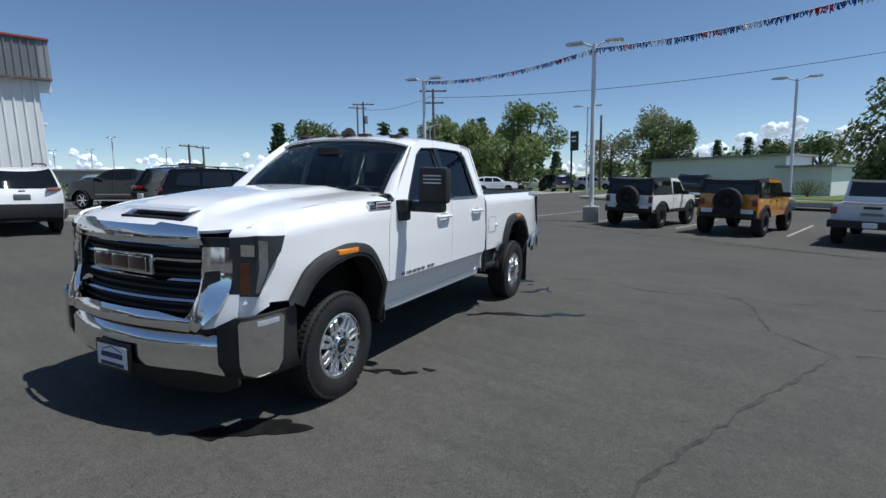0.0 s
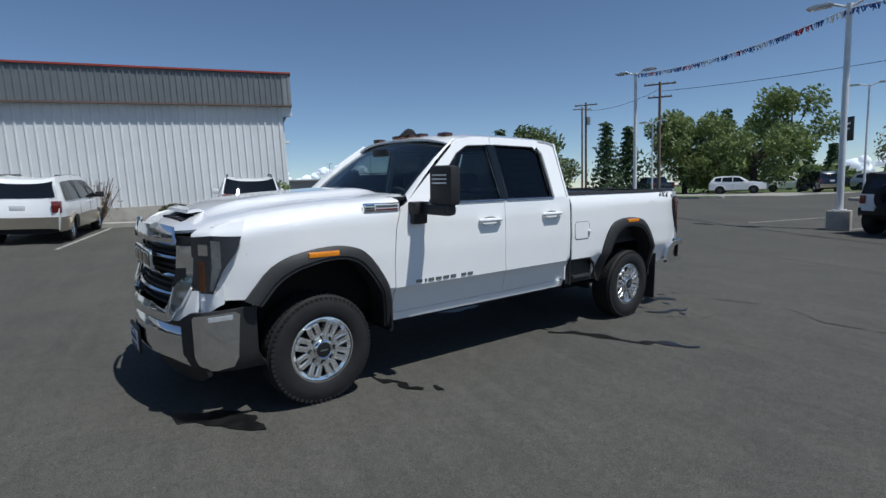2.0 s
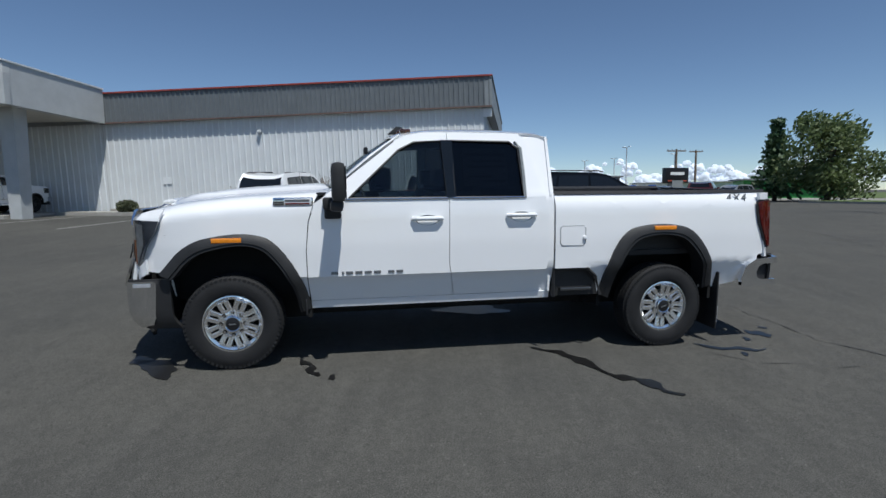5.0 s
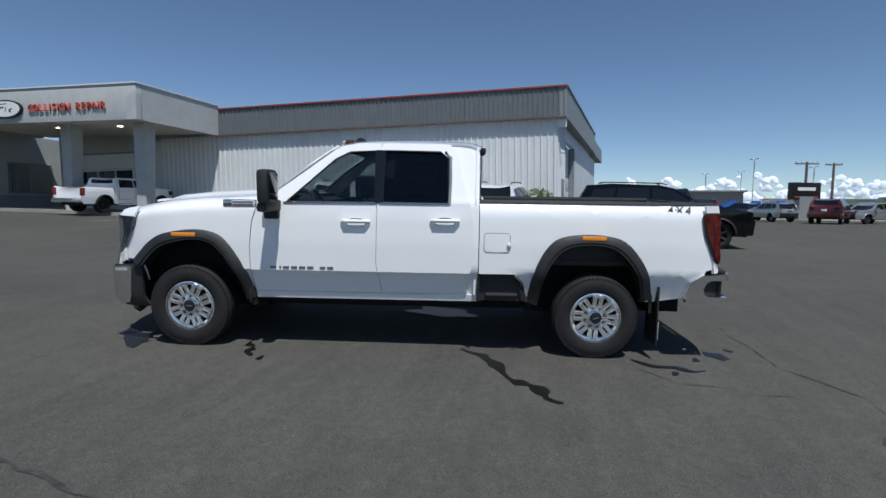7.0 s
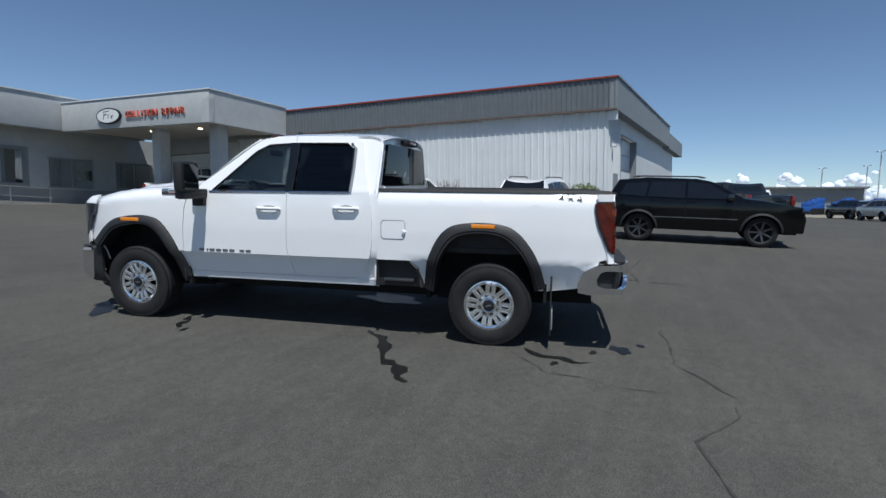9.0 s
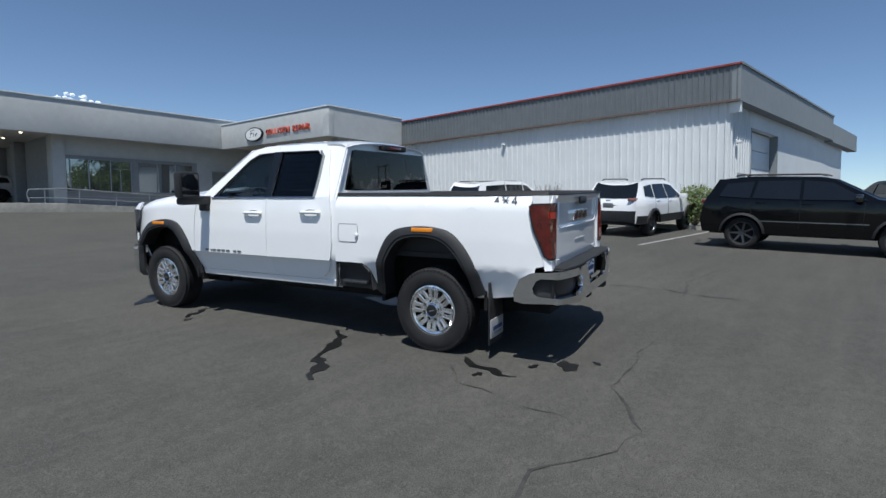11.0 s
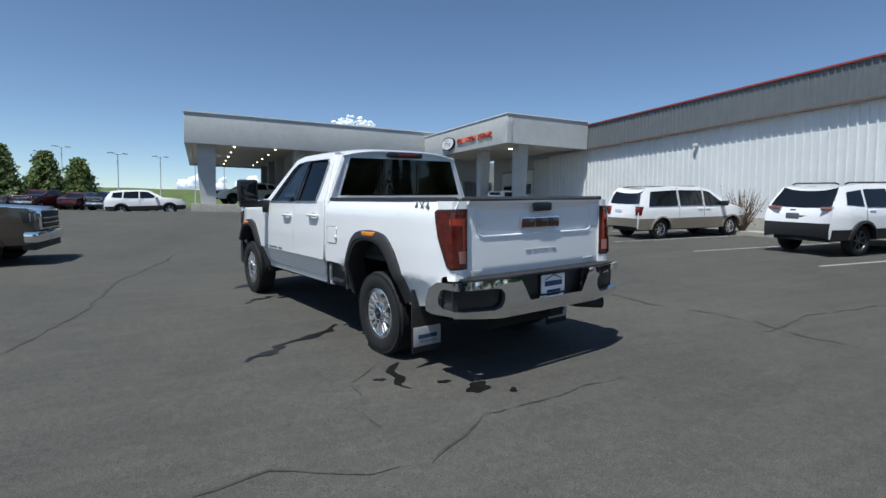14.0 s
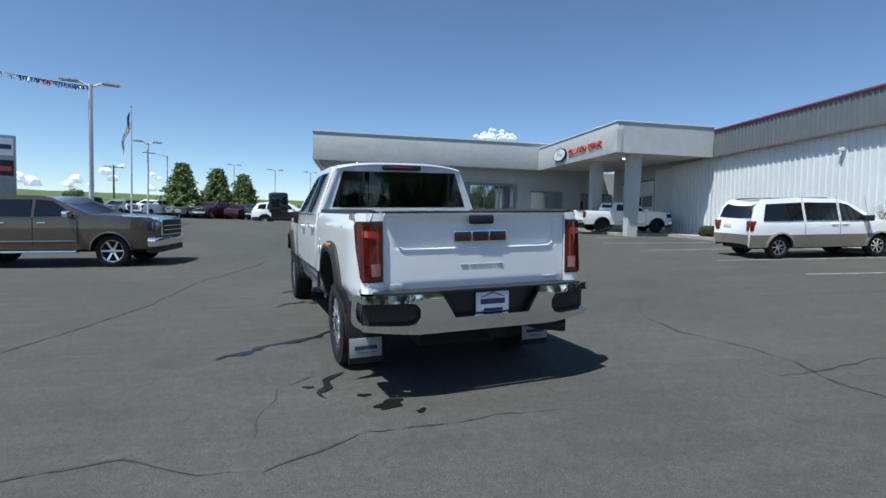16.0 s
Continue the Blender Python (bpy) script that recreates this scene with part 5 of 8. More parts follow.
DIMLENS = material("dusty_pink_lens", (0.30, 0.13, 0.11), 0.15, 0, 0.2, 14, coat=1)
SUV_WHITE = dict(w=1.86, paint=WHITE, belt=1.08, tumble=0.42, low=0.42, r=0.36, rim=0.22, style="grey7", axles=(1.34, -1.36), nose=0.22, tail=0.12, crown=0.05, bow=0.14,
    top=[(2.3, 0.45), (2.32, 0.72), (2.2, 0.98), (1.3, 1.12), (0.95, 1.14), (0.2, 1.58), (-0.1, 1.64), (-1.2, 1.66), (-1.85, 1.60), (-2.18, 1.18), (-2.26, 0.95), (-2.3, 0.6), (-2.27, 0.42)],
    windows=[[(0.72, 1.12), (0.18, 1.5), (-0.3, 1.55), (-0.3, 1.12)], [(-0.37, 1.12), (-0.37, 1.55), (-1.15, 1.54), (-1.22, 1.14)], [(-1.3, 1.16), (-1.24, 1.53), (-1.75, 1.48), (-1.85, 1.2)]],
    clad=(TRIM, 0.63), flares=0.06, split=(0.75, -0.33, -1.25), handles=((-0.2, 1.03), (-1.05, 1.05)), mirror=(0.6, 1.1), mirror_mat=WHITE,
    bands=((0.25, 0.98, 1.14, 1.7, -0.86, 0.86, 0.006, "windscreen", TINT), (-2.2, -1.8, 1.14, 1.64, -0.95, 0.95, 0.01, "rear_window", TINT), (-2.4, -2.2, 0.42, 0.88, -0.99, 0.99, 0.014, "rear_bumper", TRIM, "black plastic bumper")),
    boxes=(("tail_lamp", DIMLENS, -2.205, -1.93, 0.50, 0.80, 1.06, 1.15, 0.03), ("number_plate", GREYMARK, -2.415, -2.38, -0.16, 0.16, 0.86, 1.0), ("head_lamp", CLEARLENS, 1.95, 2.2, 0.5, 0.80, 0.92, 1.02), ("badge", CHROME, -2.41, -2.37, -0.07, 0.07, 1.05, 1.09)))

SUV_BLACK = dict(w=1.94, paint=BLACKGLOSS, belt=1.16, tumble=0.42, low=0.42, r=0.385, rim=0.265, style="grey7", axles=(1.44, -1.47), nose=0.2, tail=0.1, bow=0.12,
    top=[(2.38, 0.5), (2.4, 0.75), (2.3, 1.03), (1.4, 1.18), (1.02, 1.22), (0.25, 1.64), (-0.1, 1.71), (-1.3, 1.73), (-2.05, 1.66), (-2.3, 1.2), (-2.38, 1.0), (-2.42, 0.65), (-2.38, 0.45)],
    windows=[[(0.85, 1.2), (0.22, 1.58), (-0.3, 1.63), (-0.3, 1.2)], [(-0.36, 1.2), (-0.36, 1.63), (-1.2, 1.62), (-1.28, 1.22)], [(-1.34, 1.22), (-1.27, 1.61), (-1.85, 1.56), (-2.0, 1.26)]],
    clad=(BLACKGLOSS, 0.55), flares=0.05, flare_mat=TRIM, split=(0.8, -0.33, -1.3), handles=((-0.2, 1.1), (-1.1, 1.12)), mirror=(0.7, 1.2), mirror_mat=BLACK,
    bands=((0.3, 1.05, 1.22, 1.8, -0.86, 0.86, 0.006, "windscreen", TINT), (-2.29, -2.04, 1.19, 1.68, -0.84, 0.84, 0.008, "rear_window", TINT)),
    boxes=(("tail_lamp", REDLENS, -2.4, -2.05, 0.55, 0.86, 1.08, 1.18), ("head_lamp", HEADLENS, 2.05, 2.33, 0.5, 0.8, 0.88, 1.0), ("side_strip", GREYMARK, -1.1, 0.9, 0.955, 0.975, 0.68, 0.7), ("number_plate", PLATE, -2.54, -2.5, -0.16, 0.16, 0.85, 1.0)))

MINIVAN = dict(w=1.83, paint=WHITE, belt=1.1, tumble=0.28, low=0.36, r=0.335, rim=0.2, style="silver7", axles=(1.5, -1.56), nose=0.25, tail=0.08, bow=0.12, tyre_w=0.21,
    top=[(2.5, 0.4), (2.52, 0.62), (2.42, 0.86), (1.75, 1.06), (1.45, 1.12), (0.55, 1.64), (0.2, 1.72), (-1.0, 1.76), (-2.05, 1.72), (-2.28, 1.5), (-2.42, 1.05), (-2.48, 0.7), (-2.46, 0.4)],
    windows=[[(1.2, 1.1), (0.55, 1.55), (0.3, 1.6), (0.3, 1.08)], [(0.22, 1.1), (0.22, 1.6), (-0.78, 1.62), (-0.78, 1.1)], [(-0.86, 1.1), (-0.86, 1.62), (-1.95, 1.58), (-2.08, 1.1)]],
    clad=(TAN, 0.66), flares=0.045, flare_mat=TAN, split=(1.15, 0.26, -0.82), split_top=1.7, handles=((0.42, 0.98), (0.1, 0.98)), mirror=(1.05, 1.1), mirror_mat=TRIM,
    bands=((0.6, 1.45, 1.12, 1.7, -0.88, 0.88, 0.006, "windscreen", TINT), (-2.44, -2.04, 1.08, 1.68, -0.92, 0.92, 0.01, "rear_window", TINT), (-2.6, -2.44, 0.4, 0.7, -0.98, 0.98, 0.014, "rear_bumper", TAN, "tan bumper")),
    boxes=(("tail_lamp", REDLENS, -2.44, -2.26, 0.66, 0.862, 0.80, 1.10, 0.03), ("number_plate", PLATE, -2.60, -2.55, -0.16, 0.16, 0.88, 1.02), ("head_lamp", CLEARLENS, 2.1, 2.4, 0.45, 0.78, 0.72, 0.86)))

BRONCO = dict(hardtop=(-0.42, TRIM), w=1.93, paint=WHITE, belt=1.2, tumble=0.16, low=0.58, r=0.43, rim=0.23, style="grey7", axles=(1.22, -1.33), nose=0.12, tail=0.05, bow=0.06, crown=0.03, tyre_w=0.3, inset=-0.03,
    top=[(2.0, 0.6), (2.02, 0.85), (1.98, 1.12), (0.85, 1.2), (0.72, 1.24), (0.32, 1.72), (0.1, 1.80), (-1.2, 1.83), (-1.85, 1.80), (-1.98, 1.2), (-2.0, 0.8), (-1.98, 0.6)],
    windows=[[(0.6, 1.24), (0.3, 1.66), (-0.35, 1.7), (-0.35, 1.22)]], flares=0.08, clad=(TRIM, 0.68), split=(0.68, -0.42), handles=((-0.25, 1.08),), mirror=(0.5, 1.22),
    bands=((0.33, 0.72, 1.25, 1.78, -0.86, 0.86, 0.006, "windscreen", TINT), (-2.1, -1.84, 1.2, 1.84, -1.0, 1.0, 0.008, "hardtop_back", TRIM), (-2.1, -1.84, 1.26, 1.74, -0.84, 0.84, 0.018, "rear_window", TINT), (-1.9, 0.15, 1.7, 2.0, -1.0, 1.0, 0.012, "hardtop", TRIM, "black hardtop"), (-2.2, -1.9, 0.6, 0.86, -0.99, 0.99, 0.05, "rear_bumper", TRIM)),
    boxes=(("quarter_glass", TINT, -1.85, -0.5, 0.80, 0.895, 1.24, 1.7), ("tail_lamp", REDLENS, -2.03, -1.9, 0.76, 0.9, 0.92, 1.16), ("number_plate", PLATE, -2.08, -2.04, 0.45, 0.8, 0.72, 0.86)))

WRANGLER = dict(hardtop=(-1.05, TRIM), w=1.87, paint=ORANGE, belt=1.22, tumble=0.12, low=0.62, r=0.44, rim=0.23, style="black", axles=(1.5, -1.5), nose=0.2, tail=0.05, bow=0.05, crown=0.03, tyre_w=0.32, inset=-0.05,
    top=[(2.15, 0.6), (2.16, 0.9), (2.1, 1.16), (1.0, 1.24), (0.86, 1.26), (0.5, 1.74), (0.3, 1.82), (-1.2, 1.85), (-2.0, 1.82), (-2.1, 1.2), (-2.12, 0.85), (-2.1, 0.6)],
    windows=[[(0.72, 1.26), (0.42, 1.7), (-0.2, 1.72), (-0.2, 1.24)], [(-0.3, 1.24), (-0.3, 1.72), (-1.0, 1.72), (-1.0, 1.24)]], flares=0.1, split=(0.8, -0.25, -1.05), handles=((-0.1, 1.12), (-0.9, 1.12)), mirror=(0.62, 1.26), handle_mat=TRIM,
    bands=((0.5, 0.86, 1.27, 1.78, -0.86, 0.86, 0.006, "windscreen", TINT), (-2.2, -1.98, 1.22, 1.84, -1.0, 1.0, 0.008, "hardtop_back", TRIM), (-2.2, -1.98, 1.27, 1.74, -0.86, 0.86, 0.018, "rear_window", TINT), (-2.05, 0.45, 1.74, 2.0, -1.0, 1.0, 0.012, "hardtop", TRIM, "black roof"), (-2.3, -2.05, 0.6, 0.86, -0.95, 0.95, 0.06, "rear_bumper", TRIM)),
    boxes=(("quarter_glass", TINT, -2.0, -1.1, 0.80, 0.905, 1.26, 1.74), ("tail_lamp", REDLENS, -2.18, -2.06, 0.7, 0.86, 0.98, 1.2), ("number_plate", PLATE, -2.2, -2.16, 0.42, 0.78, 0.74, 0.88)))

GLADIATOR = dict(w=1.88, paint=PALEBLUE, belt=1.2, tumble=0.12, low=0.62, r=0.42, rim=0.23, style="black", axles=(1.75, -1.74), nose=0.2, tail=0.04, bow=0.03, crown=0.02, tyre_w=0.3, inset=-0.04,
    top=[(2.6, 0.6), (2.61, 0.9), (2.5, 1.16), (1.4, 1.24), (1.25, 1.26), (0.9, 1.74), (0.7, 1.84), (-0.6, 1.86), (-0.85, 1.8), (-0.95, 1.22), (-1.2, 1.19), (-2.84, 1.19), (-2.86, 0.9), (-2.84, 0.62)],
    windows=[[(1.1, 1.26), (0.82, 1.7), (0.2, 1.72), (0.2, 1.24)], [(0.1, 1.24), (0.1, 1.72), (-0.6, 1.72), (-0.6, 1.24)]], flares=0.09, split=(1.15, 0.15, -0.7),
    bands=((-0.93, -0.82, 1.24, 1.8, -0.9, 0.9, 0.01, "rear_window", TINT), (-0.85, 0.85, 1.7, 2.0, -0.99, 0.99, 0.012, "soft_top", TRIM, "black roof"), (-2.75, -1.0, 1.15, 1.25, -0.9, 0.9, 0.006, "bed_cover", TRIM)),
    boxes=(("tail_lamp", REDLENS, -2.92, -2.8, 0.76, 0.92, 0.92, 1.12), ("rear_bumper", TRIM, -3.02, -2.84, -0.95, 0.95, 0.55, 0.76), ("number_plate", PLATE, -3.04, -3.01, -0.16, 0.16, 0.58, 0.72), ("tailgate_latch", TRIM, -2.9, -2.85, -0.2, 0.2, 1.08, 1.15), ("badge", GREYMARK, -2.9, -2.86, -0.25, 0.25, 0.9, 0.98)))

PICKUP_TOP = [(2.84, 0.5), (2.9, 0.8), (2.9, 1.16), (2.8, 1.25), (1.7, 1.32), (1.3, 1.34), (0.5, 1.75), (0.2, 1.81), (-0.9, 1.82), (-1.05, 1.75), (-1.15, 1.32), (-1.3, 1.28), (-2.85, 1.30), (-2.92, 1.2), (-2.92, 0.7), (-2.9, 0.52)]
PICKUP = dict(w=2.02, paint=BROWN, belt=1.28, tumble=0.36, low=0.46, r=0.41, rim=0.27, style="chrome6", axles=(1.88, -1.77), nose=0.14, tail=0.03, bow=0.10, crown=0.04, tyre_w=0.27,
    top=PICKUP_TOP, windows=[[(1.05, 1.32), (0.52, 1.67), (0.12, 1.71), (0.12, 1.31)], [(0.03, 1.31), (0.03, 1.71), (-0.78, 1.71), (-0.86, 1.31)]], flares=0.04, flare_mat=BROWN,
    split=(1.12, 0.08, -0.92, -1.2), handles=((0.3, 1.13), (-0.62, 1.13)), mirror=(0.95, 1.3), mirror_mat=CHROME, handle_mat=CHROME,
    bands=((0.6, 1.26, 1.3, 1.82, -0.86, 0.86, 0.006, "windscreen", TINT), (-1.14, -1.02, 1.34, 1.78, -0.84, 0.84, 0.008, "rear_window", TINT), (-2.8, -1.35, 1.2, 1.32, -0.88, 0.88, 0.008, "bed", DARK)),
    boxes=(("head_lamp", CLEARLENS, 2.55, 2.85, 0.62, 0.91, 0.96, 1.15), ("lamp_bezel", TRIM, 2.5, 2.84, 0.6, 0.915, 0.93, 1.18), ("grille", TRIM, 2.75, 2.985, -0.58, 0.58, 0.80, 1.17), ("grille_frame", CHROME, 2.74, 2.97, -0.61, 0.61, 0.77, 1.20), ("front_bumper", CHROME, 2.70, 2.98, -0.93, 0.93, 0.50, 0.75, 0.06), ("air_dam", TRIM, 2.66, 2.92, -0.88, 0.88, 0.34, 0.5, 0.03), ("fog_lamp", TRIM, 2.84, 2.97, 0.6, 0.78, 0.58, 0.72), ("running_board", CHROME, -1.0, 1.1, 0.93, 1.08, 0.38, 0.44), ("side_moulding", CHROME, -0.85, 1.05, 1.005, 1.03, 0.66, 0.69), ("grille_bar", CHROME, 2.96, 3.0, -0.56, 0.56, 0.9, 0.93), ("grille_bar", CHROME, 2.96, 3.0, -0.56, 0.56, 1.01, 1.04), ("tail_lamp", REDLENS, -2.98, -2.8, 0.82, 0.98, 0.86, 1.24), ("rear_bumper", CHROME, -3.08, -2.9, -0.92, 0.92, 0.52, 0.72, 0.04), ("number_plate", PLATE, 2.98, 3.0, -0.16, 0.16, 0.56, 0.68)))


def variant(base, **kw):
    d = dict(base)
    d.update(kw)
    return d


def scaled_spec(base, s):
    """The same outline at another size in length and height."""
    d = dict(base)
    d["top"] = [(x * s, z * s) for x, z in base["top"]]
    d["windows"] = [[(x * s, z * s) for x, z in w] for w in base["windows"]]
    d["axles"] = tuple(a * s for a in base["axles"])
    d["split"] = tuple(a * s for a in base["split"])
    d["handles"] = tuple((x * s, z * s) for x, z in base["handles"])
    d["mirror"] = tuple(a * s for a in base["mirror"])
    for k in ("w", "belt", "low", "r", "rim"):
        d[k] = base[k] * s
    d["bands"] = tuple((a * s, b * s, c * s, e * s, *r) for a, b, c, e, *r in base["bands"])
    d["boxes"] = tuple((n, mm, *[q * s for q in r[:6]]) for n, mm, *r in base["boxes"])
    return d


v = vehicle("parked_suv", on_ground(-17.9, 3.6, 175), "white compact SUV with black lower cladding, parked nose to the warehouse", "car", SUV_WHITE)
rails(v, -1.6, 0.1, 0.62, 1.66)
v = vehicle("parked_suv", on_ground(-15.68, 8.5, 90), "black SUV with dark grey wheels, parked on the lot", "car", SUV_BLACK)
rails(v, -1.7, 0.1, 0.68, 1.73)
v = vehicle("minivan", on_ground(-17.5, -1.62, 175), "white minivan with tan lower cladding, parked nose to the warehouse", "van", scaled_spec(MINIVAN, 0.95))
rails(v, -1.8, 0.1, 0.62, 1.62)
v = vehicle("off_roader", on_ground(-6.8, 21.25, 82), "white two-door off-roader with black hardtop and spare wheel", "car", BRONCO)
add_wheel(v, -2.13, 0.0, 0.42, 0.23, 0.26, "black", 1).matrix_local = pose(-2.13, -0.02, 1.1, 0, 0, 90)
v = vehicle("off_roader", on_ground(-3.5, 20.95, 83), "orange four-door off-roader with black roof and spare wheel", "car", WRANGLER)
add_wheel(v, -2.28, 0.0, 0.43, 0.23, 0.3, "black", 1).matrix_local = pose(-2.28, -0.05, 1.12, 0, 0, 90)
vehicle("pickup_truck", on_ground(0.2, 20.9, 83), "pale grey-blue pickup with black roof and bumper", "truck", GLADIATOR)
vehicle("pickup_truck", on_ground(3.38, -3.85, 177), "bronze brown crew-cab pickup with chrome bumper and mirrors", "truck", variant(PICKUP, w=2.04))
vehicle("pickup_truck", on_ground(-18.0, -13.3, 178, 0.12), "white pickup parked under the canopy facing the garage door", "truck", variant(scaled_spec(PICKUP, 0.80), paint=WHITE, style="black", flare_mat=TRIM, handle_mat=WHITE, mirror_mat=WHITE))
vehicle("parked_suv", on_ground(0.35, -28.0, 180), "white SUV parked in front of the portico", "car", variant(SUV_WHITE, style="alloy5"))
vehicle("parked_suv", pose(-6.0, -31.0, 1.385, 0, 0, 14), "white SUV standing in the portico", "car", variant(scaled_spec(SUV_WHITE, 1.0), clad=(WHITE, 0.5)))
vehicle("pickup_truck", on_ground(-8.9, 37.2, 95, 0.16), "dark grey pickup behind the off-roaders", "truck", variant(PICKUP, paint=BLACK, handle_mat=BLACK, mirror_mat=BLACK, flare_mat=BLACK))
vehicle("pickup_truck", on_ground(-36.4, 43.0, 150), "dark blue pickup on the far road", "truck", variant(PICKUP, paint=BLUEDK, flare_mat=BLUEDK, handle_mat=BLUEDK, mirror_mat=BLUEDK))
vehicle("parked_suv", on_ground(-31.0, 47.9, 30), "white SUV on the far road", "car", variant(SUV_WHITE, clad=(WHITE, 0.5), flare_mat=WHITE))
vehicle("minivan", on_ground(-25.6, 50.6, 140), "dark blue van on the far road", "van", variant(MINIVAN, paint=BLUEDK, clad=(BLUEDK, 0.6), flare_mat=BLUEDK))
vehicle("parked_suv", on_ground(-44.7, 21.0, 195), "silver car on the far side of the lot", "car", variant(scaled_spec(SUV_WHITE, 0.9), paint=SILVER, clad=(SILVER, 0.5), flare_mat=SILVER, mirror_mat=SILVER))
vehicle("parked_suv", on_ground(-40.9, 23.4, 150), "dark red SUV on the far side of the lot", "car", variant(SUV_BLACK, paint=REDCAR, clad=(TRIM, 0.55), flare_mat=REDCAR, mirror_mat=REDCAR))
vehicle("parked_suv", on_ground(-42.8, 26.6, 300), "grey car on the far side of the lot", "car", variant(scaled_spec(SUV_WHITE, 0.92), paint=SILVER, clad=(SILVER, 0.5), flare_mat=SILVER, mirror_mat=SILVER))
vehicle("parked_suv", on_ground(-50.5, 20.5, 200), "dark sedan on the far side of the lot", "car", variant(scaled_spec(SUV_BLACK, 0.86), paint=BLUEDK))
FAR = ((15.5, -46.0, WHITE, 0), (12.8, -47.0, SILVER, 1), (10.2, -47.6, REDCAR, 0), (7.6, -48.2, REDCAR, 1), (5.0, -48.6, BLACK, 0), (18.3, -45.0, SILVER, 1), (21.0, -44.0, BLUEDK, 0), (2.4, -49.0, BLACK, 1))
for x, y, pt, k in FAR:
    vehicle("parked_suv" if k else "pickup_truck", on_ground(x, y, 70 + 8 * k), "parked vehicle in the far row", "car", variant(SUV_BLACK if k else PICKUP, paint=pt, flare_mat=pt, mirror_mat=pt, handle_mat=pt, **({"clad": (pt, 0.55)} if k else {})), "far parked row")
for x, y, pt, yaw in ((-30.5, 55.0, WHITE, 30), (-24.0, 57.5, SILVER, 20), (-27.0, 56.5, BLACK, 25), (-20.8, 58.8, BLACK, 20)):
    vehicle("parked_suv", on_ground(x, y, yaw), "parked car beyond the road", "car", variant(scaled_spec(SUV_WHITE, 0.95), paint=pt, clad=(pt, 0.5), flare_mat=pt, mirror_mat=pt), "cars beyond the road")
vehicle("pickup_truck", on_ground(-27.0, 10.2, 205), "black pickup parked behind the SUVs", "truck", variant(PICKUP, paint=BLACK, flare_mat=BLACK, mirror_mat=BLACK, handle_mat=BLACK))
vehicle("parked_suv", on_ground(-34.7, 11.6, 185), "white van seen beyond the warehouse corner", "car", variant(MINIVAN, clad=(WHITE, 0.6), flare_mat=WHITE))


# white block building and far sheds
def long_shed(x, y, yaw, L, D, h, mat, label, roof=GREYFLAT, band=None):
    s = thing("building", upright(x, y, yaw), label, "building")
    part("wall", solid_box(0, L, 0, D, -0.5, h), mat, s)
    part("roof", solid_box(-0.5, L + 0.5, -0.7, D + 0.5, h, h + 0.22), roof, s)
    if band:
        part("band", solid_box(0.02, L - 0.02, -0.03, 0, h - 0.5, h - 0.02), band, s)
    return s


b = long_shed(-20.5, 66.8, -12, 14.5, 8, 3.3, WHITETRIM, "low white block building with flat grey roof")
b = long_shed(-6.6, 63.6, -12, 4.2, 7, 2.7, WHITETRIM, "low white annexe with slatted end wall")
for k in range(9):
    part("siding_board", solid_box(2.6, 4.22, -0.06, -0.01, 0.1 + k * 0.29, 0.36 + k * 0.29), SIGNWHITE, b)
long_shed(-96, 57, 60, 14, 8, 3.6, GREENBOX, "green and white farm building", WHITETRIM)
long_shed(-120, 45, 80, 30, 10, 3.0, WHITETRIM, "long pale shed in the distance")
long_shed(-70, 42, 75, 10, 6, 2.4, GREENBOX, "green container on the far side")
long_shed(-90, 9, 80, 22, 10, 3.4, GREYFLAT, "grey shed far behind the lot")
for k in range(16):
    x, y = -74 - (k % 4) * 1.6, 22 + k * 0.75
    s = thing("farm_machine", upright(x, y, 80 + 7 * (k % 5)), "blue farm implement in a far row", "machinery", "blue machinery row")
    part("frame", solid_box(-0.9, 0.9, -0.4, 0.4, 0.4, 0.9 + 0.25 * (k % 3), 0.05), BLUEBOX, s)
    part("hopper", solid_box(-0.5, 0.5, -0.35, 0.35, 1.0, 1.5 + 0.2 * (k % 4), 0.08), BLUEBOX, s)
    for sx in (-0.8, 0.8):
        part("tyre", tube(bmesh.new(), [(sx, -0.5, 0.4), (sx, 0.5, 0.4)], 0.4, 10), RUBBER, s)


# ---- the white heavy-duty pickup ----
SHEET_REF[:] = [-2.0, 0, 0.9]
truck = thing("pickup_truck", on_ground(-4.461, 2.218, -78.1) @ pose(-4.03, 0, 0) @ pose(0, 0, 0, 0, 0.5, 0) @ pose(4.03, 0, 0), "white heavy-duty crew-cab pickup with chrome bumpers and black arch flares", "truck")
WALLZ = [(0.5, 0.945), (0.6, 0.968), (0.795, 1.037), (0.815, 1.062), (1.1, 1.062), (1.36, 1.048), (1.5, 1.03)]
TOPZ = [(-0.95, 1.55), (-0.7, 1.535), (0.0, 1.495), (0.35, 1.455), (0.55, 1.415), (0.7, 1.38), (1.0, 1.34)]


def side_y(x, z):
    """Half width of the truck's body."""
    y = lerp_table(WALLZ, z) if z <= 1.5 else 1.02 - (z - 1.5) * 0.40
    if x > 0.05:
        y -= 0.14 * ((x - 0.05) / 0.65) ** 2
    if x < -4.6:
        y -= 0.05 * ((-4.6 - x) / 0.5) ** 2
    return y


def fender_y(x, z):
    y = side_y(x, min(z, 1.45))
    k = z - (lerp_table(TOPZ, x) - 0.12)
    if k > 0:
        y -= 0.17 * (1 - math.sqrt(max(0, 1 - min(1, k / 0.12) ** 2)))
    return y


def front_x(y, out=0.0):
    return 1.01 + out - 0.28 * abs(y) ** 2.2


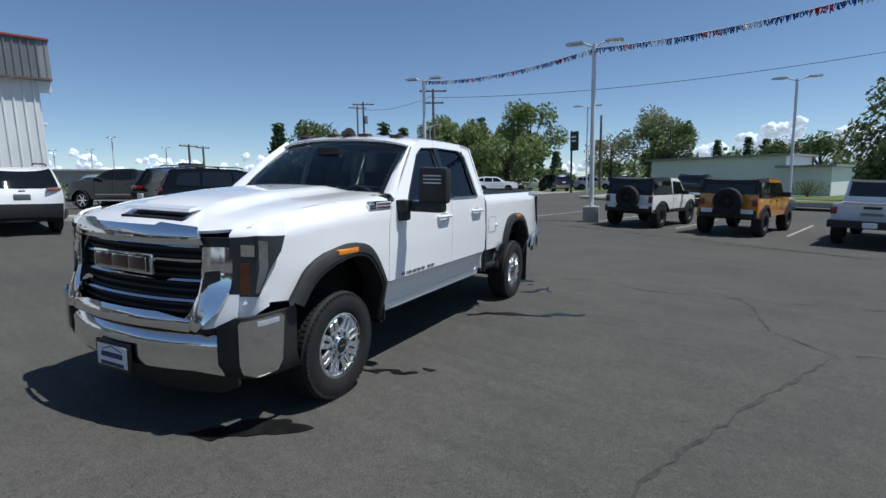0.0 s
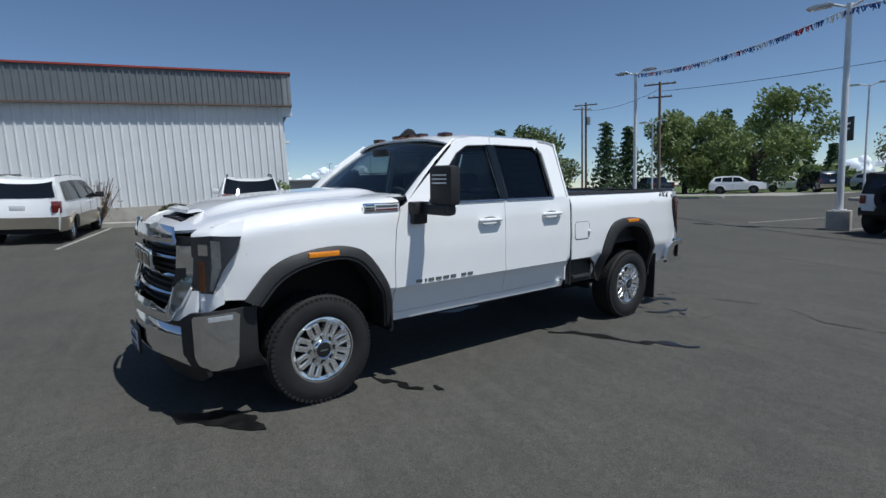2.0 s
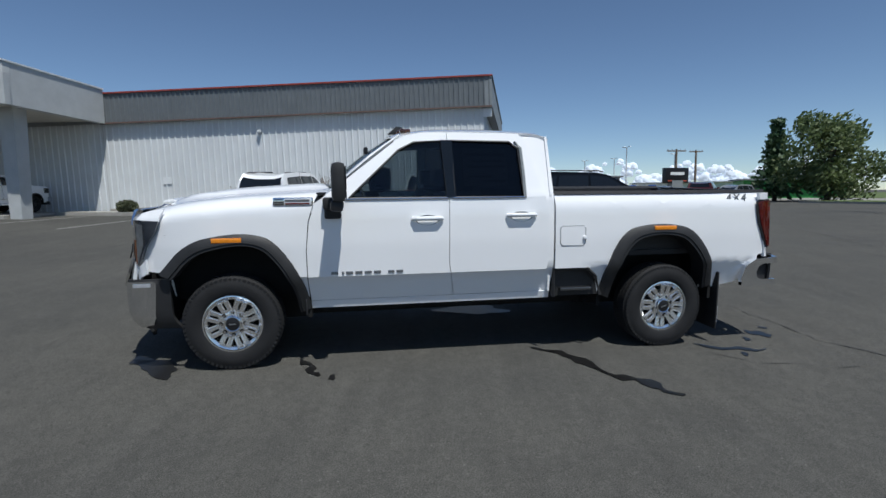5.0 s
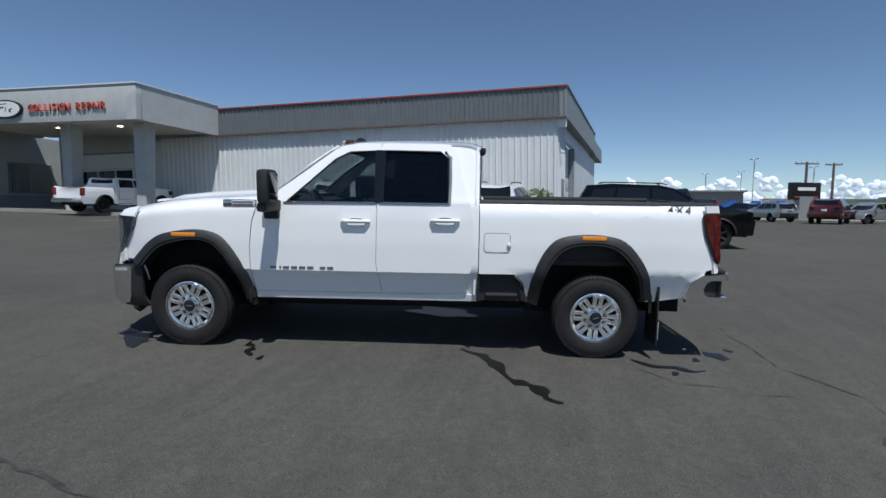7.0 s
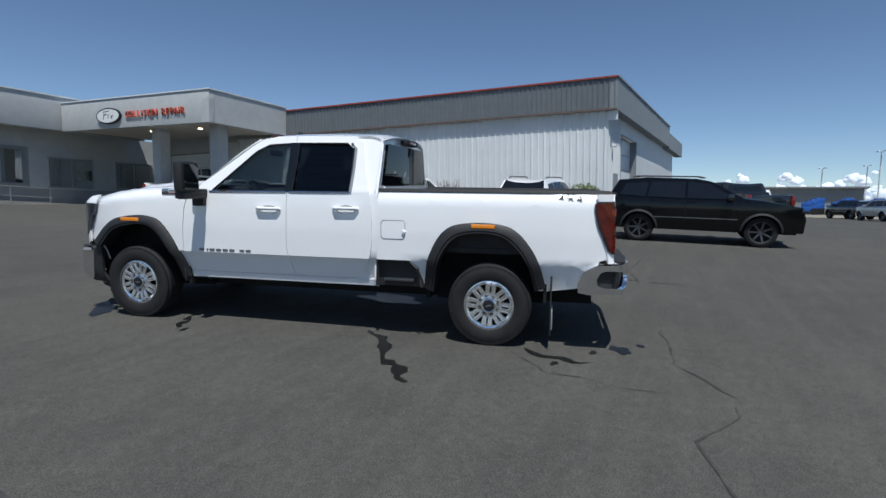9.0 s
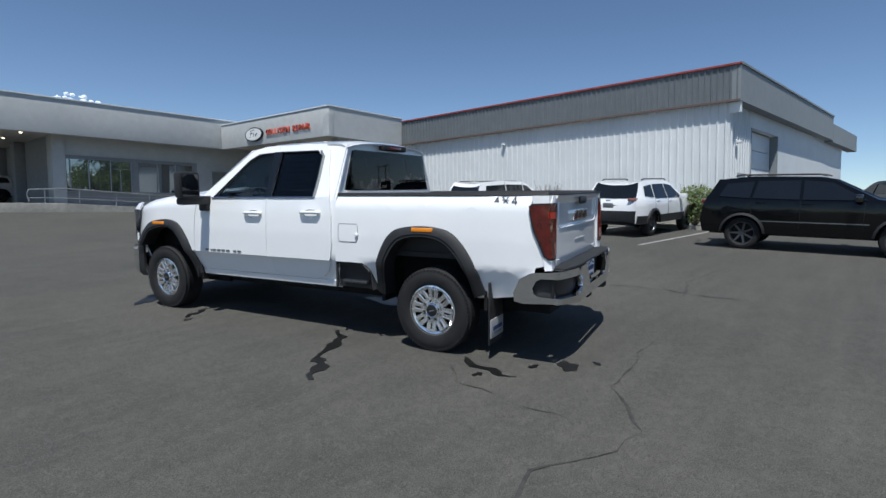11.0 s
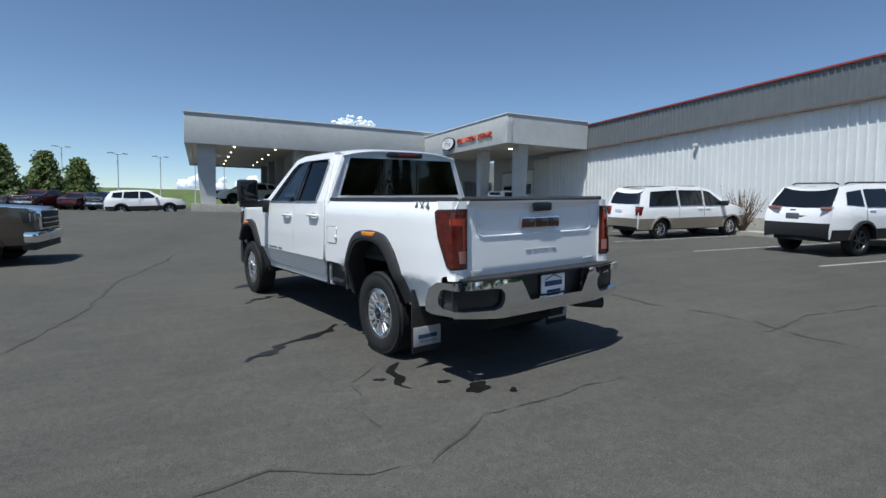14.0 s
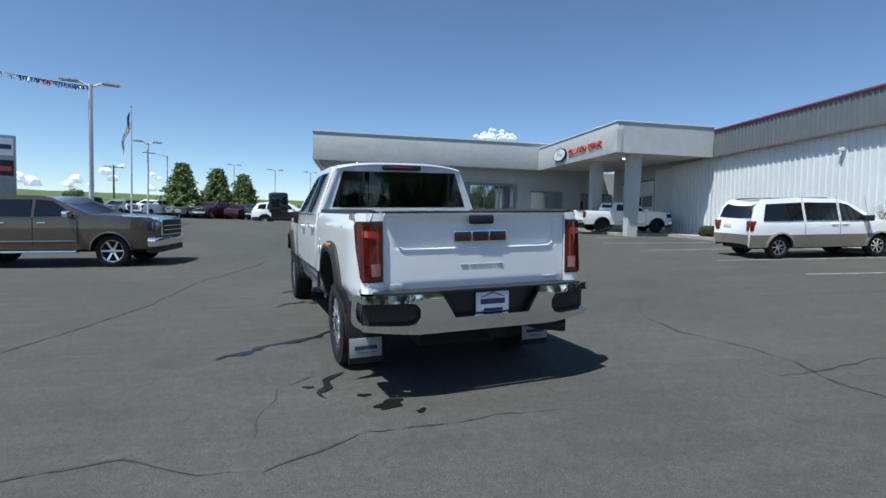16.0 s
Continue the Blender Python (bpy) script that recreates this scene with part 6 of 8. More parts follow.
def both(name, bm, mat, parent=None, label="", angle=30):
    """A part on the left side and its mirror image on the right."""
    me = flush(bm, name, mat, angle=angle)
    a = part(name, me, None, parent or truck, label)
    b = part(name, mirror_y(me), None, parent or truck, label)
    return a, b


ARCH_F = [(0.46, 0.3), (0.46, 0.85), (0.29, 1.05), (0.02, 1.14), (-0.22, 1.14), (-0.345, 1.07), (-0.53, 0.79), (-0.58, 0.3)]
ARCH_R = [(-3.41, 0.3), (-3.46, 0.83), (-3.6, 1.08), (-3.78, 1.15), (-4.05, 1.15), (-4.21, 1.08), (-4.4, 0.85), (-4.46, 0.3)]
WIN_F = [(-0.995, 1.487), (-1.44, 1.905), (-1.58, 1.975), (-1.83, 1.992), (-1.85, 1.487)]
WIN_R = [(-1.925, 1.487), (-1.925, 1.994), (-2.47, 1.987), (-2.55, 1.93), (-2.56, 1.487)]


def flat_side(x, z, o=0.0):
    return (x, side_y(x, z) + o, z)


def grow(poly, d):
    c = (sum(p[0] for p in poly) / len(poly), sum(p[1] for p in poly) / len(poly))
    return [(x + d * (1 if x > c[0] else -1), z + d * (1 if z > c[1] else -1)) for x, z in poly]


# body panels
both("front_wing", sheet([(-0.645, 0.53), (-0.63, 0.75), (-0.625, 1.05), (-0.65, 1.30), (-0.70, 1.46), (-0.74, 1.537), (-0.35, 1.514), (0.0, 1.494), (0.35, 1.454), (0.55, 1.414), (0.69, 1.38), (0.55, 1.33), (0.65, 1.15), (0.74, 0.96), (0.78, 0.90), (0.49, 0.885), (0.44, 0.53)],
     lambda x, z: (x, fender_y(x, z), z), (0.06, 0.03), [ARCH_F], 0.012), WHITE)
both("cab_side", sheet([(-0.66, 0.55), (-2.855, 0.55), (-2.855, 2.01), (-2.75, 2.042), (-1.62, 2.042), (-1.42, 1.97), (-0.84, 1.515), (-0.68, 1.44)], lambda x, z: flat_side(x, z, -0.022), (0.12, 0.06), [grow(WIN_F, 0.015), grow(WIN_R, 0.015)], 0.02), WHITE)
both("rocker_panel", sheet([(-0.65, 0.525), (-2.845, 0.525), (-2.845, 0.592), (-0.65, 0.592)], lambda x, z: flat_side(x, z, -0.003), (0.2, 0.02), (), 0.014), WHITE)
front_doors = both("front_door", sheet([(-0.652, 0.598), (-0.637, 0.75), (-0.632, 1.05), (-0.658, 1.30), (-0.715, 1.455), (-0.80, 1.515), (-1.40, 1.975), (-1.50, 2.03), (-1.64, 2.062), (-1.885, 2.067), (-1.868, 1.5), (-1.862, 0.9), (-1.915, 0.598)],
     flat_side, (0.1, 0.045), [WIN_F], 0.016), WHITE)
rear_doors = both("rear_door", sheet([(-1.921, 0.598), (-1.868, 0.9), (-1.874, 1.5), (-1.891, 2.067), (-2.56, 2.062), (-2.64, 1.995), (-2.69, 1.75), (-2.76, 1.52), (-2.80, 1.3), (-2.805, 1.0), (-2.785, 0.85), (-2.72, 0.70), (-2.62, 0.62), (-2.52, 0.598)],
     flat_side, (0.1, 0.045), [WIN_R], 0.016), WHITE)
both("bed_side", sheet([(-2.862, 0.82), (-3.20, 0.82), (-3.28, 0.74), (-3.34, 0.55), (-3.40, 0.54), (-4.55, 0.56), (-4.82, 0.60), (-4.93, 0.64), (-5.0, 0.80), (-5.02, 0.88), (-5.10, 0.90), (-5.13, 1.2), (-5.14, 1.5), (-2.862, 1.505)],
     lambda x, z: (x, side_y(x, z) - 0.035 * smooth((z - 1.40) / 0.1), z), (0.12, 0.05), [ARCH_R], 0.014), WHITE)
both("bed_rail_cap", sheet([(-2.86, 1.503), (-5.1, 1.503), (-5.1, 1.532), (-2.86, 1.532)], lambda x, z: (x, side_y(x, 1.5) - 0.03 - (z - 1.503) * 0.4, z), (0.4, 0), (), 0.075), TRIM, None, "black plastic bed rail cap")
both("bed_inner_wall", sheet([(-2.87, 0.95), (-5.08, 0.95), (-5.08, 1.503), (-2.87, 1.503)], lambda x, z: (x, 0.90, z), (0.5, 0.3), (), 0.01), TRIM)
part("bed_floor", solid_box(-5.08, -2.87, -0.92, 0.92, 0.9, 0.95), TRIM, truck)
part("bed_front", solid_box(-2.90, -2.862, -0.97, 0.97, 0.62, 1.49), WHITE, truck)

# hood, cowl, roof
def hood_z(x, y):
    b = smooth((0.50 - abs(y)) / 0.14) * smooth((0.72 - x) / 0.3) * smooth((x + 0.95) / 0.3)
    return lerp_table(TOPZ, x) + 0.03 * (1 - (y / 0.88) ** 2) + 0.045 * b - 0.05 * smooth((x - 0.62) / 0.3) - 0.02 * smooth((abs(y) - 0.8) / 0.08)


def hood_edge(y):
    return front_x(y) - 0.10


hood = part("hood", sheet([(-0.93, -0.84)] + [(-0.93 + 0.18 * (1 - (k / 6) ** 2), -0.84 + 0.28 * (k + 6) / 2) for k in range(-5, 6)] + [(-0.93, 0.84)] + [(hood_edge(y), y) for y in [0.84, 0.7, 0.55, 0.4, 0.2, 0, -0.2, -0.4, -0.55, -0.7, -0.84]],
     lambda x, y: (x, y, hood_z(x, y)), (0.08, 0.07), [[(0.60, -0.30), (0.60, 0.30), (0.70, 0.27), (0.70, -0.27)]], 0.02), WHITE, truck, "", angle=40)
part("hood_scoop", solid_box(0.55, 0.74, -0.32, 0.32, 1.36, 1.40), DARK, hood, "black hood air intake")
bm = bmesh.new()
prism(bm, [(0.56, 1.445), (0.62, 1.475), (0.69, 1.462), (0.70, 1.44), (0.62, 1.45)], -0.33, 0.33, "XZ")
part("scoop_lip", bm, WHITE, hood)
part("cowl", sheet([(-0.72, -0.9), (-1.0, -0.9), (-1.0, 0.9), (-0.72, 0.9)], lambda x, y: (x, y * 1.03, 1.53 + 0.02 * (1 - y * y)), (0.1, 0.2), (), 0.02), TRIM, truck, "black cowl panel")
SE = [(-2.86, 2.015), (-2.75, 2.062), (-2.3, 2.077), (-1.7, 2.072), (-1.48, 2.037), (-1.40, 1.985)]
SC = [(-2.88, 2.075), (-2.75, 2.117), (-2.3, 2.134), (-1.8, 2.130), (-1.52, 2.10), (-1.40, 2.064)]


def roof_fn(x, u):
    e, c = lerp_table(SE, x), lerp_table(SC, x)
    ye = side_y(x, e) - 0.004
    w = abs(u)
    return (x - 0.05 * (1 - w * w) * smooth((-2.6 - x) / 0.25) + 0.02 * (1 - w * w) * smooth((x + 1.7) / 0.3), u * ye, e + (c - e) * (1 - w ** 3.2))


roof = part("roof", sheet([(-1.40, -1), (-2.86, -1), (-2.86, 1), (-1.40, 1)], roof_fn, (0.09, 0.1), (), 0.02), WHITE, truck, angle=50)
bm = bmesh.new()
prism(bm, [(-1.40, 2.10), (-1.60, 2.12), (-1.58, 2.165), (-1.52, 2.19), (-1.50, 2.185)], -0.035, 0.035, "XZ")
bmesh.ops.bevel(bm, geom=bm.edges[:], offset=0.012, segments=2, affect="EDGES")
part("antenna_fin", bm, TRIM, roof, "black shark-fin antenna")
for y in (-0.58, -0.2, 0.0, 0.2, 0.58):
    part("clearance_lamp", solid_box(-1.58, -1.48, y - 0.06, y + 0.06, 2.085 - 0.05 * y * y, 2.128 - 0.05 * y * y, 0.016), material("smoked_amber_lens", (0.06, 0.02, 0.008), 0.15, 0, 0.2, 20, coat=1), roof, "dark roof clearance lamp")


def shield(t, u):
    base = Vector((-0.76 - 0.11 * u * u, u * 0.86, 1.548))
    tip = Vector((-1.42 - 0.06 * u * u, u * 0.76, 2.062 - 0.05 * u * u))
    p = base.lerp(tip, t)
    return p + Vector((0.02, 0, 0.03)) * math.sin(math.pi * t) * (1 - 0.3 * u * u)


part("windscreen", sheet([(0, -1), (1, -1), (1, 1), (0, 1)], shield, (0.1, 0.12), (), 0.006), GLASS_SHIELD, truck, "lightly tinted windscreen")
for s in (1, -1):
    part("windscreen_edge", sheet([(0, 0.93), (1, 0.93), (1, 1.0), (0, 1.0)], lambda t, u: Vector((shield(t, u * s).x - 0.004, shield(t, u * s).y, shield(t, u * s).z - 0.006)), (0.1, 0.03), (), 0.006), SIGNBLACK, truck)
for s in (1, -1):
    bm = bmesh.new()
    rows = []
    for k in range(13):
        t = k / 12
        a = shield(t, s * 0.99)
        x = -0.79 - 0.66 * t
        z = 1.505 + (2.036 - 1.505) * t + 0.018 * math.sin(math.pi * t)
        b = Vector((x, s * (side_y(x, z) - 0.004), z))
        mid = (a + b) / 2 + Vector((0.012, s * 0.018, 0.022))
        inn = (a + b) / 2 - Vector((0.0, s * 0.05, 0.05))
        rows.append([bm.verts.new(p) for p in (a, mid, b, inn)])
    for p, q in zip(rows, rows[1:]):
        for j in range(4):
            bm.faces.new((p[j], p[(j + 1) % 4], q[(j + 1) % 4], q[j]))
    part("a_pillar", bm, WHITE, truck, angle=60)

# cab back with its window
part("cab_back", sheet([(-1.0, 0.6), (1.0, 0.6), (1.01, 1.5), (0.80, 2.04), (0.4, 2.075), (-0.4, 2.075), (-0.80, 2.04), (-1.01, 1.5)], lambda y, z: (-2.835 - 0.03 * (1 - y * y) * (z > 1.4), y, z), (0.15, 0.1), [[(-0.86, 1.56), (0.86, 1.56), (0.72, 1.985), (-0.72, 1.985)]], 0.02), WHITE, truck)
rw = part("rear_window", sheet([(-0.865, 1.555), (0.865, 1.555), (0.725, 1.99), (-0.725, 1.99)], lambda y, z: (-2.866 - 0.03 * (1 - y * y), y, z), (0.15, 0.1), (), 0.006), GLASS_REAR, truck, "dark privacy glass rear window")
hb = part("stop_lamp", solid_box(-2.94, -2.86, -0.24, 0.24, 2.012, 2.072, 0.015), TRIM, truck, "black high-level brake lamp housing")
part("lens", solid_box(-2.945, -2.93, -0.12, 0.12, 2.027, 2.057, 0.004), REDLENS, hb)
part("rear_sill", sheet([(-0.9, 1.515), (0.9, 1.515), (0.88, 1.545), (-0.88, 1.545)], lambda y, z: (-2.885 - 0.03 * (1 - y * y), y, z), (0.2, 0), (), 0.012), WHITE, truck)

# door glass, trim, handles
for k, (d, s) in enumerate(((front_doors[0], 1), (front_doors[1], -1))):
    part("window", sheet(WIN_F, lambda x, z: (x, s * (side_y(x, z) - 0.02), z), (0.15, 0.1), (), 0.005), GLASS_FRONT, d, "lightly tinted front door glass")
for d, s in ((rear_doors[0], 1), (rear_doors[1], -1)):
    part("window", sheet(WIN_R, lambda x, z: (x, s * (side_y(x, z) - 0.02), z), (0.15, 0.1), (), 0.005), GLASS_REAR, d, "dark privacy glass")


def trim_line(pts, w, o, s, name, mat, parent):
    bm = bmesh.new()
    tube(bm, [(x, s * (side_y(x, z) + o), z) for x, z in pts], w, 6)
    part(name, bm, mat, parent)


for s, fd, rd in ((1, *[d[0] for d in (front_doors, rear_doors)]), (-1, *[d[1] for d in (front_doors, rear_doors)])):
    trim_line([(-0.965, 1.479), (-1.4, 1.48), (-1.86, 1.482)], 0.009, 0.004, s, "window_trim", CHROME, fd)
    trim_line([(-1.9, 1.482), (-2.3, 1.482), (-2.57, 1.484)], 0.009, 0.004, s, "window_trim", CHROME, rd)
    trim_line([(-2.57, 1.484), (-2.577, 1.7), (-2.572, 1.93), (-2.52, 1.985)], 0.015, 0.003, s, "window_trim", GREYFLAT, rd)
    trim_line(WIN_F + WIN_F[:1], 0.010, -0.004, s, "window_seal", SIGNBLACK, fd)
    trim_line(WIN_R + WIN_R[:1], 0.010, -0.004, s, "window_seal", SIGNBLACK, rd)
    part("b_pillar_cover", sheet([(-1.845, 1.484), (-1.93, 1.484), (-1.93, 1.998), (-1.828, 1.998)], lambda x, z: (x, s * (side_y(x, z) + 0.008), z), (0, 0.1), (), 0.004), TINT, fd, "gloss black pillar cover")
    for d, hx, hz in ((fd, -1.67, 1.305), (rd, -2.53, 1.322)):
        y = side_y(hx, hz)
        # Cup in the white door, coloured grey for the shading behind the handle.
        cup = bmesh.new()
        k = 20
        ring = [cup.verts.new((hx + 0.105 * math.cos(6.283 * i / k), s * (y + 0.004), hz - 0.012 + 0.045 * math.sin(6.283 * i / k))) for i in range(k)]
        deep = cup.verts.new((hx, s * (y - 0.02), hz - 0.012))
        for i in range(k):
            cup.faces.new((ring[i], ring[(i + 1) % k], deep))
        part("handle_recess_shade", cup, GREYMARK, d)
        bm = bmesh.new()
        tube(bm, [(hx - 0.135, s * (y + 0.008), hz), (hx - 0.1, s * (y + 0.035), hz + 0.004), (hx + 0.1, s * (y + 0.035), hz + 0.004), (hx + 0.135, s * (y + 0.008), hz)], [0.017, 0.019, 0.019, 0.017], 8)
        part("door_handle", bm, WHITE, d, "white door handle")
    # towing mirror
    mm = part("towing_mirror", solid_box(-0.94 if s > 0 else -1.14, -0.78 if s > 0 else -0.98, *sorted((s * 0.97, s * 1.13)), 1.40, 1.50, 0.02), TRIM, fd, "large black towing mirror" if s > 0 else "black towing mirror folded against the door")
    part("mirror_foot", solid_box(-0.93 if s > 0 else -1.14, -0.79 if s > 0 else -1.0, *sorted((s * 1.03, s * 1.10)), 1.32, 1.48, 0.02), TRIM, mm)
    # the head swings back against the glass on the far side
    fold = pose(-0.78 if s > 0 else -1.12, s * 1.1, 0) @ pose(0, 0, 0, 0, 0, 0 if s > 0 else -72) @ pose(0.78, -s * 1.1, 0)
    for nm, x0, x1, y0, y1, z0, z1, bev, mat in (("mirror_head", -0.975, -0.865, 1.19, 1.47, 1.475, 1.785, 0.045, TRIM), ("mirror_base", -0.955, -0.85, 1.08, 1.44, 1.40, 1.49, 0.035, TRIM), ("mirror_glass", -0.982, -0.973, 1.225, 1.435, 1.57, 1.755, 0.002, TINT), ("mirror_glass", -0.982, -0.973, 1.225, 1.435, 1.50, 1.56, 0.002, TINT),
            ("turn_lamp", -0.865, -0.857, 1.25, 1.42, 1.645, 1.657, 0.002, CLEARLENS), ("turn_lamp", -0.865, -0.857, 1.25, 1.42, 1.675, 1.687, 0.002, CLEARLENS), ("turn_lamp", -0.865, -0.857, 1.25, 1.42, 1.705, 1.717, 0.002, CLEARLENS)):
        part(nm, solid_box(x0, x1, *sorted((s * y0, s * y1)), z0, z1, bev), mat, mm, "", fold)
    # side badges and lettering as plain bars
    for i, (a, w) in enumerate(((-0.86, 0.06), (-0.93, 0.02), (-0.985, 0.06), (-1.065, 0.06), (-1.145, 0.06), (-1.225, 0.06), (-1.345, 0.055), (-1.42, 0.06))):
        part("badge_bar", solid_box(a - w / 2, a + w / 2, *sorted((s * (side_y(a, 0.84) - 0.002), s * (side_y(a, 0.84) + 0.006))), 0.838, 0.862, 0.002), GREYMARK, fd)
    vb = part("wing_badge", solid_box(-0.70, -0.37, *sorted((s * (side_y(-0.5, 1.45) - 0.03), s * (side_y(-0.5, 1.45) + 0.006))), 1.43, 1.50, 0.014), CHROME, truck, "chrome engine badge with a red bar")
    for zz in (1.442, 1.46, 1.478):
        part("badge_slot", solid_box(-0.455, -0.385, *sorted((s * side_y(-0.45, 1.45), s * (side_y(-0.45, 1.45) + 0.009))), zz, zz + 0.009, 0.002), SIGNBLACK, vb)
    part("badge_field", solid_box(-0.685, -0.465, *sorted((s * side_y(-0.6, 1.45), s * (side_y(-0.6, 1.45) + 0.008))), 1.438, 1.492, 0.002), PLATE, vb)
    part("badge_bar", solid_box(-0.67, -0.47, *sorted((s * (side_y(-0.6, 1.45)), s * (side_y(-0.6, 1.45) + 0.011))), 1.468, 1.485, 0.002), GREYMARK, vb)
    part("badge_bar", solid_box(-0.67, -0.47, *sorted((s * (side_y(-0.6, 1.45)), s * (side_y(-0.6, 1.45) + 0.011))), 1.443, 1.457, 0.002), REDBADGE, vb)
    for i, ch in enumerate("4X4"):
        part("letter", letters(ch, 0.105, 0.004, GREYMARK), None, truck, "grey raised letter", pose(-4.74 - s * (i - 1) * 0.082, s * (side_y(-4.74, 1.43) - 0.016), 1.452, 90, 0, 180 if s > 0 else 0))
    part("fuel_door" if s > 0 else "bed_badge", sheet([(-2.91, 1.06), (-2.91, 1.19), (-2.93, 1.21), (-3.13, 1.21), (-3.15, 1.19), (-3.15, 1.06), (-3.13, 1.035), (-2.93, 1.035)] if s > 0 else [(-5.0, 1.3), (-5.0, 1.31), (-5.01, 1.31), (-5.01, 1.3)], lambda x, z: (x, s * (side_y(x, z) + 0.003), z), (0.1, 0.1), (), 0.004), WHITE, truck)
fd_pts = [(-2.905, 1.06), (-2.905, 1.19), (-2.925, 1.215), (-3.135, 1.215), (-3.155, 1.19), (-3.155, 1.06), (-3.135, 1.03), (-2.925, 1.03), (-2.905, 1.06)]
trim_line(fd_pts, 0.003, 0.001, 1, "fuel_door_gap", GREYMARK, truck)
bm = bmesh.new()
revolve(bm, [(0.001, 0.02), (0.018, 0.016), (0.022, 0.0)], 14)
part("fuel_door_pull", bm, WHITE, truck, m=pose(-3.145, side_y(-3.145, 1.1) + 0.004, 1.105))

# arch flares
FL_F = ([(0.545, 0.89), (0.33, 1.14), (0.02, 1.205), (-0.2, 1.205), (-0.38, 1.14), (-0.59, 0.82), (-0.655, 0.535)], [(0.445, 0.84), (0.275, 1.04), (0.0, 1.112), (-0.19, 1.112), (-0.325, 1.045), (-0.505, 0.78), (-0.56, 0.50)])
FL_R = ([(-3.335, 0.545), (-3.385, 0.87), (-3.545, 1.155), (-3.76, 1.215), (-4.06, 1.215), (-4.265, 1.155), (-4.465, 0.89), (-4.54, 0.60)], [(-3.435, 0.50), (-3.485, 0.82), (-3.625, 1.055), (-3.795, 1.12), (-4.035, 1.12), (-4.195, 1.06), (-4.375, 0.84), (-4.435, 0.56)])


def rounded(pts, n=3):
    """Cuts corners twice to round a polyline."""
    for _ in range(n):
        out = [pts[0]]
        for a, b in zip(pts, pts[1:]):
            out += [(a[0] * 0.75 + b[0] * 0.25, a[1] * 0.75 + b[1] * 0.25), (a[0] * 0.25 + b[0] * 0.75, a[1] * 0.25 + b[1] * 0.75)]
        pts = out + [pts[-1]]
    return pts


def flare(pair, amber):
    outer, inner = rounded(pair[0], 2), rounded(pair[1], 2)
    for s in (1, -1):
        bm = bmesh.new()
        prev = None
        for (a, b), (c, d) in zip(outer, inner):
            row = []
            for t, o in ((0, -0.004), (0, 0.026), (0.3, 0.05), (0.75, 0.055), (0.8, 0.046), (1.0, 0.048), (1.0, -0.14)):
                x, z = a + (c - a) * t, b + (d - b) * t
                row.append(bm.verts.new((x, s * (side_y(min(x, 0.35), min(z, 1.3)) + o), z)))
            if prev:
                for j in range(len(row) - 1):
                    bm.faces.new((prev[j], prev[j + 1], row[j + 1], row[j]))
            prev = row
        fl = part("arch_flare", bm, TRIM, truck, "black plastic wheel arch flare", angle=40)
        x0, x1, z0, z1 = amber
        y = side_y(x0, 1.17)
        part("side_marker", solid_box(x0, x1, *sorted((s * (y + 0.02), s * (y + 0.058))), z0, z1, 0.006), AMBER, fl, "amber side marker lamp")


flare(FL_F, (-0.12, 0.115, 1.14, 1.178))
flare(FL_R, (-4.05, -3.825, 1.165, 1.203))
# wheel wells and underbody
for x0, x1, zt in ((-0.62, 0.5, 1.2), (-4.52, -3.38, 1.2)):
    for s in (1, -1):
        part("wheel_well", solid_box(x0, x1, *sorted((s * 0.52, s * 0.56)), 0.35, zt), DARK, truck)
        part("wheel_well", solid_box(x0, x1, *sorted((s * 0.56, s * 0.99)), zt - 0.04, zt), DARK, truck)
        part("wheel_well", solid_box(x0 - 0.03, x0, *sorted((s * 0.56, s * 0.98)), 0.45, zt), DARK, truck)
        part("wheel_well", solid_box(x1, x1 + 0.03, *sorted((s * 0.56, s * 0.93)), 0.42, zt), DARK, truck)
part("chassis", solid_box(-5.0, 0.8, -0.5, 0.5, 0.36, 0.62), DARK, truck, "black chassis frame")
part("cab_floor", solid_box(-2.83, -0.65, -0.92, 0.92, 0.5, 0.62), DARK, truck)
part("engine_bay", solid_box(-0.62, 0.72, -0.7, 0.7, 0.6, 1.3), DARK, truck)
for x in (0.0, -4.03):
    part("axle", tube(bmesh.new(), [(x, -0.85, 0.41), (x, 0.85, 0.41)], 0.07, 10), DARK, truck)
bm = bmesh.new()
bmesh.ops.create_uvsphere(bm, u_segments=16, v_segments=10, radius=0.2, matrix=Matrix.Translation((-4.03, -0.05, 0.40)))
part("differential", bm, DARK, truck)
part("drive_shaft", tube(bmesh.new(), [(-3.9, 0, 0.42), (-1.6, 0, 0.5)], 0.05, 8), DARK, truck)
# bed-side steps
for s in (1, -1):
    bm = bmesh.new()
    prism(bm, [(-2.85, 0.545), (-2.85, 0.81), (-3.19, 0.81), (-3.27, 0.735), (-3.33, 0.545)], s * 0.86, s * 0.985, "XZ")
    st = part("corner_step", bm, TRIM, truck, "black recessed bed-side step", smooth=False)
    part("step_frame", tube(bmesh.new(), [(x, s * 1.035, z) for x, z in ((-2.86, 0.55), (-2.86, 0.805), (-3.195, 0.805), (-3.275, 0.735), (-3.33, 0.55))], 0.018, 6), TRIM, st)
    part("step_tread", solid_box(-3.24, -2.93, *sorted((s * 0.985, s * 1.04)), 0.60, 0.63, 0.008), GUNMETAL, st)


